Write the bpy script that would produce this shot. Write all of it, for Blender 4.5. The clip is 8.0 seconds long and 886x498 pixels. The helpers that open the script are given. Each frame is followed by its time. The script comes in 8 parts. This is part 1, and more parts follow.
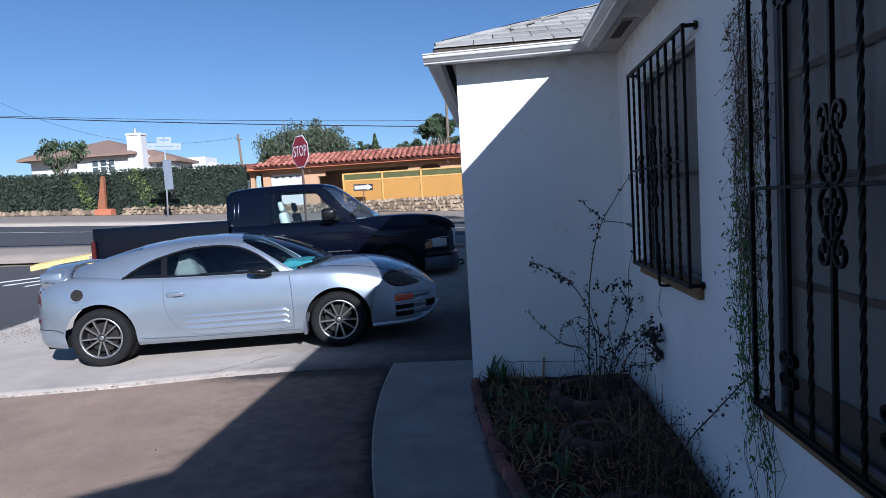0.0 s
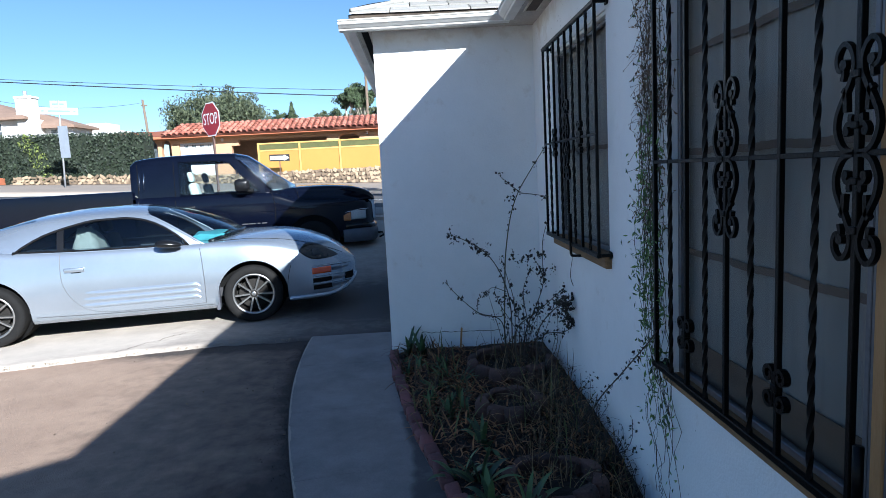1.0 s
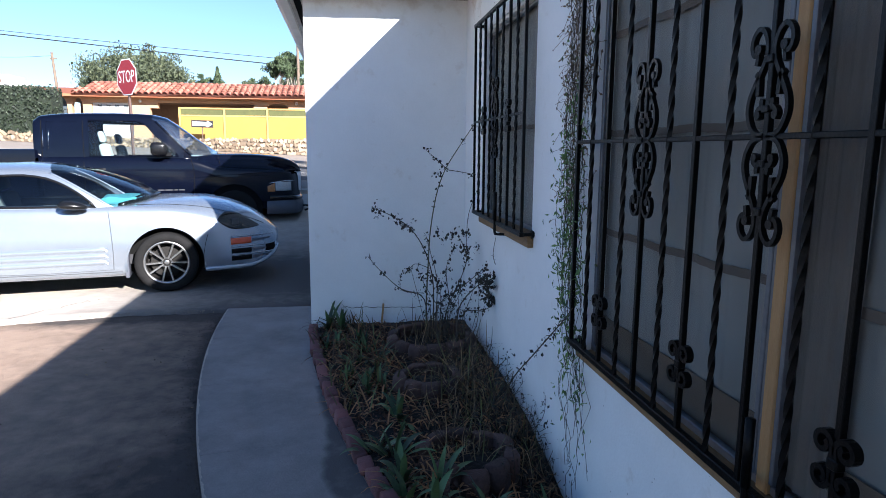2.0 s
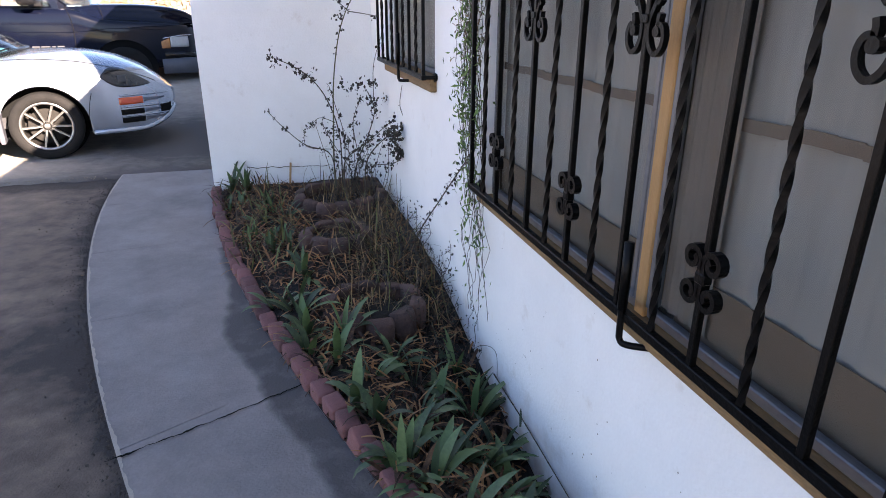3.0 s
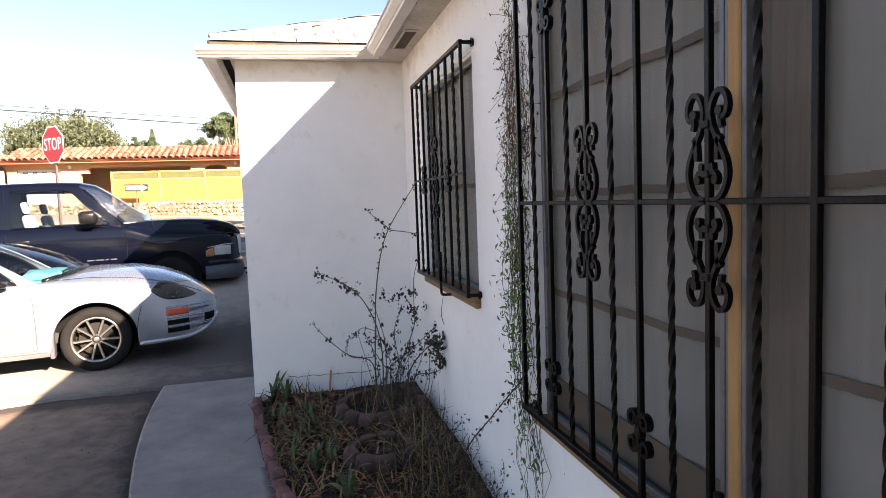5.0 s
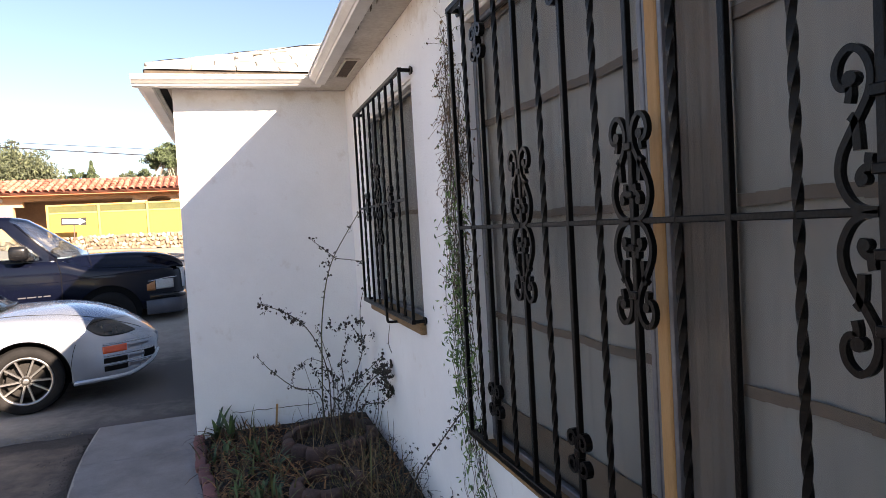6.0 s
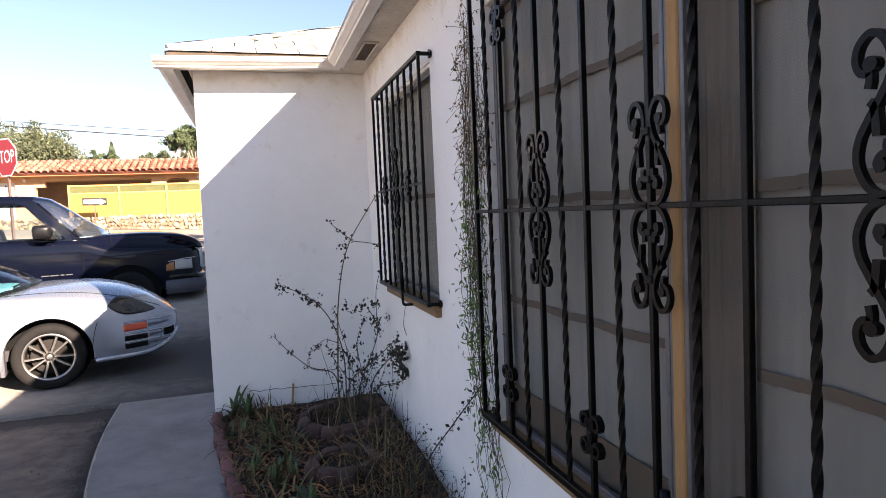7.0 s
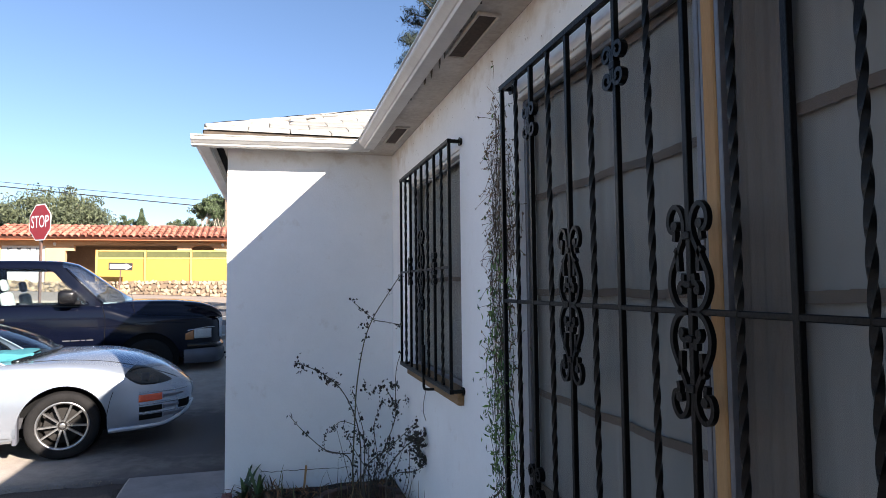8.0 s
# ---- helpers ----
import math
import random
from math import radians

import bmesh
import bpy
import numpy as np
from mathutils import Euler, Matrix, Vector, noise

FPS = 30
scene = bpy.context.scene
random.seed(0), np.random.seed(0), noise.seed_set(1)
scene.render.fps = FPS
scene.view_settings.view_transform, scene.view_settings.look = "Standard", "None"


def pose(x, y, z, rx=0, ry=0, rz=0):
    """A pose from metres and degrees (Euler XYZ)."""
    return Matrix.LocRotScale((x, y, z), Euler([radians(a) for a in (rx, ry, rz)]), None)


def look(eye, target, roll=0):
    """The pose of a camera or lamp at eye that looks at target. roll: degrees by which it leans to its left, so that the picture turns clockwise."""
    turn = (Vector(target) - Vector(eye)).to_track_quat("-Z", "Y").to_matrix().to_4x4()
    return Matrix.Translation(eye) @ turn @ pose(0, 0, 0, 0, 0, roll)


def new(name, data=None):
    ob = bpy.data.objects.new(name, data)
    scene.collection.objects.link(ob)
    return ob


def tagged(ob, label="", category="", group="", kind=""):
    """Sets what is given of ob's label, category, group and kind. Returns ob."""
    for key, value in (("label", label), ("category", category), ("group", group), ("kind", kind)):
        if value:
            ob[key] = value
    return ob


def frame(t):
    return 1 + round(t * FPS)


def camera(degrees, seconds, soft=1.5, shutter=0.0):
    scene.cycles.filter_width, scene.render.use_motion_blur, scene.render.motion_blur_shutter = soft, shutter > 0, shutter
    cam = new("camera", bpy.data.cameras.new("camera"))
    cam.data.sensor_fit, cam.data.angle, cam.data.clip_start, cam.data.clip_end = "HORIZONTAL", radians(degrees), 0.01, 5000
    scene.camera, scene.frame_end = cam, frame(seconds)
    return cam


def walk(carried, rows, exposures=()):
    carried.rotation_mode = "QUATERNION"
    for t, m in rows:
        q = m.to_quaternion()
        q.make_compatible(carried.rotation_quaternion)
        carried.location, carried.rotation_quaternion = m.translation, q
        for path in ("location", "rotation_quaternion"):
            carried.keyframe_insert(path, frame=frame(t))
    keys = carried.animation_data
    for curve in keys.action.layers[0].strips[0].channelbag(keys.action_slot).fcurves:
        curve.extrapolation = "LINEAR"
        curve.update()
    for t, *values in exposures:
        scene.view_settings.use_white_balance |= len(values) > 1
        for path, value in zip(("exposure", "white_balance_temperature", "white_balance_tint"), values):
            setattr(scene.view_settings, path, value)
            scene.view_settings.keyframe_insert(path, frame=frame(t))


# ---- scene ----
cam = camera(70.9, 8.0, soft=0.35)
PATH = [
    (0, (0.381, -1.179, 1.552), (0.207, 0.808, 1.408), -3.4),
    (0.5, (0.413, -1.154, 1.553), (0.555, 0.83, 1.346), -1.8),
    (1, (0.405, -1.166, 1.547), (0.479, 0.818, 1.3), -3.0),
    (1.2, (0.41, -1.154, 1.551), (0.605, 0.822, 1.306), -3.0),
    (2.3, (0.454, -1.128, 1.477), (0.757, 0.8, 1.041), 0.7),
    (2.5, (0.478, -1.122, 1.454), (0.789, 0.767, 0.875), 0.6),
    (3, (0.587, -1.052, 1.392), (1.087, 0.743, 0.666), 0.2),
    (3.5, (0.637, -1.002, 1.436), (1.133, 0.844, 0.849), -2.1),
    (4, (0.567, -0.982, 1.511), (1.122, 0.921, 1.25), -3.1),
    (4.5, (0.471, -1.009, 1.549), (1.063, 0.892, 1.353), -0.5),
    (4.7, (0.453, -1.031, 1.569), (0.912, 0.909, 1.398), -1.9),
    (5.8, (0.504, -1.049, 1.553), (1.107, 0.854, 1.433), -3.2),
    (6, (0.507, -1.048, 1.557), (1.133, 0.85, 1.479), -3.3),
    (6.5, (0.496, -1.07, 1.544), (1.065, 0.844, 1.426), -2.4),
    (7, (0.496, -1.067, 1.549), (1.072, 0.844, 1.427), -2.5),
    (7.5, (0.492, -1.064, 1.562), (1.075, 0.849, 1.534), -2.7),
    (8, (0.469, -1.034, 1.603), (0.994, 0.892, 1.721), -0.6),
]
EXPOSURES = [(0.0, 0.67, 5250, 14), (0.5, 1.15, 5350, 9), (1.0, 1.45, 5450, 8), (1.2, 1.55, 5600, 8), (2.3, 2.13, 5900, 16), (2.6, 2.53, 6300, 18), (3.0, 3.20, 7650, 24), (3.5, 3.50, 8200, 26),
             (4.0, 3.06, 8300, 24), (4.7, 2.63, 8300, 22), (5.8, 2.43, 7900, 22), (7.0, 2.43, 7900, 24), (7.6, 2.23, 7500, 22), (8.0, 1.90, 6600, 16)]
SKY_STRENGTH, SUN_STRENGTH = 0.055, 5.0
walk(cam, [(t, look(eye, target, roll)) for t, eye, target, roll in PATH], EXPOSURES)

# ---- world, sun ----
SUN_TRAVEL = Vector((-1.025, 1.72, -1.0)).normalized()
world = bpy.data.worlds.new("sky_world")
scene.world = world
world.use_nodes = True
wn = world.node_tree.nodes
sky = wn.new("ShaderNodeTexSky")
sky.sky_type = "NISHITA"
sky.sun_disc = False
sky.sun_elevation = math.asin(-SUN_TRAVEL.z)
sky.sun_rotation = math.atan2(-SUN_TRAVEL.x, -SUN_TRAVEL.y)
sky.air_density = 1.0
sky.dust_density = 0.15
sky.ozone_density = 4.0
wn["Background"].inputs["Strength"].default_value = SKY_STRENGTH
world.node_tree.links.new(sky.outputs["Color"], wn["Background"].inputs["Color"])
sun_data = bpy.data.lights.new("sun", "SUN")
sun_data.energy = SUN_STRENGTH
sun_data.angle = radians(0.53)
sun_data.color = (1.0, 0.93, 0.82)
sun = new("sun", sun_data)
sun.matrix_world = look(Vector((0, 0, 30)) - SUN_TRAVEL * 20, Vector((0, 0, 30)))


# ---- materials ----
def material(name, c1, c2=None, scale=8.0, rough=0.7, metal=0.0, bump=0.0, bump_scale=60.0, fine=0.35, coat=0.0, spec=0.5, island=0.0, obrand=0.0, stretch=(1, 1, 1), grime_shade=None, patchy=1.5):
    """Two-scale noise between two colours, with fine relief; a third colour for dirt and painted shade where the mesh
    carries that attribute.
    """
    m = bpy.data.materials.new(name)
    m.use_nodes = True
    t = m.node_tree
    n, l = t.nodes, t.links
    b = n["Principled BSDF"]
    c2 = c2 or tuple(v * 0.8 for v in c1)
    geo = n.new("ShaderNodeNewGeometry")
    mp = n.new("ShaderNodeMapping")
    mp.inputs["Scale"].default_value = stretch
    l.new(geo.outputs["Position"], mp.inputs["Vector"])
    big = n.new("ShaderNodeTexNoise")
    big.inputs["Scale"].default_value = scale
    big.inputs["Detail"].default_value = 10
    big.inputs["Roughness"].default_value = 0.70
    small = n.new("ShaderNodeTexNoise")
    small.inputs["Scale"].default_value = bump_scale
    small.inputs["Detail"].default_value = 4
    for q in (big, small):
        l.new(mp.outputs["Vector"], q.inputs["Vector"])
    mix = n.new("ShaderNodeMix")
    mix.data_type = "FLOAT"
    mix.inputs[0].default_value = fine
    l.new(big.outputs["Fac"], mix.inputs[2])
    l.new(small.outputs["Fac"], mix.inputs[3])
    fac = mix.outputs[0]
    if island or obrand:
        add = n.new("ShaderNodeMath")
        add.operation = "MULTIPLY_ADD"
        if obrand:
            oi = n.new("ShaderNodeObjectInfo")
            l.new(oi.outputs["Random"], add.inputs[0])
        else:
            l.new(geo.outputs["Random Per Island"], add.inputs[0])
        add.inputs[1].default_value = island or obrand
        l.new(fac, add.inputs[2])
        sub = n.new("ShaderNodeMath")
        sub.operation = "SUBTRACT"
        sub.inputs[1].default_value = 0.5 * (island or obrand)
        l.new(add.outputs[0], sub.inputs[0])
        fac = sub.outputs[0]
    ramp = n.new("ShaderNodeValToRGB")
    ramp.color_ramp.elements[0].position = 0.32
    ramp.color_ramp.elements[0].color = (*c2, 1)
    ramp.color_ramp.elements[1].position = 0.68
    ramp.color_ramp.elements[1].color = (*c1, 1)
    l.new(fac, ramp.inputs["Fac"])
    colour = ramp.outputs["Color"]
    if grime_shade:
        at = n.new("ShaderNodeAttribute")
        at.attribute_name = "grime_shade"
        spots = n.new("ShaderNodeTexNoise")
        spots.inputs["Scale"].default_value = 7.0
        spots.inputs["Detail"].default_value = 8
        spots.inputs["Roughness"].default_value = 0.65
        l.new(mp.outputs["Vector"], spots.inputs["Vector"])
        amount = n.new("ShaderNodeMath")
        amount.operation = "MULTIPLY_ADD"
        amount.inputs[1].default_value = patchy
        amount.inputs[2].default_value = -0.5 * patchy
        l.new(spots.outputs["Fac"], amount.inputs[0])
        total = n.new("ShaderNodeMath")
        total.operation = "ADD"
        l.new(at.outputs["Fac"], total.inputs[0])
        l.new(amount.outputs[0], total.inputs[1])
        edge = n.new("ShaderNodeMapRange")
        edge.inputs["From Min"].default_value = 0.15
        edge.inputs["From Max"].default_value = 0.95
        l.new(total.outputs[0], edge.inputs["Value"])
        dirt_shade = n.new("ShaderNodeMix")
        dirt_shade.data_type = "RGBA"
        dirt_shade.inputs[7].default_value = (*grime_shade, 1)
        l.new(edge.outputs["Result"], dirt_shade.inputs[0])
        l.new(colour, dirt_shade.inputs[6])
        colour = dirt_shade.outputs[2]
    l.new(colour, b.inputs["Base Color"])
    b.inputs["Roughness"].default_value = rough
    b.inputs["Metallic"].default_value = metal
    b.inputs["Coat Weight"].default_value = coat
    b.inputs["Specular IOR Level"].default_value = spec
    if bump:
        bp = n.new("ShaderNodeBump")
        bp.inputs["Strength"].default_value = bump
        bp.inputs["Distance"].default_value = 0.01
        l.new(small.outputs["Fac"], bp.inputs["Height"])
        l.new(bp.outputs["Normal"], b.inputs["Normal"])
    return m


def glass_material(name, tint=(1, 1, 1), rough=0.0, mixin=0.75, shine=1.0):
    """A thin pane: mostly clear, with a mirror coat by Fresnel."""
    m = bpy.data.materials.new(name)
    m.use_nodes = True
    t = m.node_tree
    n, l = t.nodes, t.links
    n.remove(n["Principled BSDF"])
    clear = n.new("ShaderNodeBsdfTransparent")
    clear.inputs["Color"].default_value = (*[v * mixin for v in tint], 1)
    gloss = n.new("ShaderNodeBsdfGlossy")
    gloss.inputs["Roughness"].default_value = rough
    lw = n.new("ShaderNodeLayerWeight")
    lw.inputs["Blend"].default_value = 0.5
    pw = n.new("ShaderNodeMath")
    pw.operation = "POWER"
    pw.inputs[1].default_value = 4.0
    l.new(lw.outputs["Facing"], pw.inputs[0])
    ma = n.new("ShaderNodeMath")
    ma.operation = "MULTIPLY_ADD"
    ma.inputs[1].default_value = 0.85 * shine
    ma.inputs[2].default_value = 0.05 * shine
    l.new(pw.outputs[0], ma.inputs[0])
    mix = n.new("ShaderNodeMixShader")
    l.new(ma.outputs[0], mix.inputs[0])
    l.new(clear.outputs[0], mix.inputs[1])
    l.new(gloss.outputs[0], mix.inputs[2])
    l.new(mix.outputs[0], n["Material Output"].inputs["Surface"])
    return m


STUCCO = material("stucco_white", (0.86, 0.86, 0.85), (0.77, 0.77, 0.76), 1.4, 0.85, bump=0.25, bump_scale=90, fine=0.15, grime_shade=(0.46, 0.37, 0.27))
TRIM = material("trim_white", (0.78, 0.77, 0.74), (0.62, 0.60, 0.56), 3.0, 0.5, bump=0.06, bump_scale=40, fine=0.2)
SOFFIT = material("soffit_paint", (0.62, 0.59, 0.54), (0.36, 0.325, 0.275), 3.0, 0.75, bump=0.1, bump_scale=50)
UNDERLAY = material("roof_underlay", (0.10, 0.078, 0.058), (0.035, 0.028, 0.022), 6.0, 0.95)
SHINGLE = material("shingle_grey", (0.35, 0.34, 0.315), (0.23, 0.22, 0.20), 5.0, 0.9, bump=0.5, bump_scale=220, fine=0.5, obrand=0.3)
IRON = material("black_iron", (0.0050, 0.0048, 0.0050), (0.002, 0.002, 0.0022), 30.0, 0.38, bump=0.18, bump_scale=110, spec=0.15)
WOOD = material("bare_wood", (0.50, 0.285, 0.115), (0.37, 0.20, 0.08), 6.0, 0.7, bump=0.2, bump_scale=50, stretch=(8, 8, 1))
SILLWOOD = material("sill_wood", (0.32, 0.185, 0.08), (0.13, 0.075, 0.035), 5.0, 0.75, bump=0.25, bump_scale=60, stretch=(6, 1, 6))
ALU = material("aluminium", (0.20, 0.20, 0.215), (0.13, 0.13, 0.143), 10.0, 0.5, metal=0.5, bump=0.03)
CONCRETE = material("concrete_walk", (0.29, 0.262, 0.25), (0.165, 0.148, 0.14), 2.2, 0.9, bump=0.3, bump_scale=110, fine=0.2)
CONCRETE_OLD = material("concrete_drive", (0.46, 0.40, 0.335), (0.31, 0.265, 0.22), 1.1, 0.9, bump=0.35, bump_scale=120, fine=0.35)
SIDEWALK = material("sidewalk_concrete", (0.30, 0.25, 0.205), (0.21, 0.175, 0.145), 1.1, 0.9, bump=0.35, bump_scale=120, fine=0.35)
DRIVE = material("concrete_dirt_shade", (0.58, 0.505, 0.425), (0.33, 0.29, 0.25), 0.9, 0.9, bump=0.35, bump_scale=120, fine=0.3, grime_shade=(0.092, 0.080, 0.074), patchy=0.6)
DIRT = material("dark_dirt", (0.085, 0.066, 0.055), (0.035, 0.027, 0.023), 5.0, 0.95, bump=0.8, bump_scale=60, fine=0.5)
PAD = material("worn_asphalt_dirt", (0.365, 0.262, 0.190), (0.225, 0.155, 0.112), 1.6, 0.95, bump=0.5, bump_scale=130, fine=0.25, grime_shade=(0.048, 0.037, 0.032), patchy=1.0)
ASPHALT = material("asphalt", (0.064, 0.064, 0.067), (0.042, 0.042, 0.044), 1.5, 0.92, bump=0.4, bump_scale=150, fine=0.5)
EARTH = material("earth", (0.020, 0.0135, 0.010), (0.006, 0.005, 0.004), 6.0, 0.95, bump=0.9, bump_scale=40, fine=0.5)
GROUND = material("dry_ground", (0.26, 0.21, 0.15), (0.16, 0.13, 0.09), 0.5, 0.95, bump=0.4, bump_scale=20)
BRICK = material("edging_brick", (0.22, 0.088, 0.082), (0.115, 0.05, 0.05), 20.0, 0.9, bump=0.4, bump_scale=150, obrand=0.4)
PAINT_WHITE = material("road_paint", (0.70, 0.70, 0.68), (0.5, 0.5, 0.48), 4.0, 0.8, bump=0.1)
PAINT_YELLOW = material("kerb_paint", (0.72, 0.52, 0.16), (0.55, 0.42, 0.18), 4.0, 0.8, bump=0.1)
DARK = material("dark_void", (0.008, 0.008, 0.008), (0.004, 0.004, 0.004), 5.0, 0.9, spec=0.1)
SHADE = material("shade_cloth", (0.335, 0.300, 0.285), (0.245, 0.216, 0.203), 1.3, 0.95, bump=0.1, bump_scale=300, fine=0.12, stretch=(1, 5, 0.6))
FLAP = material("brown_flap_cloth", (0.185, 0.128, 0.098), (0.125, 0.086, 0.066), 2.0, 0.95, bump=0.1, bump_scale=200, stretch=(1, 1, 3))
HEM = material("shade_hem", (0.195, 0.140, 0.114), (0.135, 0.098, 0.081), 5.0, 0.95, bump=0.1, bump_scale=200)
CURTAIN = material("curtain_cloth", (0.215, 0.166, 0.145), (0.14, 0.108, 0.095), 3.0, 0.95, bump=0.15, bump_scale=250)
GLASS = glass_material("window_glass", (0.96, 0.98, 0.97), 0.02, 0.95, 0.04)


# ---- mesh helpers ----
def link(name, bm, mat, parent=None, label="", smooth=False):
    me = bpy.data.meshes.new(name)
    bm.normal_update()
    bm.to_mesh(me)
    bm.free()
    for q in (mat if isinstance(mat, (list, tuple)) else [mat]):
        me.materials.append(q)
    if smooth:
        me.polygons.foreach_set("use_smooth", [True] * len(me.polygons))
    ob = new(name, me)
    if parent:
        ob.parent = parent
    if label:
        ob["label"] = label
    return ob


def part(name, bm, mat, parent, label="", smooth=False):
    return link(name, bm, mat, parent, label, smooth)


def thing(name, m, label, category, group="", kind=""):
    ob = new(name)
    ob.matrix_world = m if isinstance(m, Matrix) else Matrix.Translation(m)
    ob.empty_display_size = 0.1
    return tagged(ob, label, category, group, kind)


def structure(name, bm, mat, label, smooth=False):
    return tagged(link(name, bm, mat, None, "", smooth), label, name.split("_")[0], "", "structure")


def box(bm, x0, x1, y0, y1, z0, z1, bevel=0.0, m=None, seg=1):
    r = bmesh.ops.create_cube(bm, size=1.0)
    vs = r["verts"]
    for v in vs:
        v.co = Vector((x0 + (v.co.x + 0.5) * (x1 - x0), y0 + (v.co.y + 0.5) * (y1 - y0), z0 + (v.co.z + 0.5) * (z1 - z0)))
    if bevel:
        es = list({e for v in vs for e in v.link_edges})
        out = bmesh.ops.bevel(bm, geom=es, offset=bevel, segments=seg, affect="EDGES", profile=0.5)
        vs = list({v for f in out["faces"] for v in f.verts} | {v for v in vs if v.is_valid})
    if m:
        for v in vs:
            v.co = m @ v.co
    return vs


def new_box(*a, **k):
    bm = bmesh.new()
    box(bm, *a, **k)
    return bm


def ring_tube(bm, pts, radii, seg=8, twist=0.0, square=False, cap=True):
    """Sweep a round or square section along points."""
    pts = [Vector(p) for p in pts]
    if not isinstance(radii, (list, tuple)):
        radii = [radii] * len(pts)
    rings = []
    up = Vector((0, 0, 1))
    d0 = (pts[1] - pts[0]).normalized()
    side = d0.cross(up)
    if side.length < 0.05:
        side = d0.cross(Vector((1, 0, 0)))
    side.normalize()
    n = 4 if square else seg
    for i, p in enumerate(pts):
        d = (pts[min(i + 1, len(pts) - 1)] - pts[max(i - 1, 0)])
        d = d.normalized() if d.length > 1e-9 else d0
        side = (side - d * side.dot(d))
        side = side.normalized() if side.length > 1e-6 else d.orthogonal().normalized()
        other = d.cross(side)
        a0 = twist * i + (math.pi / 4 if square else 0)
        rr = radii[i] * (1.414 if square else 1)
        rings.append([bm.verts.new(p + (side * math.cos(a0 + 2 * math.pi * k / n) + other * math.sin(a0 + 2 * math.pi * k / n)) * rr) for k in range(n)])
    for a, b in zip(rings, rings[1:]):
        for k in range(n):
            bm.faces.new((a[k], a[(k + 1) % n], b[(k + 1) % n], b[k]))
    if cap:
        bm.faces.new(rings[0][::-1])
        bm.faces.new(rings[-1])


def new_tube(*a, **k):
    bm = bmesh.new()
    ring_tube(bm, *a, **k)
    return bm


def prism(bm, outline, z0, z1):
    """An upright prism over a plan outline, given counter-clockwise."""
    lo = [bm.verts.new((x, y, z0 if not callable(z0) else z0(x, y))) for x, y in outline]
    hi = [bm.verts.new((x, y, z1 if not callable(z1) else z1(x, y))) for x, y in outline]
    n = len(outline)
    bm.faces.new(hi)
    bm.faces.new(lo[::-1])
    for i in range(n):
        bm.faces.new((lo[i], lo[(i + 1) % n], hi[(i + 1) % n], hi[i]))


def wall_with_holes(u0, u1, v0, v1, holes, place, thick, cuts_u=(), cuts_v=()):
    """A slab in u (along) and v (up) with rectangular openings through it. place(u, v, w) gives the world point at depth w."""
    us = sorted({round(u, 4) for u in (u0, u1, *cuts_u, *[h[0] for h in holes], *[h[1] for h in holes])})
    vs = sorted({round(v, 4) for v in (v0, v1, *cuts_v, *[h[2] for h in holes], *[h[3] for h in holes])})
    bm = bmesh.new()
    cache = {}

    def vert(u, v, w):
        k = (round(u, 5), round(v, 5), w)
        if k not in cache:
            cache[k] = bm.verts.new(place(u, v, w))
        return cache[k]

    def solid(i, j):
        if not (0 <= i < len(us) - 1 and 0 <= j < len(vs) - 1):
            return False
        cu, cv = (us[i] + us[i + 1]) / 2, (vs[j] + vs[j + 1]) / 2
        return not any(h[0] < cu < h[1] and h[2] < cv < h[3] for h in holes)
    for i in range(len(us) - 1):
        for j in range(len(vs) - 1):
            if not solid(i, j):
                continue
            a, b, c, d = us[i], us[i + 1], vs[j], vs[j + 1]
            bm.faces.new([vert(a, c, 0), vert(b, c, 0), vert(b, d, 0), vert(a, d, 0)])
            bm.faces.new([vert(a, d, thick), vert(b, d, thick), vert(b, c, thick), vert(a, c, thick)])
            for (di, dj, p, q) in ((-1, 0, (a, d), (a, c)), (1, 0, (b, c), (b, d)), (0, -1, (a, c), (b, c)), (0, 1, (b, d), (a, d))):
                if not solid(i + di, j + dj):
                    bm.faces.new([vert(*q, 0), vert(*p, 0), vert(*p, thick), vert(*q, thick)])
    bmesh.ops.recalc_face_normals(bm, faces=bm.faces)
    return bm


def smoothstep(a, b, v):
    u = min(1.0, max(0.0, (v - a) / (b - a)))
    return u * u * (3 - 2 * u)


def rise(x, y):
    """Height of the land: level yard, then up to the street, which climbs to the west."""
    xx = max(-40.0, min(20.0, x))
    return 0.75 * smoothstep(7.5, 14.2, y) + 0.3 * min(1.0, max(0.0, (y - 14) / 14)) - 0.045 * xx * smoothstep(9, 16, y)


def draped(outline_rows, lift, skirt=0.0):
    """A sheet through rows of plan points, laid on the land."""
    bm = bmesh.new()
    rows = [[bm.verts.new((x, y, rise(x, y) + lift)) for x, y in row] for row in outline_rows]
    for a, b in zip(rows, rows[1:]):
        for i in range(len(a) - 1):
            bm.faces.new((a[i], a[i + 1], b[i + 1], b[i]))
    bmesh.ops.recalc_face_normals(bm, faces=bm.faces)
    if skirt:
        rim = [e for e in bm.edges if e.is_boundary]
        out = bmesh.ops.extrude_edge_only(bm, edges=rim)
        for v in out["geom"]:
            if isinstance(v, bmesh.types.BMVert):
                v.co.z -= skirt
    return bm


def steps(a, b, n):
    return [a + (b - a) * i / n for i in range(n + 1)]


# ---- ground, streets, slabs ----
WALL_X, WING_X, WING_Y, SOFFIT_Z = 1.42, 0.12, 4.04, 2.69


def path_edge(y):
    d = 4.87 - y
    return -0.70 + 0.043 * d * d if d < 4.6 else -0.70 + 0.043 * 4.6 ** 2 + (d - 4.6) * 0.20


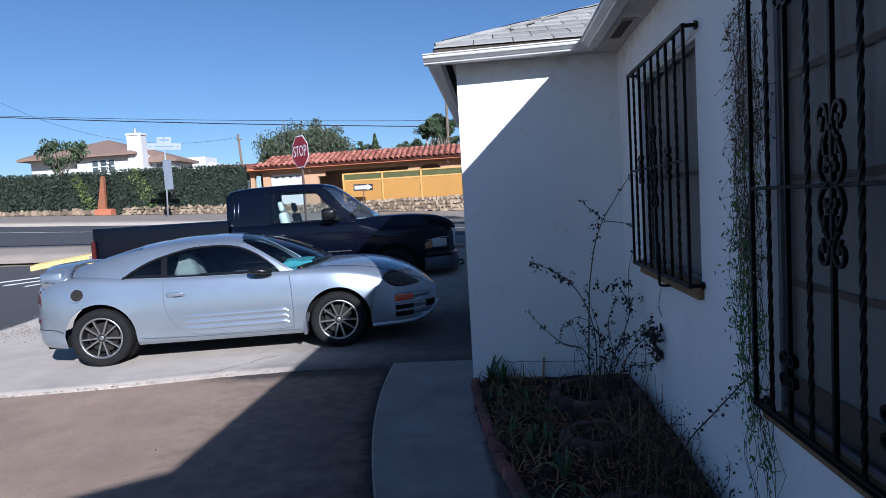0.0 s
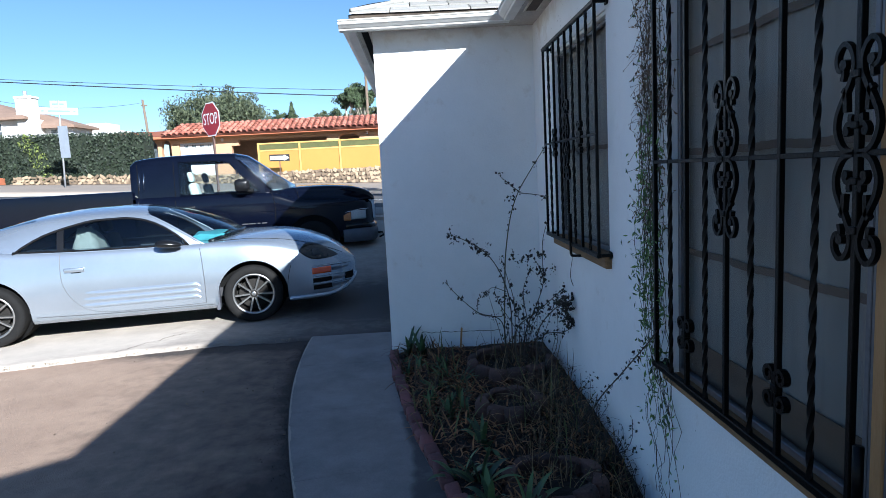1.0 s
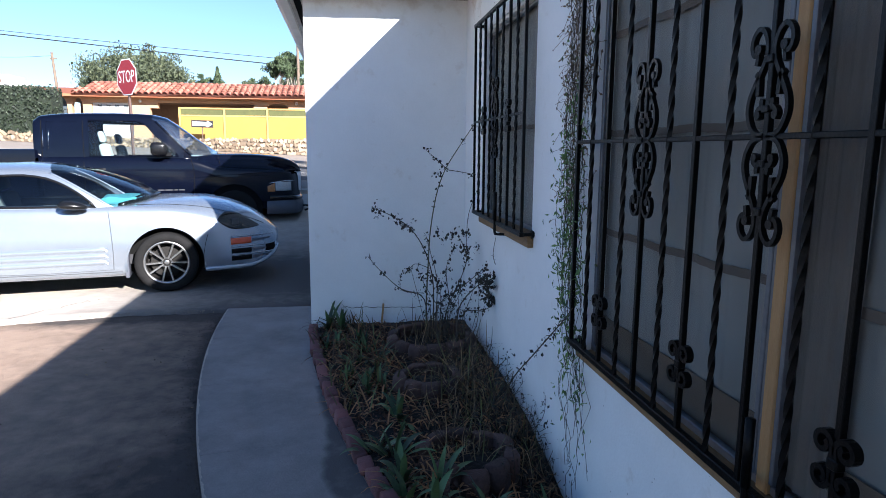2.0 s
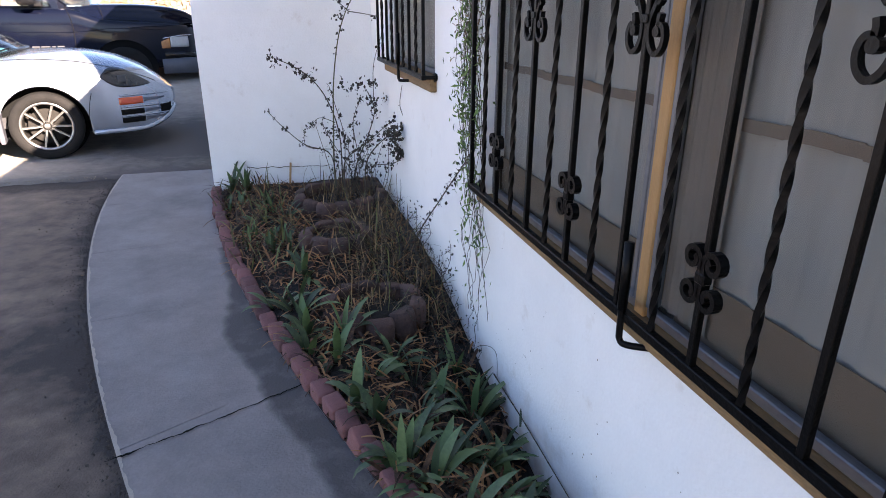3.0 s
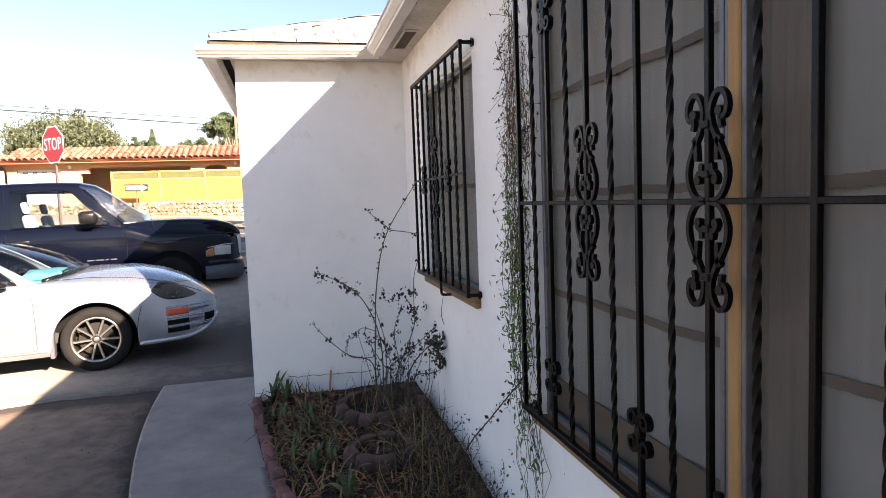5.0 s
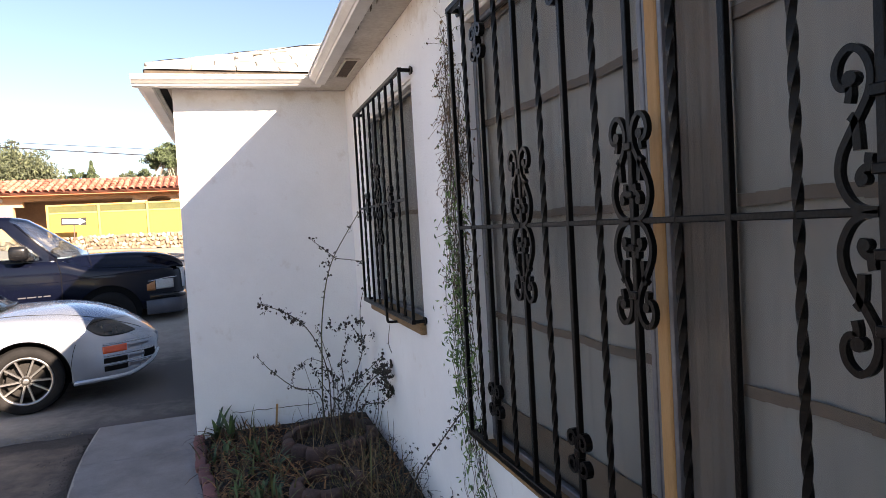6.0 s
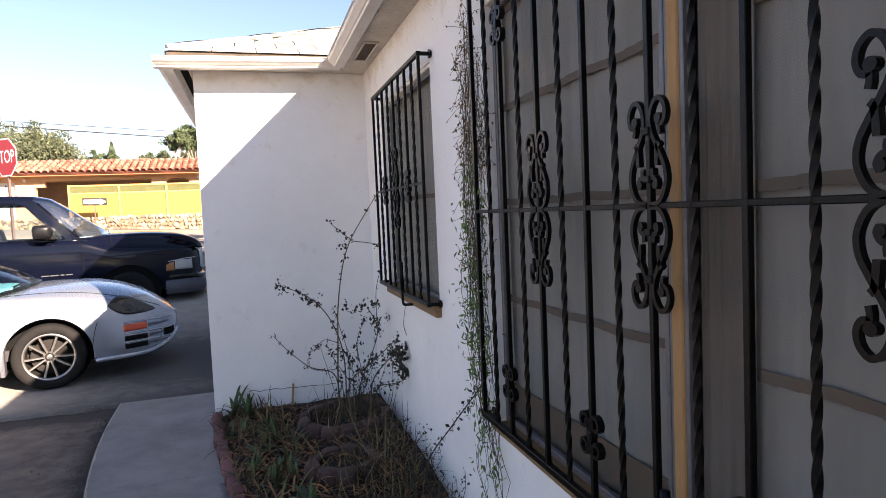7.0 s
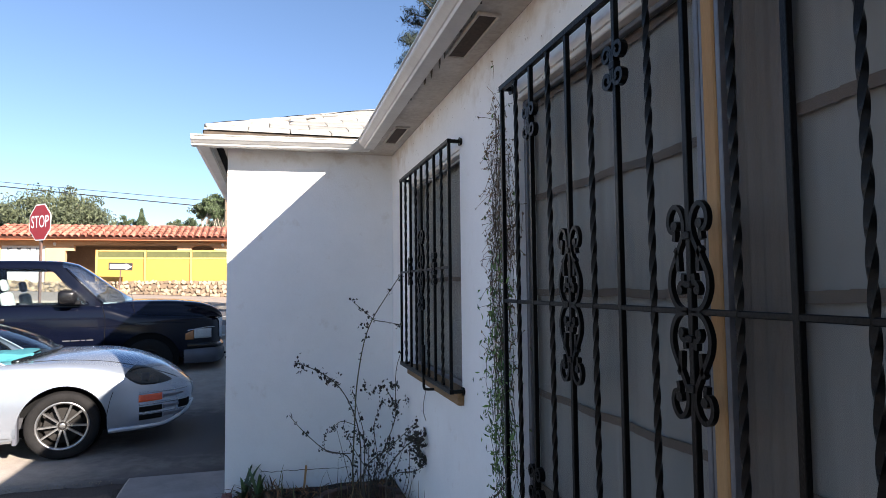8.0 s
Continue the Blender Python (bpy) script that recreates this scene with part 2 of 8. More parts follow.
def bed_edge(y):
    d = WING_Y - y
    return 0.10 + 0.06 * d + 0.0395 * d * d


def pad_edge(x):
    return 4.86 - 0.012 * abs(x + 0.7) - 0.205 * max(0.0, -x - 1.5) + 0.03 * math.sin(x * 2.1)


gx = sorted({*steps(-300, -40, 12), *steps(-40, 20, 60), *steps(20, 300, 12)})
gy = sorted({*steps(-120, -8, 8), *steps(-8, 40, 60), *steps(40, 900, 10)})
bm = draped([[(x, y) for x in gx] for y in gy], -0.12)
for v in bm.verts:
    if -0.5 < v.co.x < 9.5 and -9.0 < v.co.y < 4.5:
        v.co.z = -0.6
structure("ground", bm, GROUND, "dry brown earth ground around the houses", True)

def grime_shaded(name, bm, mat, label, amount, smooth=True):
    """A piece of the setting whose vertices carry how much dirt and painted shade lies there: amount(x, y, z)."""
    ob = structure(name, bm, mat, label, smooth)
    me = ob.data
    at = me.attributes.new("grime_shade", "FLOAT", "POINT")
    at.data.foreach_set("value", [amount(*v.co) for v in me.vertices])
    return ob


rows = []
for k in range(111):
    f = (k / 110) ** 0.6
    y_right = -9 + (pad_edge(-0.72) + 9) * f
    rows.append([(-9.0 + ((path_edge(y_right) - 0.004) + 9.0) * g, -9 + (pad_edge(-9.0 + ((path_edge(y_right) - 0.004) + 9.0) * g) + 9) * f) for g in [u ** 0.5 for u in steps(0, 1, 110)]])
bm = draped(rows, -0.022)


def pad_dirt_shade(x, y, z=0.0):
    """Soil washed up along the walkway and the driveway's edge, plus painted shade thinning out over the pad."""
    d, e = max(0.0, path_edge(y) - x), max(0.0, pad_edge(x) - y)
    w = 0.24 + 0.16 * noise.noise(Vector((y * 1.7, 3, 1))) + 0.05 * noise.noise(Vector((y * 6, 3, 1)))
    tongue = 0.5 * smoothstep(0.55, 0.0, abs(y - 1.75 - 0.12 * x)) * smoothstep(1.5, 0.2, d)
    # the broad 0.74 term puts house shade into the pad's colour
    return max(1.0 - 0.55 * d / w, 0.74 - 0.40 * d, 0.0) + tongue * 0.6 + 0.9 * smoothstep(0.42 + 0.10 * noise.noise(Vector((x * 3, 0, 2))), 0.08, e) * smoothstep(-2.9, -1.9, x) + 0.25 * smoothstep(0.12, 0.0, e)


for v in bm.verts:
    g = min(1.0, pad_dirt_shade(v.co.x, v.co.y))
    v.co.z += 0.012 * (noise.noise(v.co * 0.8) - 0.3) + g * (0.010 * noise.noise(v.co * 9) + 0.006 * noise.noise(v.co * 23))
grime_shaded("driveway_pad", bm, PAD, "worn brown asphalt parking pad with dark soil along the walkway", pad_dirt_shade)

rows = []
for k in range(49):
    f = k / 48
    rows.append([(x, (pad_edge(x) - 0.03) * (1 - f) + 12.28 * f) for x in steps(-7.4, -0.72, 60)] + [(-0.4, (4.82) * (1 - f) + 12.28 * f), (WING_X + 0.02, 4.82 * (1 - f) + 12.28 * f)])
# first term: oily stain with shade painted in; second: dirt along the edge
grime_shaded("concrete_driveway", draped(rows, 0.0, 0.09), DRIVE, "worn pale concrete driveway slab with an oily patch, painted-in shade and rough edge",
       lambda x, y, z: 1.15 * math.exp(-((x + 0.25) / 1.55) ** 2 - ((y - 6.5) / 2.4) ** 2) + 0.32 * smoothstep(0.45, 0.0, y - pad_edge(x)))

structure("side_street", draped([[(x, y) for x in steps(-26, -7.42, 24)] for y in steps(-9, 12.0, 30)], -0.03), ASPHALT, "grey asphalt side street", True)
structure("sidewalk_near", draped([[(x, y) for x in steps(-60, 30, 90)] for y in steps(12.3, 13.42, 3)], 0.06, 0.12), SIDEWALK, "tan concrete sidewalk along the near kerb", True)
structure("road", draped([[(x, y) for x in steps(-90, 60, 100)] for y in steps(13.43, 20.6, 10)], -0.02), ASPHALT, "dark asphalt main road with white lines", True)
structure("sidewalk_far", draped([[(x, y) for x in steps(-60, 40, 80)] for y in steps(20.62, 28.45, 8)], 0.09, 0.14), SIDEWALK, "pale concrete sidewalk across the road", True)
structure("road_line", draped([[(x, y) for x in steps(-60, 30, 60)] for y in (16.85, 16.99)], -0.012), PAINT_WHITE, "solid white line painted on the road")
for i, x0 in enumerate((-13.6, -10.6, -16.6, -7.6)):
    structure("road_dash" if i == 0 else "road_dash_%d" % i, draped([[(x, y) for x in steps(x0, x0 + 1.3, 3)] for y in (13.62, 13.72)], -0.012), PAINT_WHITE, "short white dash painted on the road")
for i, (xa, ya, ln) in enumerate(((-10.3, 10.85, 1.45), (-9.8, 10.72, 1.30), (-9.25, 10.62, 0.90))):
    structure("street_mark_%d" % (i + 1), draped([[(xa + s * ln, ya + 0.42 * s) for s in (0, 0.5, 1)], [(xa + s * ln, ya + 0.08 + 0.42 * s) for s in (0, 0.5, 1)]], -0.022), PAINT_WHITE, "white paint stripe on the asphalt street")

# walkway slabs between sawn joints
joints = [(4.86, 0.0), (3.9, 0.0), (2.93, 0.10), (2.0, 0.13), (1.115, 0.31), (0.1, 0.31), (-1.0, 0.31), (-2.2, 0.3), (-3.5, 0.2), (-5.0, 0.1)]
for i, ((ya, ta), (yb, tb)) in enumerate(zip(joints, joints[1:])):
    left, right_side = [], []
    for y in steps(ya - 0.002, yb + 0.002, 8):
        f = (ya - y) / (ya - yb)
        tilt = ta * (1 - f) + tb * f
        left.append((path_edge(y - tilt * 0.8), y - tilt * 0.8))
        right_side.append((min(bed_edge(y + tilt * 0.2) if y < WING_Y else WING_X - 0.002, 1.30), y + tilt * 0.2))
    bm = bmesh.new()
    prism(bm, left + right_side[::-1], -0.10, 0.004)
    bmesh.ops.recalc_face_normals(bm, faces=bm.faces)
    structure("walkway_%d" % (i + 1), bm, CONCRETE, "grey concrete walkway slab with worn edge")


def rubble(name, spots, n, size, mat, label):
    """Loose bits of stone; spots() gives a plan point."""
    r = random.Random(11)
    bm = bmesh.new()
    for _ in range(n):
        x, y = spots(r)
        k = size * r.uniform(0.4, 1.5)
        m = Matrix.Translation((x, y, rise(x, y) + 0.2 * k)) @ Euler((r.uniform(0, 6), r.uniform(0, 6), r.uniform(0, 6))).to_matrix().to_4x4() @ Matrix.Diagonal((k, k * r.uniform(0.6, 1), k * 0.6, 1))
        vs = [bm.verts.new(m @ Vector(c)) for c in ((1, 0, 0), (-0.4, 0.9, 0), (-0.5, -0.8, 0.1), (0.1, 0.0, 0.9), (0, 0.1, -0.8))]
        for q in ((0, 1, 3), (1, 2, 3), (2, 0, 3), (1, 0, 4), (2, 1, 4), (0, 2, 4)):
            bm.faces.new([vs[i] for i in q])
    tagged(link(name, bm, mat), label, "gravel", "", "stuff")


def on_edge(r):
    x = r.uniform(-6.6, -0.8)
    return x, pad_edge(x) + r.gauss(-0.05, 0.03)


def street_side(r):
    x = r.gauss(-6.9, 0.35)
    return x, r.gauss(7.6, 0.55)


def by_walkway(r):
    y = r.uniform(0.0, 4.6)
    return path_edge(y) - 0.008 - min(0.25, r.expovariate(34.0)), y


rubble("soil_crumbs", by_walkway, 1500, 0.0055, DIRT, "dark soil crumbs along the walkway edge")
rubble("edge_rubble", on_edge, 420, 0.0075, GROUND, "crumbled concrete bits along the driveway edge")
rubble("street_gravel", street_side, 400, 0.014, GROUND, "loose gravel beside the street")


def kerb(name, x0, x1, y0, y1, n, mat, label):
    bm = bmesh.new()
    xs = steps(x0, x1, n)
    for a, b in zip(xs, xs[1:]):
        ya, yb = y0 + (y1 - y0) * (a - x0) / (x1 - x0), y0 + (y1 - y0) * (b - x0) / (x1 - x0)
        prism(bm, [(a, ya), (b - 0.01, yb), (b - 0.01, yb + 0.16), (a, ya + 0.16)], lambda x, y: rise(x, y) - 0.15, lambda x, y: rise(x, y) + 0.075)
    structure(name, bm, mat, label)


kerb("kerb_yellow", -9.85, -8.8, 11.62, 12.40, 6, PAINT_YELLOW, "worn yellow-painted concrete kerb")
kerb("kerb_near", -8.79, 0.05, 12.40, 12.10, 10, CONCRETE_OLD, "plain concrete kerb at the driveway end")
kerb("kerb_far", -60, 30, 20.46, 20.46, 70, CONCRETE_OLD, "pale concrete kerb across the road")


# ---- house: walls ----
WIN2 = (-0.99, 1.31, 0.66, 2.38)
WIN1 = (2.10, 3.30, 1.05, 2.33)
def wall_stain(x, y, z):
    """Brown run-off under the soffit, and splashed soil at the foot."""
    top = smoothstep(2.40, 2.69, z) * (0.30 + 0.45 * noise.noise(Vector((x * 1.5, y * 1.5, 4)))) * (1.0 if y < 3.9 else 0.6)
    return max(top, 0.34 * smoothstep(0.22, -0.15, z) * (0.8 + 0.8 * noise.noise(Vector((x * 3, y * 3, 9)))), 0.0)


grime_shaded("wall_east", wall_with_holes(-9.0, WING_Y, -0.35, SOFFIT_Z, [WIN2, WIN1], lambda u, v, w: (WALL_X + w, u, v), 0.14, steps(-1.5, 3.9, 36), (-0.15, -0.05, 0.05, 0.15, 0.25, 0.45, 2.42, 2.48, 2.54, 2.6, 2.65)), STUCCO, "white painted stucco house wall with two barred windows", wall_stain, False)
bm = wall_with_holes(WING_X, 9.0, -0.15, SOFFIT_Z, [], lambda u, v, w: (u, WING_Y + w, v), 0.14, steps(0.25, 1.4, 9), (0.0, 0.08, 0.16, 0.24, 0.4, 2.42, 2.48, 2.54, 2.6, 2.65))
grime_shaded("wall_wing_front", bm, STUCCO, "white stucco end wall of the house wing", wall_stain, False)
structure("wall_wing_side", new_box(WING_X, WING_X + 0.14, WING_Y + 0.142, 12.0, -0.15, SOFFIT_Z), STUCCO, "white stucco side wall of the wing")
structure("wall_wing_back", new_box(WING_X, 9.0, 12.0, 12.14, -0.15, SOFFIT_Z), STUCCO, "white stucco back wall of the wing")
structure("wall_south", new_box(WALL_X, 9.0, -9.14, -9.0, -0.15, SOFFIT_Z), STUCCO, "white stucco wall behind")
structure("wall_far_east", new_box(9.0, 9.14, -9.14, 12.14, -0.15, SOFFIT_Z), STUCCO, "white stucco outer wall")
structure("ceiling", new_box(WALL_X + 0.15, 8.98, -8.98, 4.0, 2.52, 2.60), SOFFIT, "plain ceiling of the rooms")
structure("wall_inner", new_box(2.7, 2.8, -8.98, 4.0, -0.1, 2.52), CURTAIN, "plain inner wall of the room behind the windows")
structure("floor", new_box(WALL_X + 0.15, 8.98, -8.98, 4.0, 0.1, 0.2), SILLWOOD, "wooden floor of the room behind the windows")

# ---- roof: eaves, gutters, shingles ----
EAVE_X, EAVE_Y, EAVE_L, EAVE_Z, SLOPE = 1.10, 3.74, -0.12, 2.745, 0.42
bm = bmesh.new()
prism(bm, [(EAVE_X + 0.06, -9.3), (WALL_X - 0.002, -9.3), (WALL_X - 0.002, EAVE_Y + 0.06), (EAVE_X + 0.06, EAVE_Y + 0.06)], SOFFIT_Z, SOFFIT_Z + 0.02)
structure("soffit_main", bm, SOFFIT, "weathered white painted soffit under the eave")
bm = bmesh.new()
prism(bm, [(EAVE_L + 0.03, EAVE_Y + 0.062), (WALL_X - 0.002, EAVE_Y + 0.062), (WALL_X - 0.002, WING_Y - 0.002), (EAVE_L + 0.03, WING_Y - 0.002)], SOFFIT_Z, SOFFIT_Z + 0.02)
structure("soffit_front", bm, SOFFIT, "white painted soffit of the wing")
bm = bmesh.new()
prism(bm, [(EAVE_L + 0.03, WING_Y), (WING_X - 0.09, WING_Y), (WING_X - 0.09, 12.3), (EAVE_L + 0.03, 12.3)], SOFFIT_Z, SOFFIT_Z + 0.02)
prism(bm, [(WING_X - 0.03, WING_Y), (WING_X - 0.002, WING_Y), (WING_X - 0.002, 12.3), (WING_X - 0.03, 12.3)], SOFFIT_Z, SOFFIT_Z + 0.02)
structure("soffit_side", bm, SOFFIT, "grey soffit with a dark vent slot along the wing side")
structure("soffit_slot", new_box(WING_X - 0.09, WING_X - 0.03, WING_Y, 12.3, SOFFIT_Z + 0.012, SOFFIT_Z + 0.03), DARK, "dark ventilation slot in the soffit")


def gutter_section(bm, a, b, out, deep=1.0):
    """K-style gutter profile from a to b, its front towards out."""
    a, b, out = Vector(a), Vector(b), Vector(out)
    prof = [(0.12, -0.09), (0.052, -0.088), (0.046, -0.072), (0.040, -0.070), (0.022, -0.052), (0.008, -0.040), (0.003, -0.028), (0.003, -0.016), (0.010, -0.014), (0.010, -0.008), (-0.003, -0.006), (-0.003, 0.003), (0.012, 0.003), (0.018, -0.03), (0.12, -0.03)]
    ra = [bm.verts.new(a - out * d + Vector((0, 0, h * deep))) for d, h in prof]
    rb = [bm.verts.new(b - out * d + Vector((0, 0, h * deep))) for d, h in prof]
    n = len(prof)
    for i in range(n):
        bm.faces.new((ra[i], ra[(i + 1) % n], rb[(i + 1) % n], rb[i]))
    bm.faces.new(ra)
    bm.faces.new(rb[::-1])
    bmesh.ops.recalc_face_normals(bm, faces=bm.faces)


for nm, a, b, out, lab in (
        ("gutter_main", (EAVE_X, -9.3, EAVE_Z), (EAVE_X, EAVE_Y + 0.02, EAVE_Z), (-1, 0, 0), "white painted metal gutter along the eave"),
        ("gutter_front", (EAVE_L, EAVE_Y, EAVE_Z - 0.024), (EAVE_X + 0.1, EAVE_Y, EAVE_Z - 0.002), (0, -1, 0), "white painted metal gutter along the wing eave"),
        ("gutter_side", (EAVE_L, 12.3, EAVE_Z - 0.024), (EAVE_L, EAVE_Y + 0.1, EAVE_Z - 0.024), (-1, 0, 0), "white painted fascia along the wing side")):
    bm = bmesh.new()
    gutter_section(bm, a, b, out, 0.80 if nm == "gutter_main" else 0.76)
    structure(nm, bm, TRIM, lab)

structure("soffit_gap", new_box(EAVE_X + 0.119, EAVE_X + 0.126, -9.2, EAVE_Y - 0.1, SOFFIT_Z - 0.003, SOFFIT_Z - 0.0005), DARK, "dark peeling joint between gutter and soffit")
bm = bmesh.new()
fr = random.Random(3)
for _ in range(26):
    y = fr.uniform(0.6, 3.4)
    w, h = fr.uniform(0.006, 0.02), fr.uniform(0.006, 0.03) * (1.6 if 1.6 < y < 2.4 else 0.6)
    q = [(EAVE_X + 0.12 + fr.uniform(0, 0.006), y + a * w, SOFFIT_Z - 0.001 - b * h) for a, b in ((-1, 0), (1, 0), (0.7, 0.8), (fr.uniform(-0.4, 0.4), 1.2), (-0.6, 0.7))]
    front = [bm.verts.new(p) for p in q]
    back = [bm.verts.new((p[0] + 0.002, p[1], p[2])) for p in q]
    bm.faces.new(front)
    bm.faces.new(back[::-1])
    for k in range(5):
        bm.faces.new((front[k], back[k], back[(k + 1) % 5], front[(k + 1) % 5]))
bmesh.ops.recalc_face_normals(bm, faces=bm.faces)
tagged(link("paint_flakes", bm, UNDERLAY), "dark peeling paint flakes hanging at the soffit joint", "paint flakes", "", "stuff")
ROOF_X, ROOF_Y, ROOF_L, RZ = 1.17, 3.80, -0.04, 2.77


def hip(x0, x1, y0, y1, z, s, top, thick=0.03):
    """A hip roof deck with a flat ridge strip."""
    h = min((x1 - x0) / 2, (y1 - y0) / 2, top)
    bm = bmesh.new()
    lo = [bm.verts.new(c) for c in ((x0, y0, z), (x1, y0, z), (x1, y1, z), (x0, y1, z))]
    hi = [bm.verts.new(c) for c in ((x0 + h, y0 + h, z + h * s), (x1 - h, y0 + h, z + h * s), (x1 - h, y1 - h, z + h * s), (x0 + h, y1 - h, z + h * s))]
    un = [bm.verts.new((v.co.x, v.co.y, z - thick)) for v in lo]
    for i in range(4):
        j = (i + 1) % 4
        bm.faces.new((lo[i], lo[j], hi[j], hi[i]))
        bm.faces.new((un[i], un[j], lo[j], lo[i]))
    bm.faces.new(hi)
    bm.faces.new(un[::-1])
    bmesh.ops.recalc_face_normals(bm, faces=bm.faces)
    return bm


wing_roof = structure("roof_wing", hip(ROOF_L, 9.2, ROOF_Y, 12.3, RZ, SLOPE, 3.6), UNDERLAY, "pale grey tile roof of the wing")
structure("roof_main", hip(ROOF_X, 9.2, -9.3, 9.0, RZ - 0.002, SLOPE, 3.7), SHINGLE, "pale grey tile roof of the main house")
# flat tiles on the front slope of the wing
srnd = random.Random(5)
ang = math.atan(SLOPE)
for r in range(13):
    d0 = -0.03 + 0.235 * r
    d1 = d0 + 0.30
    ya, yb = ROOF_Y + d0 * math.cos(ang), ROOF_Y + d1 * math.cos(ang)
    for c in range(12):
        x0 = ROOF_L + 0.012 + (c - (0.5 if r % 2 else 0.0)) * 0.31
        x1 = x0 + 0.302
        xa, xb = max(x0, ROOF_L + ya - ROOF_Y + 0.01), max(x0, ROOF_L + yb - ROOF_Y + 0.01)
        if xa > x1 - 0.03 or x1 > 3.0:
            continue
        xb = min(xb, x1 - 0.005)
        lift = srnd.uniform(0.0, 0.003)
        bm = bmesh.new()
        top = [(xa, ya, RZ + d0 * SLOPE * math.cos(ang) + 0.022 + lift), (x1, ya, RZ + d0 * SLOPE * math.cos(ang) + 0.022 + lift), (x1, yb, RZ + d1 * SLOPE * math.cos(ang) + 0.006), (xb, yb, RZ + d1 * SLOPE * math.cos(ang) + 0.006)]
        hi = [bm.verts.new(p) for p in top]
        lo = [bm.verts.new((p[0], p[1], p[2] - 0.013)) for p in top]
        bm.faces.new(hi)
        bm.faces.new(lo[::-1])
        for k in range(4):
            bm.faces.new((lo[k], lo[(k + 1) % 4], hi[(k + 1) % 4], hi[k]))
        part("shingle", bm, SHINGLE, wing_roof)
for k in range(8):
    f0, f1 = 0.02 + 0.30 * k, 0.325 + 0.30 * k
    part("hip_cap", new_tube([(ROOF_L + f, ROOF_Y + f, RZ + 0.022 + f * SLOPE + 0.008 * (f1 - f)) for f in (f0, f1)], 0.022, 8), SHINGLE, wing_roof, "pale hip cap tile", True)
structure("roof_edge_strip", new_box(ROOF_L + 0.01, 1.2, ROOF_Y - 0.012, ROOF_Y + 0.01, RZ - 0.05, RZ - 0.004), UNDERLAY, "dark ragged underlay edge above the gutter")
wire = thing("roof_wire", (0, 0, 0), "thin dark wire lying along the roof hip", "wire")
part("strand", new_tube([(ROOF_L + 0.02 + 1.7 * f, ROOF_Y + 0.02 + 1.66 * f, RZ + 0.05 + 1.66 * f * SLOPE + 0.006 * math.sin(f * 20)) for f in steps(0, 1, 24)], 0.004, 5), IRON, wire, "", True)

# unseen slab on a post, added behind the walk to bend the ground shadow
bm = bmesh.new()
prism(bm, [(EAVE_X, -2.29), (-1.5, -4.29), (-1.5, -9.2), (EAVE_X, -9.2)], 2.66, 2.745)
bmesh.ops.recalc_face_normals(bm, faces=bm.faces)
structure("porch_roof", bm, TRIM, "unseen white slab added to cast the bent ground shadow")
structure("porch_post", new_box(-1.4, -1.28, -4.6, -4.48, -0.1, 2.66, 0.01), TRIM, "unseen white post added under the shadow-casting slab")

# ---- windows ----
def window(name, y0, y1, z0, z1, mullions, label, sill=0.030, proud=0.022):
    w = tagged(thing(name, Matrix.Translation((WALL_X, 0, 0)), label, "window"), kind="structure")
    fx0, fx1 = 0.035, 0.085
    edges = [y0 + 0.001, *mullions, y1 - 0.001]
    part("window_frame", new_box(fx0 - 0.03, fx1 + 0.02, y0 + 0.001, y1 - 0.001, z1 - 0.022, z1 - 0.001, 0.004), TRIM, w, "pale painted wood head")
    part("window_sill", new_box(-proud, fx1, y0 - 0.03, y1 + 0.03, z0 - sill, z0 + 0.004, 0.006), SILLWOOD, w, "bare brown wood sill")
    for a, b in zip(edges, edges[1:]):
        sash = bmesh.new()
        for q in ((a, a + 0.022, z0 + 0.006, z1 - 0.023), (b - 0.022, b, z0 + 0.006, z1 - 0.023), (a + 0.022, b - 0.022, z0 + 0.006, z0 + 0.032), (a + 0.022, b - 0.022, z1 - 0.041, z1 - 0.023)):
            box(sash, fx0, fx0 + 0.025, q[0], q[1], q[2], q[3], 0.003)
        part("sash", sash, ALU, w, "grey aluminium sash frame")
        pane = part("pane", new_box(fx0 + 0.010, fx0 + 0.014, a + 0.018, b - 0.018, z0 + 0.028, z1 - 0.037), GLASS, w, "window glass")
        pane.visible_shadow = False
    for mu in mullions:
        for j0, j1 in ((mu - 0.036, mu - 0.0215), (mu + 0.0215, mu + 0.033), (mu + 0.036, mu + 0.052)):
            part("jamb", new_box(fx0 - 0.006, fx1 - 0.02, j0, j1, z0 + 0.034, z1 - 0.043, 0.002), ALU, w, "grey aluminium jamb")
        part("mullion", new_box(fx0 - 0.010, fx0 + 0.034, mu - 0.021, mu + 0.021, z0 + 0.004, z1 - 0.023, 0.004), WOOD, w, "bare yellow wood mullion")
    return w


window("window_2", *WIN2[:2], WIN2[2], WIN2[3], [0.180], "wide barred window with bare wood mullion and drawn shades")
window("window_1", *WIN1[:2], WIN1[2], WIN1[3], [], "barred window with drawn grey shade", 0.065, 0.034)


BANDS = ((1.166, 0.026), (1.562, 0.026), (1.942, 0.026), (2.318, 0.026))


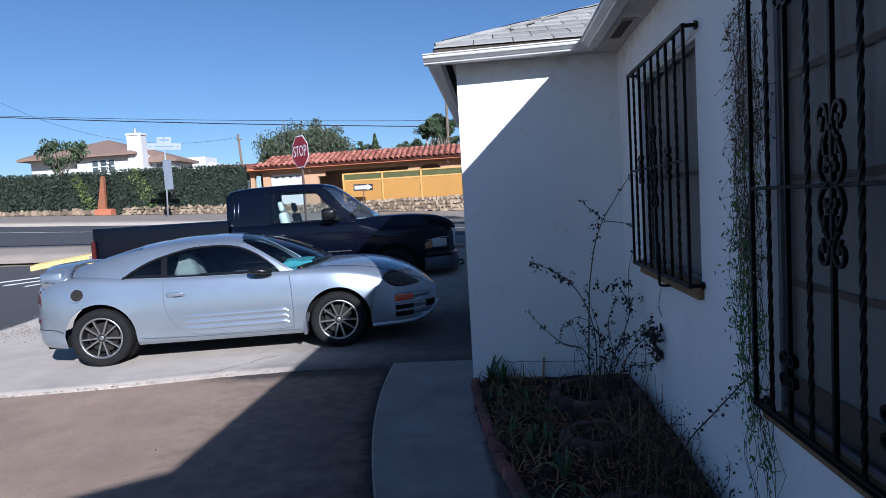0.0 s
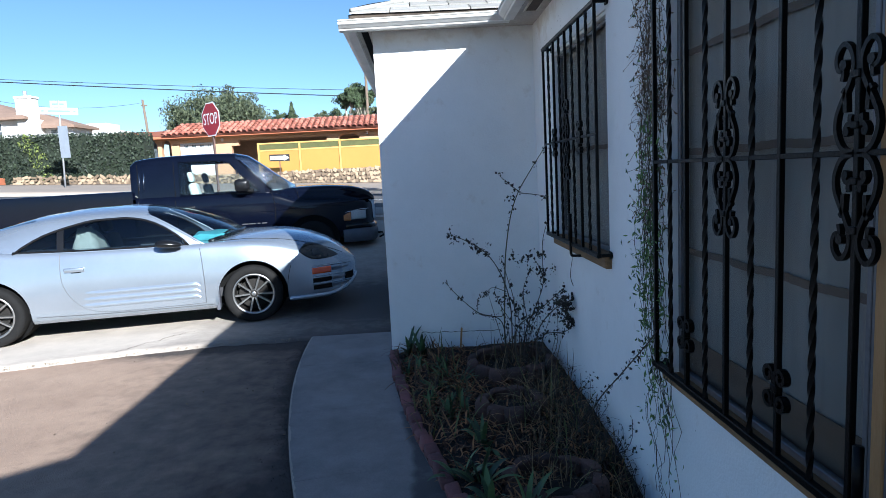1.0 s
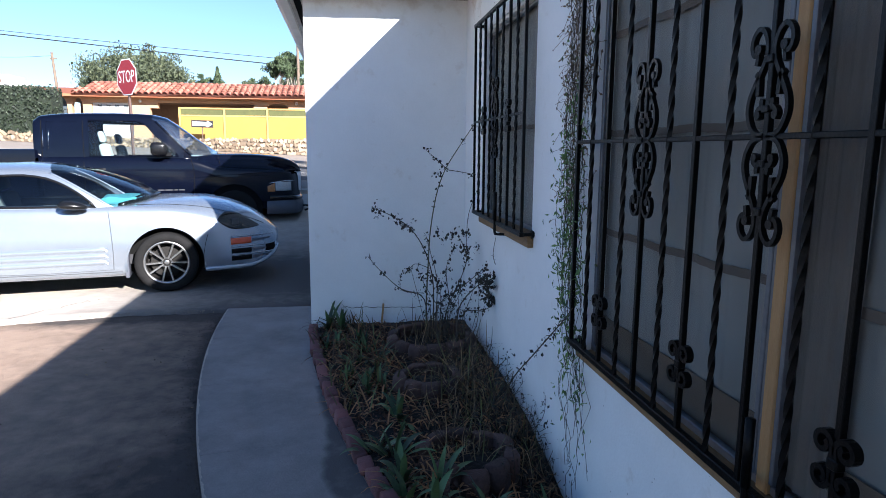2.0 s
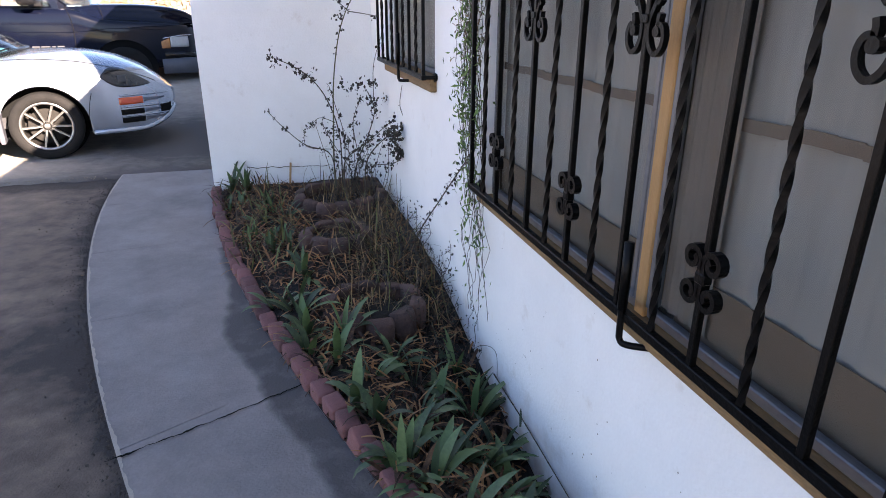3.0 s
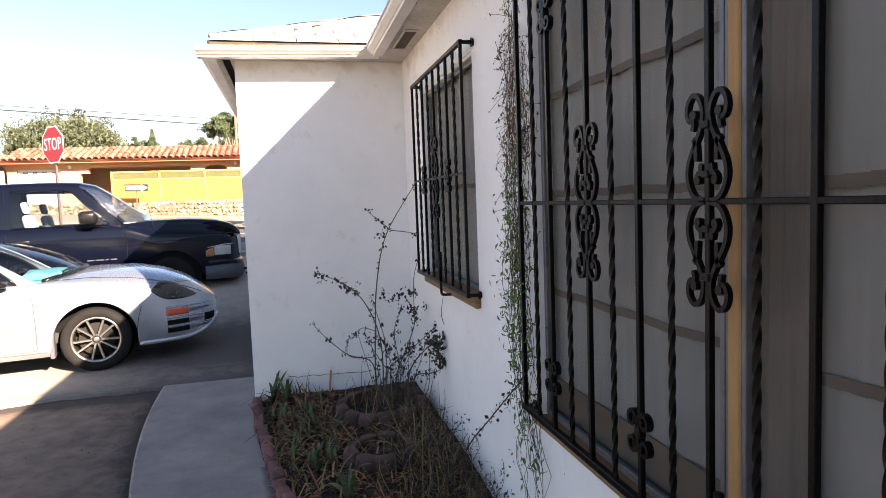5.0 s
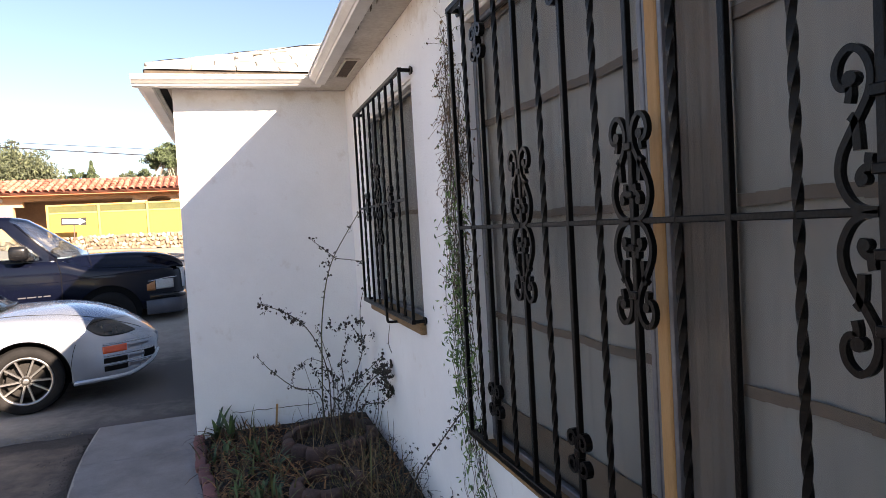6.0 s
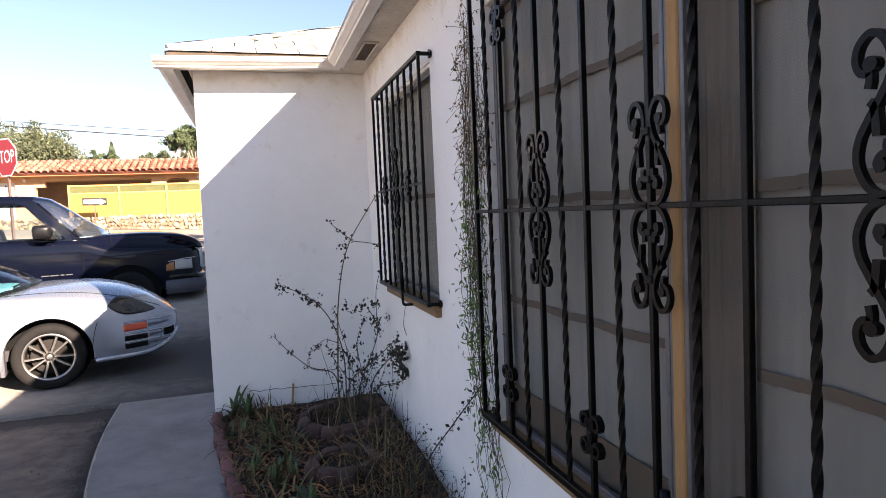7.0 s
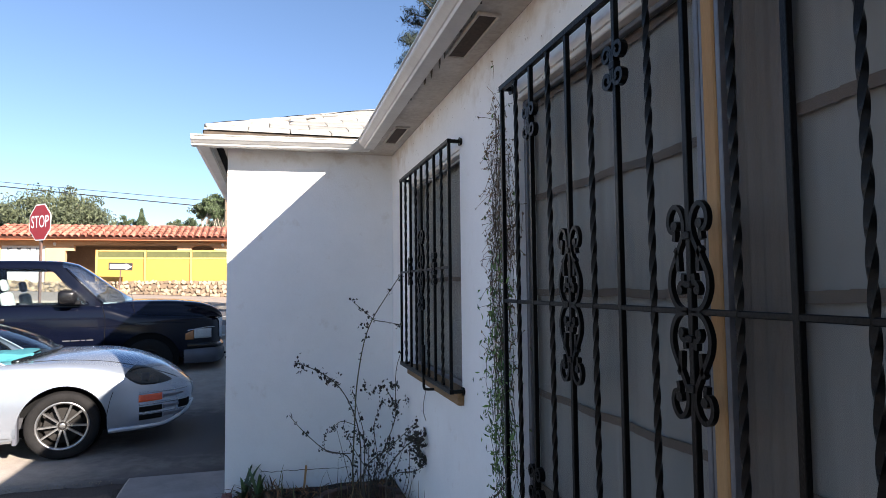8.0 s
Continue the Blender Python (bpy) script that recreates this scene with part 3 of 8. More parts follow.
def shade(y0, y1, z0, z1, x, hems, label):
    s = thing("roller_blind", (x, 0, 0), label, "blind")
    bm = bmesh.new()
    n = 60
    a, b = [], []
    for i in range(n + 1):
        y = y0 + (y1 - y0) * i / n
        dx = 0.006 * math.sin(i * 0.9) + 0.004 * math.sin(i * 2.3 + 1)
        a.append(bm.verts.new((dx, y, z0 + 0.006 * math.sin(i * 0.21))))
        b.append(bm.verts.new((dx * 0.3, y, z1)))
    for i in range(n):
        bm.faces.new((a[i], b[i], b[i + 1], a[i + 1]))
    part("cloth", bm, SHADE, s, smooth=True)
    if z0 < 0.9:
        part("lower_flap", new_box(-0.013, -0.0105, y0, y1, 0.66, 0.822), FLAP, s, "brownish lower flap")
    for hz, hh in hems:
        bm = bmesh.new()
        for i in range(20):
            ya, yb = y0 + (y1 - y0) * i / 20, y0 + (y1 - y0) * (i + 1) / 20
            box(bm, -0.0135, -0.0115, ya, yb, hz + 0.003 * math.sin(i), hz + hh + 0.003 * math.sin(i))
        part("hem", bm, HEM, s, "darker sewn band")


shade(0.215, 1.33, 0.70, 2.40, WALL_X + 0.085, BANDS, "light grey cloth window shade with darker sewn bands")
shade(-1.02, 0.10, 0.70, 2.40, WALL_X + 0.085, BANDS, "light grey cloth window shade with darker sewn bands")
shade(2.05, 3.35, 1.06, 2.36, WALL_X + 0.085, ((1.63, 0.025),), "grey cloth shade drawn down in the small window")
c = thing("curtain", (WALL_X + 0.062, 0, 0), "brown-grey curtain gathered beside the window mullion", "curtain")
bm = bmesh.new()
a, b = [], []
for i in range(41):
    y = 0.142 - 0.165 * i / 40
    fold = 0.0035 * math.sin(i * 0.55) + 0.0015 * math.sin(i * 1.3 + 1)
    a.append(bm.verts.new((fold, y, 0.70)))
    b.append(bm.verts.new((fold * 0.6, y - 0.01, 2.36)))
for i in range(40):
    bm.faces.new((a[i], b[i], b[i + 1], a[i + 1]))
part("cloth", bm, CURTAIN, c, smooth=True)


# ---- iron window bars ----
def spiral(cx, cz, r0, turns, start, sgn, n=22):
    """Points of a curl in the y-z plane that winds in from r0."""
    pts = []
    for i in range(n + 1):
        f = i / n
        a = start + sgn * f * turns * 2 * math.pi
        r = r0 * (1 - 0.62 * f)
        pts.append((cx + r * math.cos(a), cz + r * math.sin(a)))
    return pts


def catmull(pts, n=6):
    out = []
    p = [pts[0], *pts, pts[-1]]
    for i in range(1, len(p) - 2):
        for k in range(n):
            t = k / n
            out.append(tuple(0.5 * (2 * p[i][c] + (p[i + 1][c] - p[i - 1][c]) * t + (2 * p[i - 1][c] - 5 * p[i][c] + 4 * p[i + 1][c] - p[i + 2][c]) * t * t + (3 * p[i][c] - p[i - 1][c] - 3 * p[i + 1][c] + p[i + 2][c]) * t ** 3) for c in range(len(pts[0]))))
    out.append(tuple(pts[-1]))
    return out


def flat_strip(bm, pts, half_t, half_w, x=0.0):
    """A flat iron strip on edge that follows a curve in y-z; wide across x."""
    n = len(pts)
    rings = []
    for i, (y, z) in enumerate(pts):
        y2, z2 = pts[min(i + 1, n - 1)]
        y1, z1 = pts[max(i - 1, 0)]
        dy, dz = y2 - y1, z2 - z1
        ln = math.hypot(dy, dz) or 1
        ny, nz = -dz / ln * half_t, dy / ln * half_t
        rings.append([bm.verts.new((x + sx * half_w, y + s * ny, z + s * nz)) for sx, s in ((-1, -1), (1, -1), (1, 1), (-1, 1))])
    for a, b in zip(rings, rings[1:]):
        for k in range(4):
            bm.faces.new((a[k], a[(k + 1) % 4], b[(k + 1) % 4], b[k]))
    bm.faces.new(rings[0][::-1])
    bm.faces.new(rings[-1])


def scroll(g, y, z, h, w):
    """A double lyre scroll, h high and w wide, round a bar: collars, four curls, eight petals."""
    place = Matrix.Translation((-0.004, y, z))
    bm = bmesh.new()
    box(bm, -0.011, 0.011, -0.013, 0.013, -0.70 * h / 2 - 0.009, -0.70 * h / 2 + 0.009, 0.002)
    low = part("scroll", bm, IRON, g, "forged lyre scroll ornament")
    low.matrix_basis = place
    for v in (-1, 1):
        if v > 0:
            part("collar", new_box(-0.011, 0.011, -0.013, 0.013, 0.70 * h / 2 - 0.009, 0.70 * h / 2 + 0.009, 0.002), IRON, low)
        part("collar", new_box(-0.011, 0.011, -0.012, 0.012, v * 0.25 * h / 2 - 0.008, v * 0.25 * h / 2 + 0.008, 0.002), IRON, low)
        for s in (-1, 1):
            body = [(0.10, 0.01), (0.50, 0.025), (0.78, 0.09), (0.97, 0.22), (0.92, 0.35), (0.72, 0.46), (0.44, 0.59), (0.22, 0.71), (0.19, 0.83), (0.36, 0.94), (0.64, 0.985), (0.90, 0.93), (0.99, 0.84), (0.90, 0.765), (0.74, 0.745), (0.64, 0.775)]
            bm = bmesh.new()
            flat_strip(bm, catmull([(s * a * w / 2, v * b * h / 2) for a, b in body], 5), 0.0054, 0.0066)
            curl = part("curl", bm, IRON, low)
            bm = bmesh.new()
            flat_strip(bm, catmull([(s * 0.66 * w / 2, v * 0.58 * h / 2), (s * 0.56 * w / 2, v * 0.545 * h / 2), (s * 0.52 * w / 2, v * 0.47 * h / 2), (s * 0.50 * w / 2, v * 0.37 * h / 2)], 3), 0.0062, 0.0066)
            part("spur", bm, IRON, low)
            bm = bmesh.new()
            bmesh.ops.create_cone(bm, cap_ends=True, segments=10, radius1=0.0115, radius2=0.0115, depth=0.016, matrix=pose(0, s * 0.63 * w / 2, v * 0.80 * h / 2, 0, 90, 0))
            flat_strip(bm, [(s * 0.66 * w / 2, v * 0.75 * h / 2), (s * 0.66 * w / 2, v * 0.70 * h / 2), (s * 0.70 * w / 2, v * 0.655 * h / 2)], 0.0055, 0.0066)
            part("curl_tip", bm, IRON, low)
            bm = bmesh.new()
            flat_strip(bm, catmull([(s * 0.06 * w / 2, v * 0.235 * h / 2), (s * 0.22 * w / 2, v * 0.265 * h / 2), (s * 0.40 * w / 2, v * 0.255 * h / 2), (s * 0.50 * w / 2, v * 0.205 * h / 2), (s * 0.43 * w / 2, v * 0.165 * h / 2)], 4), 0.0055, 0.0070)
            flat_strip(bm, catmull([(s * 0.20 * w / 2, v * 0.25 * h / 2), (s * 0.27 * w / 2, v * 0.30 * h / 2), (s * 0.24 * w / 2, v * 0.345 * h / 2)], 3), 0.0062, 0.0068)
            bmesh.ops.create_cone(bm, cap_ends=True, segments=10, radius1=0.0095, radius2=0.0095, depth=0.015, matrix=pose(0, s * 0.42 * w / 2, v * 0.195 * h / 2, 0, 90, 0))
            part("petal", bm, IRON, low)


def rosette_bm(r):
    """Four small curls round a bar, with a collar."""
    bm = bmesh.new()
    for s in (-1, 1):
        for v in (-1, 1):
            flat_strip(bm, [(s * 0.006, v * 0.004)] + spiral(s * r * 0.95, v * r * 1.15, r * 0.85, 1.15, math.pi if s > 0 else 0, -v * s, 16), 0.0058, 0.010)
    box(bm, -0.012, 0.012, -0.014, 0.014, -0.012, 0.012, 0.003)
    return bm


def window_bars(y0, y1, z0, z1, x, n, zc, pattern, label, depth, hook_y):
    """pattern: for each upright a letter: p plain, t twisted, s scroll, f rosettes top and bottom, m rosette at the middle rail."""
    g = thing("window_bars", (x, 0, 0), label, "window bars", "iron window bars")
    bar = 0.0080
    for i in range(n + 1):
        y = y1 + (y0 - y1) * i / n
        k = pattern[i]
        bm = bmesh.new()
        if k == "t":
            m = 190
            zs = steps(z0, z1, m)
            turns = (z1 - z0) / 0.125
            ring_tube(bm, [(0, y, z) for z in zs], 0.0066, square=True, twist=turns * math.pi / m * 2 * 0.5)
            for e in bm.edges:
                e.smooth = abs(e.verts[0].co.z - e.verts[1].co.z) < 0.0005
            part("twisted_bar", bm, IRON, g, "twisted square iron bar", True)
        else:
            box(bm, -bar, bar, y - bar, y + bar, z0, z1, 0.0015)
            part("bar", bm, IRON, g)
        if k == "s":
            scroll(g, y, zc, 0.485, 0.136)
        if k in "fm":
            for z in ((z0 + 0.205, z1 - 0.21) if k == "f" else (zc - 0.045, zc + 0.045)):
                bm = rosette_bm(0.030 if k == "f" else 0.022)
                bmesh.ops.translate(bm, verts=bm.verts, vec=(-0.004, y, z))
                part("rosette", bm, IRON, g, "small curled iron rosette")
    for nm, za, t in (("top_rail", z1, 0.011), ("bottom_rail", z0, 0.012), ("middle_rail", zc, 0.007)):
        part(nm, new_box(-t, t, y0 - 0.012, y1 + 0.012, za - t, za + t, 0.002), IRON, g)
    for y in (y0, y1):
        for z in (z0, z1):
            bm = new_box(0.010, depth, y - 0.009, y + 0.009, z - 0.009, z + 0.009, 0.002)
            part("wall_arm", bm, IRON, g, "short iron arm fixed into the wall")
            bm = bmesh.new()
            bmesh.ops.create_cone(bm, cap_ends=True, segments=14, radius1=0.024, radius2=0.018, depth=0.012, matrix=pose(depth - 0.006, y, z, 0, 90, 0))
            part("flange", bm, IRON, g)
    part("release_rod", new_tube(catmull([(-0.014, hook_y, z0 + 0.13), (-0.014, hook_y, z0 - 0.03), (-0.012, hook_y - 0.004, z0 - 0.062), (-0.004, hook_y - 0.02, z0 - 0.068), (depth * 0.7, hook_y - 0.05, z0 - 0.066), (depth - 0.004, hook_y - 0.06, z0 - 0.06)], 5), 0.0085, 8), IRON, g, "bent release rod under the bars", True)
    part("rod_sleeve", new_tube([(-0.014, hook_y, z0 + 0.02), (-0.014, hook_y, z0 + 0.19)], 0.012, 8), IRON, g, "rod sleeve", True)
    return g


window_bars(-1.0, 1.328, 0.70, 2.41, 1.371, 16, 1.54, "ptftstftstftstftp", "black wrought-iron window bars with twisted bars and scrolls", WALL_X - 1.371, 0.118)
window_bars(2.065, 3.334, 1.06, 2.36, 1.350, 8, 1.70, "ptmtstmtp", "black wrought-iron box bars over the small window", WALL_X - 1.350, 2.615)


# ---- soffit vents ----
def soffit_vent(y0, y1, x0, x1):
    v = thing("soffit_vent", (0, 0, SOFFIT_Z), "rusty screened soffit vent with a pale wooden frame", "vent", "soffit vents")
    bm = bmesh.new()
    for q in ((x0, x1, y0, y0 + 0.012), (x0, x1, y1 - 0.012, y1), (x0, x0 + 0.012, y0 + 0.012, y1 - 0.012), (x1 - 0.012, x1, y0 + 0.012, y1 - 0.012)):
        box(bm, *q, -0.014, -0.001, 0.002)
    part("frame", bm, SOFFIT, v)
    part("screen", new_box(x0 + 0.012, x1 - 0.012, y0 + 0.012, y1 - 0.012, -0.006, -0.001), material("vent_screen", (0.10, 0.07, 0.05), (0.04, 0.03, 0.025), 40, 0.9) if "vent_screen" not in bpy.data.materials else bpy.data.materials["vent_screen"], v, "dark brown screen")


soffit_vent(3.07, 3.56, 1.262, 1.365)
soffit_vent(1.25, 1.74, 1.245, 1.345)


# dirt specks on the wall, under the eave and at its foot
SPECK = material("wall_speck", (0.20, 0.17, 0.14), (0.06, 0.05, 0.04), 40.0, 0.9)
bm = bmesh.new()
wr = random.Random(17)
for k in range(330):
    if k < 250:
        y, z = wr.uniform(-0.6, 3.9), 2.66 - wr.expovariate(7.0)
    else:
        y, z = wr.uniform(-0.8, 1.6), 0.04 + wr.expovariate(5.0)
    q = wr.uniform(0.0008, 0.0032)
    bm.faces.new([bm.verts.new((WALL_X - 0.0015, y + q * a, min(2.68, z + q * b * wr.uniform(0.8, 2.2)))) for a, b in ((-1, 0), (0, 1), (1, 0.2), (0.2, -1))])
tagged(link("wall_specks", bm, SPECK), "small dark dirt specks on the white wall", "dirt", "", "stuff")

# ---- vehicles ----
SILVER = material("silver_paint", (0.36, 0.405, 0.465), (0.32, 0.36, 0.41), 3.0, 0.26, metal=0.7, bump=0.0, coat=0.7, fine=0.1)
NAVY = material("dark_blue_paint", (0.0022, 0.0032, 0.0090), (0.0015, 0.0023, 0.0066), 3.0, 0.12, metal=0.0, coat=0.10, fine=0.1, spec=0.22)
RUBBER = material("tyre_rubber", (0.015, 0.0142, 0.014), (0.008, 0.008, 0.008), 12.0, 0.85, bump=0.2, bump_scale=90, spec=0.2)
PLASTIC = material("black_plastic", (0.009, 0.009, 0.010), (0.005, 0.005, 0.0055), 20.0, 0.25, spec=0.35)
ALLOY = material("wheel_alloy", (0.46, 0.455, 0.445), (0.32, 0.316, 0.31), 20.0, 0.30, metal=0.9)
HUBGREY = material("hub_grey", (0.04, 0.04, 0.04), (0.025, 0.025, 0.025), 20.0, 0.55)
TRUCKAMBER = material("truck_amber", (0.42, 0.17, 0.05), (0.30, 0.11, 0.03), 30.0, 0.2, coat=0.5)
TRUCKLENS = material("aged_lens", (0.46, 0.46, 0.44), (0.34, 0.34, 0.33), 30.0, 0.15, coat=0.6)
TRUCKFRONT = glass_material("truck_windshield", (0.66, 0.74, 0.80), 0.0, 0.9, 5.0)
CHROME = material("bright_metal", (0.78, 0.79, 0.80), (0.60, 0.61, 0.62), 20.0, 0.18, metal=1.0)
RIMDARK = material("dark_alloy", (0.022, 0.02, 0.018), (0.012, 0.011, 0.010), 20.0, 0.7, spec=0.2)
BUMPER = material("grey_bumper", (0.085, 0.09, 0.11), (0.06, 0.065, 0.08), 8.0, 0.5, bump=0.05)
AMBER = material("amber_lens", (0.55, 0.075, 0.02), (0.42, 0.05, 0.015), 20.0, 0.15, coat=0.6)
RED = material("red_lens", (0.07, 0.007, 0.007), (0.04, 0.004, 0.004), 20.0, 0.15, coat=0.6)
LENS = material("smoked_lens", (0.022, 0.025, 0.026), (0.012, 0.014, 0.015), 20.0, 0.08, coat=0.35, spec=0.4)
SEAT = material("seat_cover", (0.68, 0.74, 0.70), (0.52, 0.58, 0.54), 10.0, 0.9, bump=0.3, bump_scale=60)
SEATDARK = material("seat_dark", (0.05, 0.05, 0.055), (0.03, 0.03, 0.034), 10.0, 0.9, bump=0.2)
SEATGREY = material("seat_grey", (0.40, 0.41, 0.42), (0.30, 0.31, 0.32), 10.0, 0.9, bump=0.2)
CLOTH_BLUE = material("turquoise_cloth", (0.09, 0.34, 0.37), (0.05, 0.23, 0.26), 12.0, 0.85, bump=0.3, bump_scale=50)
CARGLASS = glass_material("tinted_glass", (0.50, 0.55, 0.56), 0.0, 0.9)
WINDGLASS = glass_material("windshield_glass", (0.80, 0.88, 0.90), 0.0, 0.95, 0.7)
TRUCKGLASS = glass_material("clear_glass", (0.85, 0.92, 0.92), 0.0, 0.95)
SEAM = material("panel_gap_grey", (0.085, 0.09, 0.10), (0.06, 0.065, 0.072), 20.0, 0.6)
BADGE = material("badge_grey", (0.07, 0.07, 0.075), (0.045, 0.045, 0.05), 30.0, 0.45, metal=0.3)
PLATE = material("plate_grey", (0.45, 0.46, 0.47), (0.33, 0.34, 0.36), 30.0, 0.5)


def curve(*pts):
    """A smooth function through (x, value) points."""
    xs = [p[0] for p in pts]
    vs = [p[1] for p in pts]
    n = len(xs)
    d = [(vs[i + 1] - vs[i]) / (xs[i + 1] - xs[i]) for i in range(n - 1)]
    m = [d[0]] + [0.0 if d[i - 1] * d[i] <= 0 else 2 * d[i - 1] * d[i] / (d[i - 1] + d[i]) for i in range(1, n - 1)] + [d[-1]]

    def f(x):
        x = min(max(x, xs[0]), xs[-1])
        i = 0
        while i < n - 2 and x > xs[i + 1]:
            i += 1
        h = xs[i + 1] - xs[i]
        t = (x - xs[i]) / h
        return vs[i] * (1 + 2 * t) * (1 - t) ** 2 + m[i] * h * t * (1 - t) ** 2 + vs[i + 1] * t * t * (3 - 2 * t) + m[i + 1] * h * t * t * (t - 1)
    return f


class Shell:
    """A car body as sections along x. section(x) gives (y, z) from the sill to the middle line."""

    def __init__(self, section, x0, x1, n, ends=()):
        self.section = section
        self.xs = sorted({*steps(x0, x1, n), *ends})

    def sheet(self, keep, side=(-1, 1), off=0.0):
        bm = bmesh.new()
        for s in side:
            rows = [self.section(x) for x in self.xs]
            vs = {}

            def vert(i, j):
                if (i, j) not in vs:
                    y, z = rows[i][j]
                    vs[i, j] = bm.verts.new((self.xs[i], s * y, z))
                return vs[i, j]
            for i in range(len(self.xs) - 1):
                for j in range(len(rows[i]) - 1):
                    cx = (self.xs[i] + self.xs[i + 1]) / 2
                    q = [rows[i][j], rows[i + 1][j], rows[i + 1][j + 1], rows[i][j + 1]]
                    cy, cz = sum(p[0] for p in q) / 4, sum(p[1] for p in q) / 4
                    if not keep(cx, cy, cz, j / (len(rows[i]) - 1)):
                        continue
                    f = [vert(i, j), vert(i + 1, j), vert(i + 1, j + 1), vert(i, j + 1)]
                    bm.faces.new(f if s < 0 else f[::-1])
        bmesh.ops.remove_doubles(bm, verts=bm.verts, dist=0.0004)
        if off:
            bm.normal_update()
            for v in bm.verts:
                v.co += v.normal * off
        return bm

    def side_patch(self, x0, x1, z0, z1, side, off, n=10, k=4):
        """A raised patch between heights z0 and z1, each a number or a function of x."""
        bm = bmesh.new()
        lo, hi = (z0 if callable(z0) else lambda x: z0), (z1 if callable(z1) else lambda x: z1)
        rows = [[bm.verts.new((x, side * self.side(x, z), z)) for z in steps(lo(x), hi(x), k)] for x in steps(x0, x1, n)]
        return self.finish(bm, rows, side, off)

    def finish(self, bm, rows, side, off):
        for a, b in zip(rows, rows[1:]):
            for j in range(len(a) - 1):
                f = (a[j], b[j], b[j + 1], a[j + 1])
                bm.faces.new(f if side < 0 else f[::-1])
        bm.normal_update()
        for v in bm.verts:
            v.co += v.normal * off
        rim = [e for e in bm.edges if e.is_boundary]
        out = bmesh.ops.extrude_edge_only(bm, edges=rim)
        for v in out["geom"]:
            if isinstance(v, bmesh.types.BMVert):
                v.co.y -= side * off * 2.5
        return bm

    def side(self, x, z):
        """Half width at x and height z."""
        p = self.section(x)
        for a, b in zip(p, p[1:]):
            if a[1] <= z <= b[1] and b[1] > a[1]:
                return a[0] + (b[0] - a[0]) * (z - a[1]) / (b[1] - a[1])
        return p[0][0] if z < p[0][1] else p[-1][0]


def resample(pts, n):
    """n + 1 points along a smooth curve through pts."""
    c = catmull(pts, 6)
    out = []
    for i in range(n + 1):
        f = i / n * (len(c) - 1)
        k = min(int(f), len(c) - 2)
        t = f - k
        out.append((c[k][0] + (c[k + 1][0] - c[k][0]) * t, c[k][1] + (c[k + 1][1] - c[k][1]) * t))
    return out


def clip_low(pts, z):
    """A section with the points below z drawn up to it."""
    if pts[0][1] >= z:
        return pts
    k = 0
    while k < len(pts) - 2 and pts[k + 1][1] <= z:
        k += 1
    t = (z - pts[k][1]) / max(1e-6, pts[k + 1][1] - pts[k][1])
    edge = (pts[k][0] + (pts[k + 1][0] - pts[k][0]) * t, z)
    return [edge] * (k + 1) + pts[k + 1:]


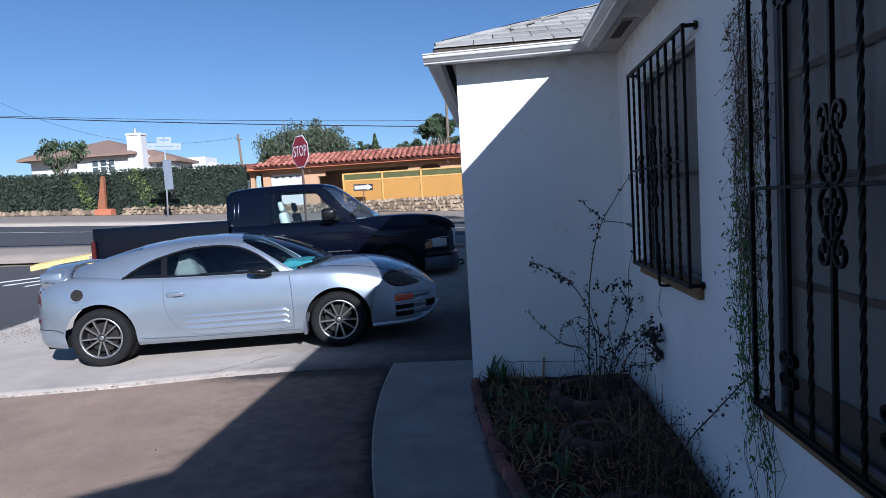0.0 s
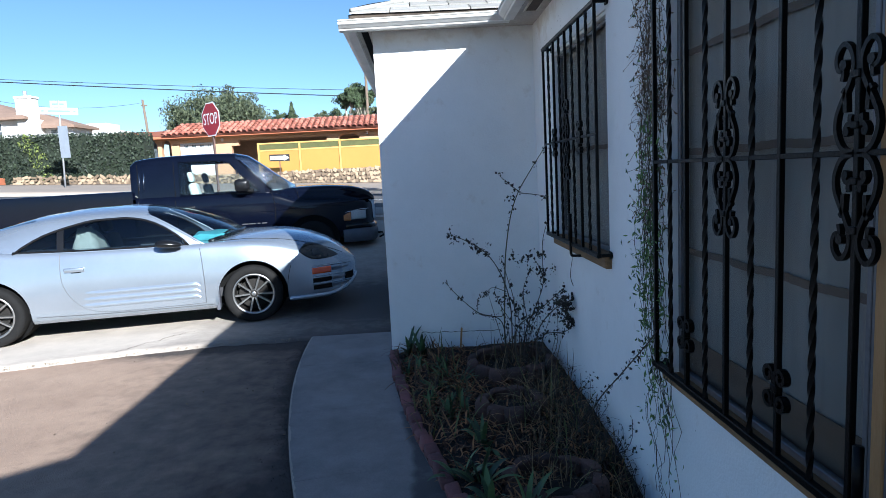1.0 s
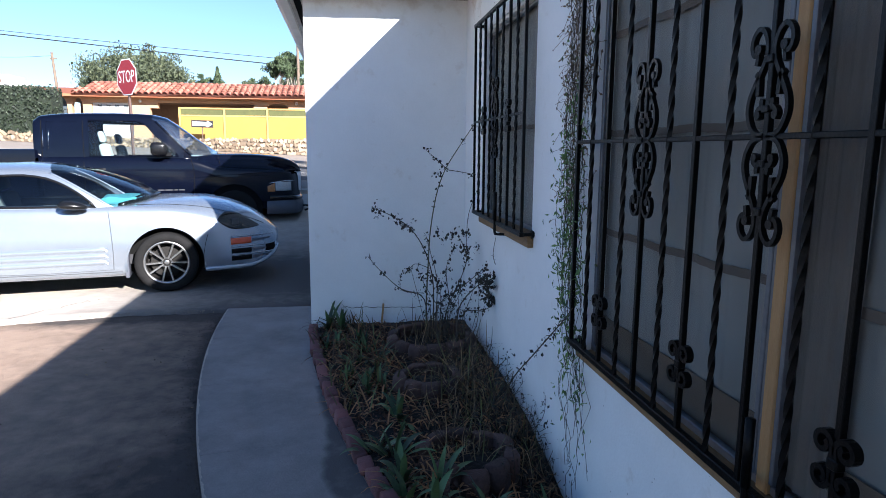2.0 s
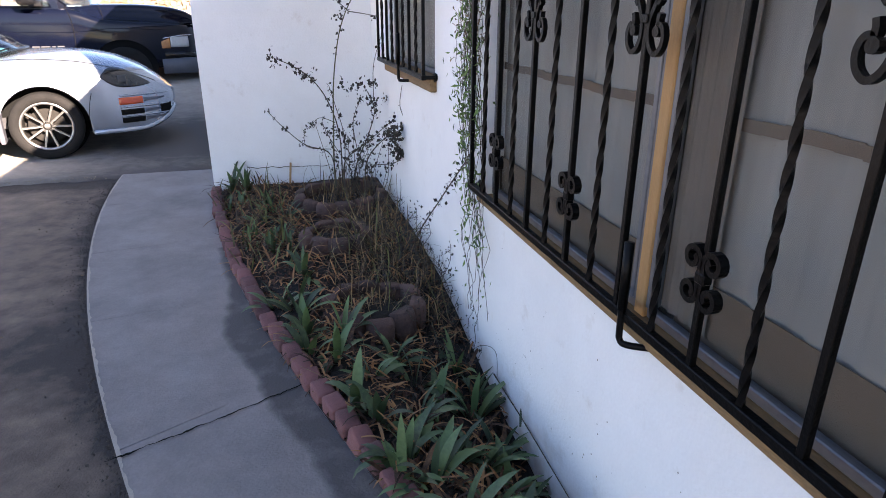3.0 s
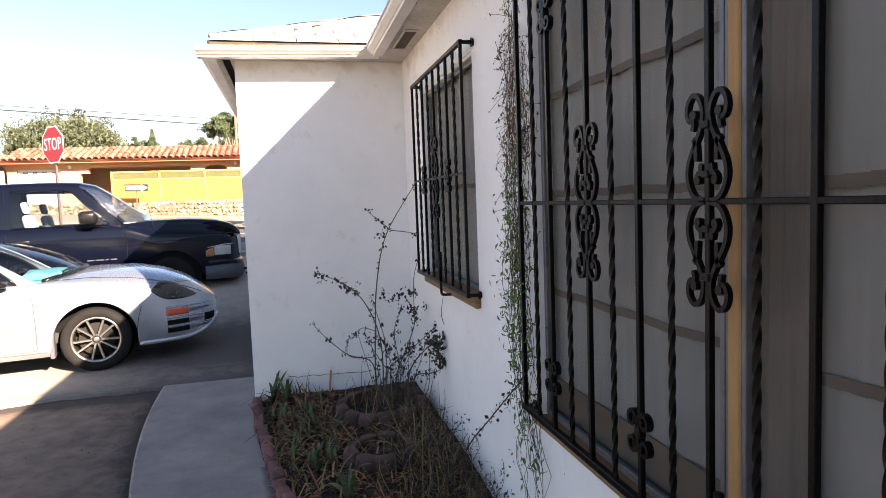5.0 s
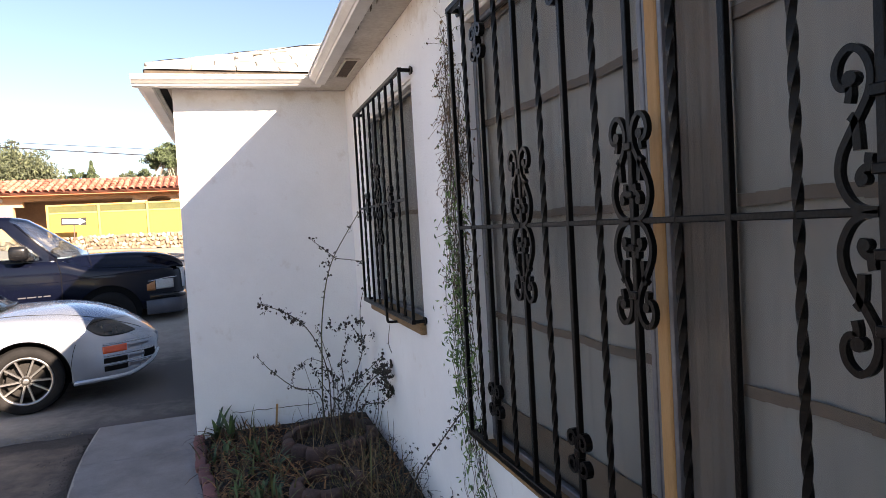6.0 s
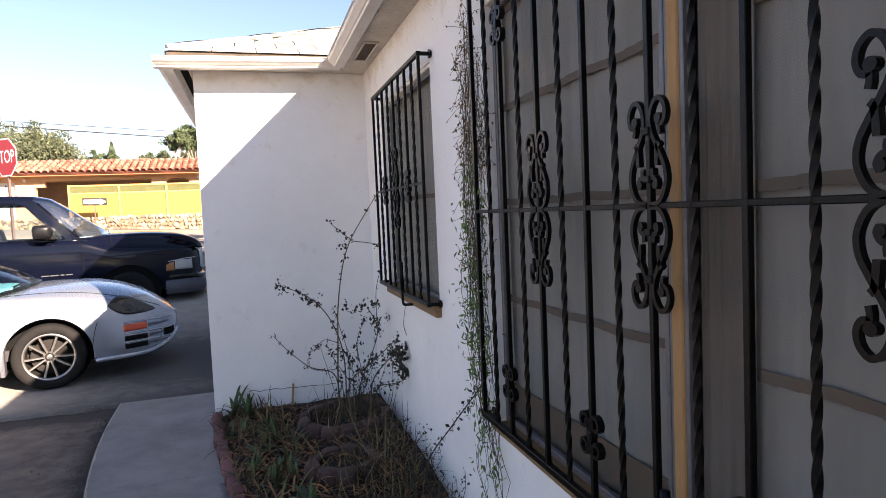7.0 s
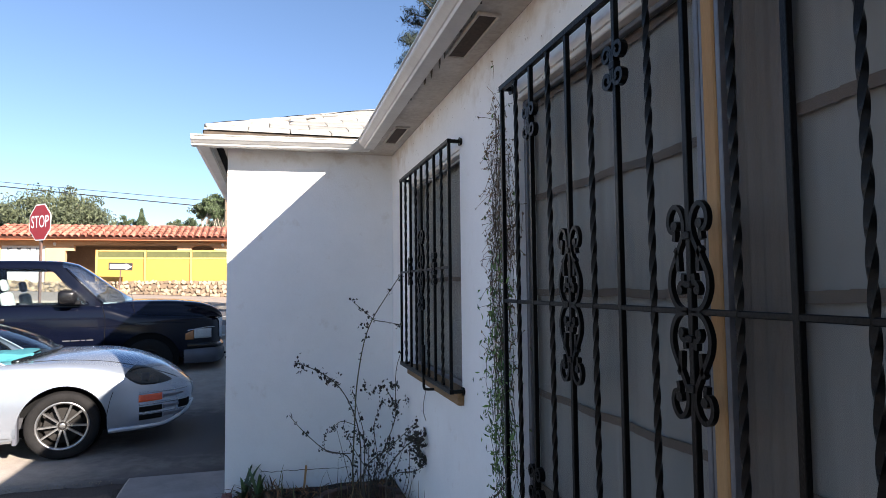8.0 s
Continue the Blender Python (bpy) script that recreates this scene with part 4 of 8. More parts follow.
def wheel(parent, x, y, r, width, rim_r, spokes, outward, rimmat, facemat):
    """A wheel with tyre, rim, spokes, hub and brake disc at (x, y), its face towards outward."""
    w = new("wheel")
    w.parent = parent
    w.matrix_basis = pose(x, y, r, 90, 0, 0 if outward > 0 else 180)
    bm = bmesh.new()
    prof = [(rim_r + 0.002, -width * 0.42), (rim_r + 0.02, -width * 0.5), (r * 0.86, -width * 0.52), (r * 0.95, -width * 0.48), (r * 0.985, -width * 0.40), (r, -width * 0.3), (r, 0), (r, width * 0.3), (r * 0.985, width * 0.40), (r * 0.95, width * 0.48), (r * 0.86, width * 0.52), (rim_r + 0.02, width * 0.5), (rim_r + 0.002, width * 0.42)]

    def lathe(bm, prof, n, close=False):
        rings = [[bm.verts.new((a * math.cos(2 * math.pi * k / n), a * math.sin(2 * math.pi * k / n), b)) for k in range(n)] for a, b in prof]
        for p, q in zip(rings, rings[1:]):
            for k in range(n):
                bm.faces.new((p[k], p[(k + 1) % n], q[(k + 1) % n], q[k]))
        if close:
            bm.faces.new(rings[-1])
    lathe(bm, prof, 48)
    bmesh.ops.recalc_face_normals(bm, faces=bm.faces)
    part("tyre", bm, RUBBER, w, "worn black rubber tyre", True)
    bm = bmesh.new()
    lathe(bm, [(rim_r + 0.006, width * 0.42), (rim_r + 0.004, width * 0.44), (rim_r - 0.006, width * 0.455), (rim_r - 0.016, width * 0.42), (rim_r - 0.020, width * 0.33)], 40)
    bmesh.ops.recalc_face_normals(bm, faces=bm.faces)
    part("rim", bm, rimmat, w, "bright alloy rim", True)
    bm = bmesh.new()
    lathe(bm, [(rim_r - 0.020, width * 0.33), (rim_r - 0.024, width * 0.1), (rim_r - 0.035, -width * 0.42)], 40)
    bmesh.ops.recalc_face_normals(bm, faces=bm.faces)
    part("barrel", bm, RIMDARK, w, "dark inner barrel", True)
    bm = bmesh.new()
    for k in range(spokes):
        a = 2 * math.pi * k / spokes + (0.05 if k % 2 else -0.05)
        m = Matrix.Rotation(a, 4, "Z")
        s0, s1, t0, t1 = 0.040, rim_r - 0.012, 0.0108, 0.0112
        zt, zb = width * 0.36, width * 0.22
        vs = [bm.verts.new(m @ Vector(c)) for c in ((s0, -t0, zb), (s0, t0, zb), (s1, t1, zb), (s1, -t1, zb), (s0, -t0 * 0.75, zt), (s0, t0 * 0.75, zt), (s1, t1 * 0.75, zt + 0.008), (s1, -t1 * 0.75, zt + 0.008))]
        for q in ((0, 3, 2, 1), (4, 5, 6, 7), (0, 1, 5, 4), (2, 3, 7, 6), (1, 2, 6, 5), (0, 4, 7, 3)):
            bm.faces.new([vs[i] for i in q])
    part("spokes", bm, facemat, w, "bright machined spokes")
    bm = bmesh.new()
    lathe(bm, [(0.058, width * 0.2), (0.056, width * 0.34), (0.048, width * 0.355), (0.03, width * 0.350)], 24, True)
    hub = part("hub", bm, RIMDARK, w, "dark hub", True)
    bm = bmesh.new()
    lathe(bm, [(0.026, width * 0.34), (0.026, width * 0.375), (0.020, width * 0.39), (0.008, width * 0.392)], 20, True)
    part("hub_cap", bm, facemat, hub, "silver centre cap", True)
    for k in range(5):
        bm = bmesh.new()
        a = 2 * math.pi * k / 5 + 0.3
        bmesh.ops.create_cone(bm, cap_ends=True, segments=8, radius1=0.011, radius2=0.010, depth=0.02, matrix=Matrix.Translation((0.047 * math.cos(a), 0.047 * math.sin(a), width * 0.378)))
        part("lug_nut", bm, HUBGREY, w, "dull lug nut")
    bm = bmesh.new()
    bmesh.ops.create_cone(bm, cap_ends=True, segments=32, radius1=rim_r * 0.72, radius2=rim_r * 0.72, depth=0.02, matrix=Matrix.Translation((0, 0, width * 0.02)))
    bmesh.ops.create_cone(bm, cap_ends=True, segments=32, radius1=rim_r * 0.97, radius2=rim_r * 0.97, depth=0.012, matrix=Matrix.Translation((0, 0, -width * 0.3)))
    part("brake_disc", bm, RIMDARK, w, "dull brake disc")
    return w


def arch(x, xh, zh, r):
    d = abs(x - xh)
    return zh + math.sqrt(max(0.0, r * r - d * d)) if d < r else 0.0


def line_on(shell, pts, r=0.0035, side=-1, off=0.0):
    """A thin seam that follows side-view points (x, z) over the shell."""
    c = catmull(pts, 5)
    return new_tube([(x, side * (shell.side(x, z) + off), z) for x, z in c], r, 5)


def seat(parent, x, y, z, mat, h=0.62, name="seat"):
    bm = bmesh.new()
    box(bm, -0.22, 0.28, -0.24, 0.24, -0.10, 0.06, 0.05, seg=3)
    box(bm, -0.30, -0.16, -0.23, 0.23, 0.0, h, 0.06, pose(0, 0, 0, 0, -12, 0), 3)
    box(bm, -0.27, -0.18, -0.13, 0.13, h + 0.02, h + 0.20, 0.04, pose(0, 0, 0, 0, -12, 0), 3)
    bmesh.ops.translate(bm, verts=bm.verts, vec=(x, y, z))
    return part(name, bm, mat, parent, smooth=True)


# -- silver coupe --
def silver_coupe(m):
    car = thing("coupe", m, "silver two-door sports coupe with rear spoiler parked on concrete", "car")
    RH, XF, XR = 0.315, 1.28, -1.28
    W = curve((-2.03, 0.56), (-1.98, 0.68), (-1.88, 0.78), (-1.65, 0.85), (-1.28, 0.875), (-0.6, 0.865), (0.2, 0.865), (0.9, 0.87), (1.28, 0.880), (1.6, 0.865), (1.85, 0.835), (2.05, 0.78), (2.2, 0.705), (2.34, 0.58), (2.43, 0.42), (2.48, 0.20))
    ZL = curve((-2.03, 0.30), (-1.95, 0.25), (-1.7, 0.22), (-0.9, 0.20), (0.9, 0.19), (1.7, 0.19), (2.1, 0.19), (2.33, 0.25), (2.48, 0.36))
    ZS = curve((-2.03, 0.80), (-1.95, 0.90), (-1.75, 0.955), (-1.4, 0.96), (-1.0, 0.935), (-0.3, 0.91), (0.4, 0.90), (0.85, 0.895), (1.2, 0.885), (1.5, 0.85), (1.8, 0.78), (2.05, 0.70), (2.25, 0.63), (2.40, 0.57), (2.48, 0.54))
    ZT = curve((-2.03, 0.84), (-1.97, 0.97), (-1.8, 1.02), (-1.5, 1.02), (-0.5, 0.95), (0.6, 0.93), (1.0, 0.95), (1.3, 0.972), (1.6, 0.968), (1.9, 0.92), (2.15, 0.825), (2.35, 0.69), (2.48, 0.565))

    def lower(x):
        w, zl, zs, zt = W(x), ZL(x), ZS(x), ZT(x)
        za = max(arch(x, XF, RH, 0.372), arch(x, XR, RH, 0.372))
        tuck = 0.06
        h = zs - zl
        flare = 0.012 * (math.exp(-((x - XF) / 0.42) ** 2) + math.exp(-((x - XR) / 0.45) ** 2))
        p = [(w - tuck, zl), (w - 0.012 + flare * 0.6, zl + 0.10 * h), (w + flare, zl + 0.36 * h), (w - 0.006 + flare * 0.6, zl + 0.62 * h), (w - 0.03, zl + 0.86 * h), (w - 0.075, zs), (w * 0.80, zs + (zt - zs) * 0.42), (w * 0.60, zs + (zt - zs) * 0.78), (w * 0.34, zs + (zt - zs) * 0.96), (0.0, zt)]
        return clip_low(resample(p, 60), za)
    ends = [XF - 0.372, XF + 0.372, XR - 0.372, XR + 0.372]
    for h in (XF, XR):
        ends += [h + 0.372 * math.cos(a) for a in steps(0.0, math.pi, 28)]
    low = Shell(lower, -2.03, 2.48, 112, ends)

    ZR = curve((-1.86, 1.0), (-1.6, 1.085), (-1.2, 1.215), (-0.8, 1.305), (-0.4, 1.345), (-0.05, 1.35), (0.2, 1.335), (0.4, 1.30), (0.67, 1.23), (0.9, 1.145), (1.04, 1.07), (1.14, 0.995), (1.18, 0.965))

    def upper(x):
        wb = W(x) - 0.072
        wb = min(wb, curve((-1.86, 0.50), (-1.6, 0.66), (-1.3, 0.77), (-0.9, 0.795), (0.4, 0.79), (0.75, 0.775), (0.9, 0.725), (1.02, 0.62), (1.12, 0.42), (1.18, 0.14))(x))
        zb = ZS(x) - 0.004
        if x > 0.72 or x < -1.3:
            f = smoothstep(0.75, 1.14, x) if x > 0 else smoothstep(0, 1, (-1.3 - x) / 0.5)
            zb = zb * (1 - f) + (ZT(x) - 0.02) * f
        zr = max(ZR(x), zb + 0.002)
        p = [(1.0, 0.0), (0.965, 0.22), (0.90, 0.52), (0.81, 0.77), (0.70, 0.88), (0.50, 0.955), (0.26, 0.992), (0.0, 1.005)]
        return resample([(a * wb, zb + (zr - zb) * h) for a, h in p], 64)
    top = Shell(upper, -1.86, 1.175, 234)
    ZD = curve((-1.03, 0.935), (-0.92, 1.01), (-0.75, 1.10), (-0.55, 1.165), (-0.25, 1.225), (0.0, 1.23), (0.2, 1.20), (0.4, 1.11), (0.55, 1.0), (0.66, 0.90))

    ZW = curve((0.1, 1.30), (0.2, 1.268), (0.38, 1.178), (0.62, 1.025), (0.84, 0.885), (1.2, 0.80))

    def zone(x, y, z, s):
        if -1.03 < x < 0.64 and ZS(x) + 0.018 < z < ZD(x) and s < 0.52:
            return "pillar" if -0.625 < x < -0.565 else "side"
        if 0.17 + 0.08 * (y / 0.6) ** 2 < x and z > ZW(x):
            return "front"
        if -1.72 < x < -0.95 + 0.1 * (y / 0.6) ** 2 and s > 0.52:
            return "rear"
        if -0.72 < x < -0.12 and y < 0.37:
            return "sunroof"
        return "body"
    floor_cut = lambda x, y, z, s: not (-1.5 < x < 0.95 and s > 0.62 and y < 0.62)
    body = part("body", low.sheet(floor_cut), SILVER, car, "silver metallic painted body", True)
    part("roof", top.sheet(lambda *a: zone(*a) == "body"), SILVER, car, "silver roof and pillars", True)
    part("windshield", top.sheet(lambda *a: zone(*a) == "front"), WINDGLASS, car, "tinted windshield", True)
    part("rear_window", top.sheet(lambda *a: zone(*a) == "rear"), LENS, car, "dark rear glass", True)
    part("sunroof", top.sheet(lambda *a: zone(*a) == "sunroof"), LENS, car, "dark glass sunroof", True)
    for s in (-1, 1):
        part("side_window", top.sheet(lambda *a: zone(*a) == "side" and a[0] > -0.6, (s,)), CARGLASS, car, "tinted door glass", True)
        part("quarter_window", top.sheet(lambda *a: zone(*a) == "side" and a[0] < -0.6, (s,)), CARGLASS, car, "tinted quarter glass", True)
        part("pillar", top.sheet(lambda *a: zone(*a) == "pillar", (s,)), PLASTIC, car, "black door pillar", True)
        rim = [(-1.03, 0.93)] + [(x, ZD(x)) for x in steps(-0.95, 0.6, 16)] + [(0.645, 0.90)]
        part("window_trim", new_tube([(x, s * (top.side(x, z) + 0.001), z) for x, z in rim], 0.013, 6), PLASTIC, car, "black window seal", True)
        part("pillar_edge", new_tube([(x, s * (top.side(x, ZW(x)) + 0.001), ZW(x) - 0.003) for x in steps(0.24, 0.86, 20)], 0.013, 6), SILVER, car, "silver pillar edge", True)
        part("belt_trim", new_tube([(x, s * (top.side(x, ZS(x) + 0.02) + 0.004), ZS(x) + 0.014) for x in steps(-1.03, 0.645, 16)], 0.010, 6), PLASTIC, car, "black belt seal", True)
    for s in (-1, 1):
        seam = part("door_seam", line_on(low, [(0.76, 0.86), (0.775, 0.7), (0.785, 0.45), (0.78, 0.27)], 0.004, s), SEAM, car)
        part("door_seam", line_on(low, [(-0.60, 0.90), (-0.60, 0.72), (-0.585, 0.58), (-0.53, 0.46), (-0.42, 0.34), (-0.24, 0.275), (0.1, 0.262), (0.5, 0.264), (0.78, 0.27)], 0.004, s), SEAM, car)
        for k, zz in enumerate((0.480, 0.415, 0.350)):
            bm = bmesh.new()
            x0, x1 = -0.47 - 0.02 * k, 0.745
            rows = []
            for x in steps(x0, x1, 26):
                fade = smoothstep(0.0, 0.30, x - x0) * smoothstep(0.0, 0.06, x1 - x)
                rows.append([bm.verts.new((x, s * (low.side(x, zz + 0.032 * u) - 0.002 + 0.0155 * fade * math.cos(u * math.pi / 2) ** 1.5 * (1 - 0.25 * u)), zz + 0.032 * u)) for u in steps(-1, 1, 10)])
            part("door_rib", low.finish(bm, rows, s, 0.0), SILVER, car, "raised door rib", True)
        part("sill_line", line_on(low, [(-0.86, 0.275), (-0.3, 0.255), (0.4, 0.245), (0.86, 0.245)], 0.005, s), SEAM, car)
        bm = new_box(-0.095, 0.095, -0.014, 0.016, -0.024, 0.024, 0.010, seg=2)
        bmesh.ops.translate(bm, verts=bm.verts, vec=(-0.47, s * (low.side(-0.47, 0.735) + 0.006), 0.735))
        part("door_handle", bm, SILVER, car, "silver door handle", True)
        part("handle_recess", new_box(-0.50, -0.41, s * low.side(-0.45, 0.71) - 0.004, s * low.side(-0.45, 0.71) + 0.004, 0.702, 0.716, 0.002), DARK, car)
        mirror = bmesh.new()
        bmesh.ops.create_icosphere(mirror, subdivisions=3, radius=1.0)
        for v in mirror.verts:
            v.co = Vector((v.co.x * (0.17 if v.co.x > 0 else 0.10) + 0.43, s * (0.895 + v.co.y * 0.085), 0.937 + v.co.z * (0.053 if v.co.z > 0 else 0.04) - 0.02 * max(0.0, v.co.x)))
        part("mirror", mirror, PLASTIC, car, "glossy black door mirror", True)
        part("mirror_arm", new_box(0.42, 0.55, min(s * 0.78, s * 0.86), max(s * 0.78, s * 0.86), 0.89, 0.93, 0.01), PLASTIC, car)
        part("headlight", low.side_patch(1.80, 2.24, curve((1.80, 0.735), (1.87, 0.68), (1.96, 0.64), (2.12, 0.635), (2.24, 0.648)), curve((1.80, 0.745), (1.84, 0.79), (1.90, 0.825), (2.0, 0.80), (2.12, 0.735), (2.24, 0.655)), s, 0.005, 18, 10), LENS, car, "smoked angular headlight", True)
        part("marker_light", low.side_patch(1.925, 2.145, 0.468, 0.537, s, 0.005), AMBER, car, "red-orange marker light", True)
        for zz in (0.395, 0.315):
            part("bumper_slot", low.side_patch(1.93, 2.145, zz - 0.025, zz + 0.026, s, 0.004), DARK, car, "black bumper slot", True)
        # flat grey patches put the grooves' shading into colour
        for zz in (0.50, 0.395, 0.315):
            lo, hi = curve((2.155, zz - 0.018), (2.40, zz - 0.004)), curve((2.155, zz + 0.020), (2.40, zz + 0.006))
            part("bumper_groove_shade", low.side_patch(2.155, 2.36, lo, hi, s, 0.003), BUMPER, car, "grey patch painting the shade between bumper ribs", True)
        for zz in (0.555, 0.445, 0.355):
            part("bumper_rib", line_on(low, [(1.93, zz), (2.1, zz), (2.25, zz - 0.004), (2.40, zz - 0.012)], 0.010, s), SILVER, car, smooth=True)
        part("front_intake", low.side_patch(2.31, 2.42, 0.345, 0.43, s, 0.005), DARK, car, "dark bumper intake", True)
        part("lamp_rim", line_on(low, [(1.80, 0.74), (1.87, 0.68), (1.96, 0.64), (2.12, 0.635), (2.24, 0.648)], 0.004, s), DARK, car)
        part("inner_lamp", low.side_patch(1.945, 2.02, 0.672, 0.745, s, 0.007), HUBGREY, car, "grey reflector in the headlight", True)
        part("bumper_seam", line_on(low, [(1.645, 0.36), (1.67, 0.5), (1.70, 0.60)], 0.003, s), DARK, car)
        part("front_lip", new_tube([(x, s * (low.side(x, ZL(x) + 0.035) + 0.004), ZL(x) + 0.03) for x in steps(1.66, 2.46, 18)], 0.028, 8), SILVER, car, "silver bumper lip", True)
        part("rear_seam", line_on(low, [(-1.66, 0.40), (-1.75, 0.43), (-1.9, 0.44), (-2.0, 0.44)], 0.004, s), DARK, car)
        part("tail_light", low.side_patch(-2.01, -1.91, 0.70, 0.86, s, 0.004), RED, car, "dark red tail light", True)
        part("side_marker", low.side_patch(-2.0, -1.93, 0.50, 0.565, s, 0.005), RED, car, "small red side marker", True)
        part("wheel_well", new_tube([(XF, s * 0.40, RH + 0.03), (XF, s * 0.70, RH + 0.03)], 0.368, 28), DARK, car)
        part("wheel_well", new_tube([(XR, s * 0.40, RH + 0.03), (XR, s * 0.70, RH + 0.03)], 0.368, 28), DARK, car)
        mud = new_box(XF - 0.40, XF - 0.36, min(s * 0.60, s * 0.85), max(s * 0.60, s * 0.85), 0.17, 0.52, 0.008)
        part("mud_guard", mud, BUMPER, car, "grey splash guard")
    bm = bmesh.new()
    bmesh.ops.create_cone(bm, cap_ends=True, segments=28, radius1=0.085, radius2=0.078, depth=0.012, matrix=pose(-1.50, -low.side(-1.50, 0.80) - 0.003, 0.80, 78, 0, 0))
    fuel = part("fuel_door", bm, SILVER, car, "round silver fuel door ring")
    bm = bmesh.new()
    bmesh.ops.create_cone(bm, cap_ends=True, segments=28, radius1=0.066, radius2=0.06, depth=0.008, matrix=pose(-1.49, -low.side(-1.50, 0.80) - 0.010, 0.80, 78, 0, 0))
    part("fuel_cap", bm, RIMDARK, fuel, "dark fuel cap")
    # hood seam, wipers, cowl
    for s in (-1, 1):
        part("hood_seam", new_tube([(x, s * y, lz + 0.001) for x, y, lz in [(x, lower(x)[40][0], lower(x)[40][1]) for x in steps(0.95, 2.30, 24)]], 0.003, 5), DARK, car)
    part("cowl", new_tube([(1.18 - 0.34 * (y / 0.72) ** 2, y, 0.985 - 0.075 * (y / 0.72) ** 2) for y in steps(-0.70, 0.70, 18)], 0.028, 8), PLASTIC, car, "black windshield cowl", True)
    for y0, y1 in ((-0.55, 0.05), (0.0, 0.55)):
        part("wiper", new_tube([(1.15 - 0.36 * (y / 0.72) ** 2 - 0.10 * abs(y - y0), y, 1.005 - 0.07 * (y / 0.72) ** 2 + 0.06 * abs(y - y0)) for y in steps(y0, y1, 10)], 0.009, 6), PLASTIC, car, "black wiper", True)
    # spoiler
    bm = bmesh.new()
    rows = []
    for y in steps(-0.77, 0.77, 28):
        e = abs(y / 0.77)
        lift = 0.09 * (1 - e ** 6) - 0.06 * e ** 5
        xc = -1.80 + 0.10 * e ** 2
        rows.append([bm.verts.new((xc + dx, y, 1.005 + lift + dz)) for dx, dz in ((0.13, 0.0), (0.06, 0.022), (-0.08, 0.028), (-0.15, 0.020), (-0.15, 0.006), (-0.02, -0.004))])
    for a, b in zip(rows, rows[1:]):
        for k in range(6):
            bm.faces.new((a[k], a[(k + 1) % 6], b[(k + 1) % 6], b[k]))
    bm.faces.new(rows[0])
    bm.faces.new(rows[-1][::-1])
    bmesh.ops.recalc_face_normals(bm, faces=bm.faces)
    part("spoiler", bm, SILVER, car, "silver rear wing spoiler", True)
    for s in (-1, 1):
        part("spoiler_post", new_box(-1.90, -1.66, min(s * 0.62, s * 0.76), max(s * 0.62, s * 0.76), 0.88, 1.055, 0.03, seg=2), SILVER, car, smooth=True)
    part("plate_bracket", new_box(2.475, 2.492, -0.16, 0.16, 0.43, 0.545, 0.004), PLATE, car, "grey front plate bracket")
    # underside and cabin
    part("underbody", new_box(-1.9, 1.75, -0.70, 0.70, 0.21, 0.34), DARK, car)
    part("cabin_floor", new_box(-1.5, 0.95, -0.74, 0.74, 0.30, 0.40), SEATDARK, car)
    part("dashboard", new_box(0.52, 1.0, -0.62, 0.62, 0.62, 0.895, 0.05, seg=3), SEATDARK, car, "dark dashboard", True)
    cl = bmesh.new()
    box(cl, 0.66, 1.0, -0.56, 0.05, 0.90, 0.99, 0.015, seg=2)
    bmesh.ops.subdivide_edges(cl, edges=cl.edges, cuts=3, use_grid_fill=True)
    for v in cl.verts:
        v.co.z += 0.03 * noise.noise(v.co * 7)
    part("dash_cloth", cl, CLOTH_BLUE, car, "crumpled turquoise cloth on the dashboard", True)
    seat(car, -0.06, -0.36, 0.46, SEATDARK, 0.36)
    cov = bmesh.new()
    box(cov, -0.5, 0.5, -0.5, 0.5, -0.5, 0.5)
    bmesh.ops.subdivide_edges(cov, edges=cov.edges, cuts=5, use_grid_fill=True)
    for v in cov.verts:
        u = v.co.z + 0.5
        x, y = v.co.x * (0.30 - 0.17 * u ** 1.5), v.co.y * (0.42 - 0.18 * u * u)
        v.co = Vector((-0.40 - 0.06 * u + x, -0.36 + y, 0.74 + 0.40 * u - 0.05 * (v.co.y * 2) ** 2 * u)) + 0.04 * noise.noise_vector(v.co * 4.1)
    part("seat_cover", cov, SEAT, car, "pale mint cloth over the seat", True)
    seat(car, -0.06, 0.36, 0.46, SEATDARK)
    part("rear_seat", new_box(-1.05, -0.75, -0.6, 0.6, 0.4, 0.92, 0.07, seg=3), SEATDARK, car, smooth=True)
    ring = bmesh.new()
    ring_tube(ring, [(0.42 + 0.05 * math.sin(a), 0.36 + 0.18 * math.cos(a), 0.82 + 0.17 * math.sin(a)) for a in steps(0, 2 * math.pi, 24)], 0.014, 6)
    part("steering_wheel", ring, PLASTIC, car, smooth=True)
    for xw in (XF, XR):
        for s in (-1, 1):
            wheel(car, xw, s * 0.775, RH, 0.205, 0.222, 10, -s, ALLOY, ALLOY)
    return car


silver_coupe(pose(-2.88, 6.27, 0.0, 0, 0, 11.6))


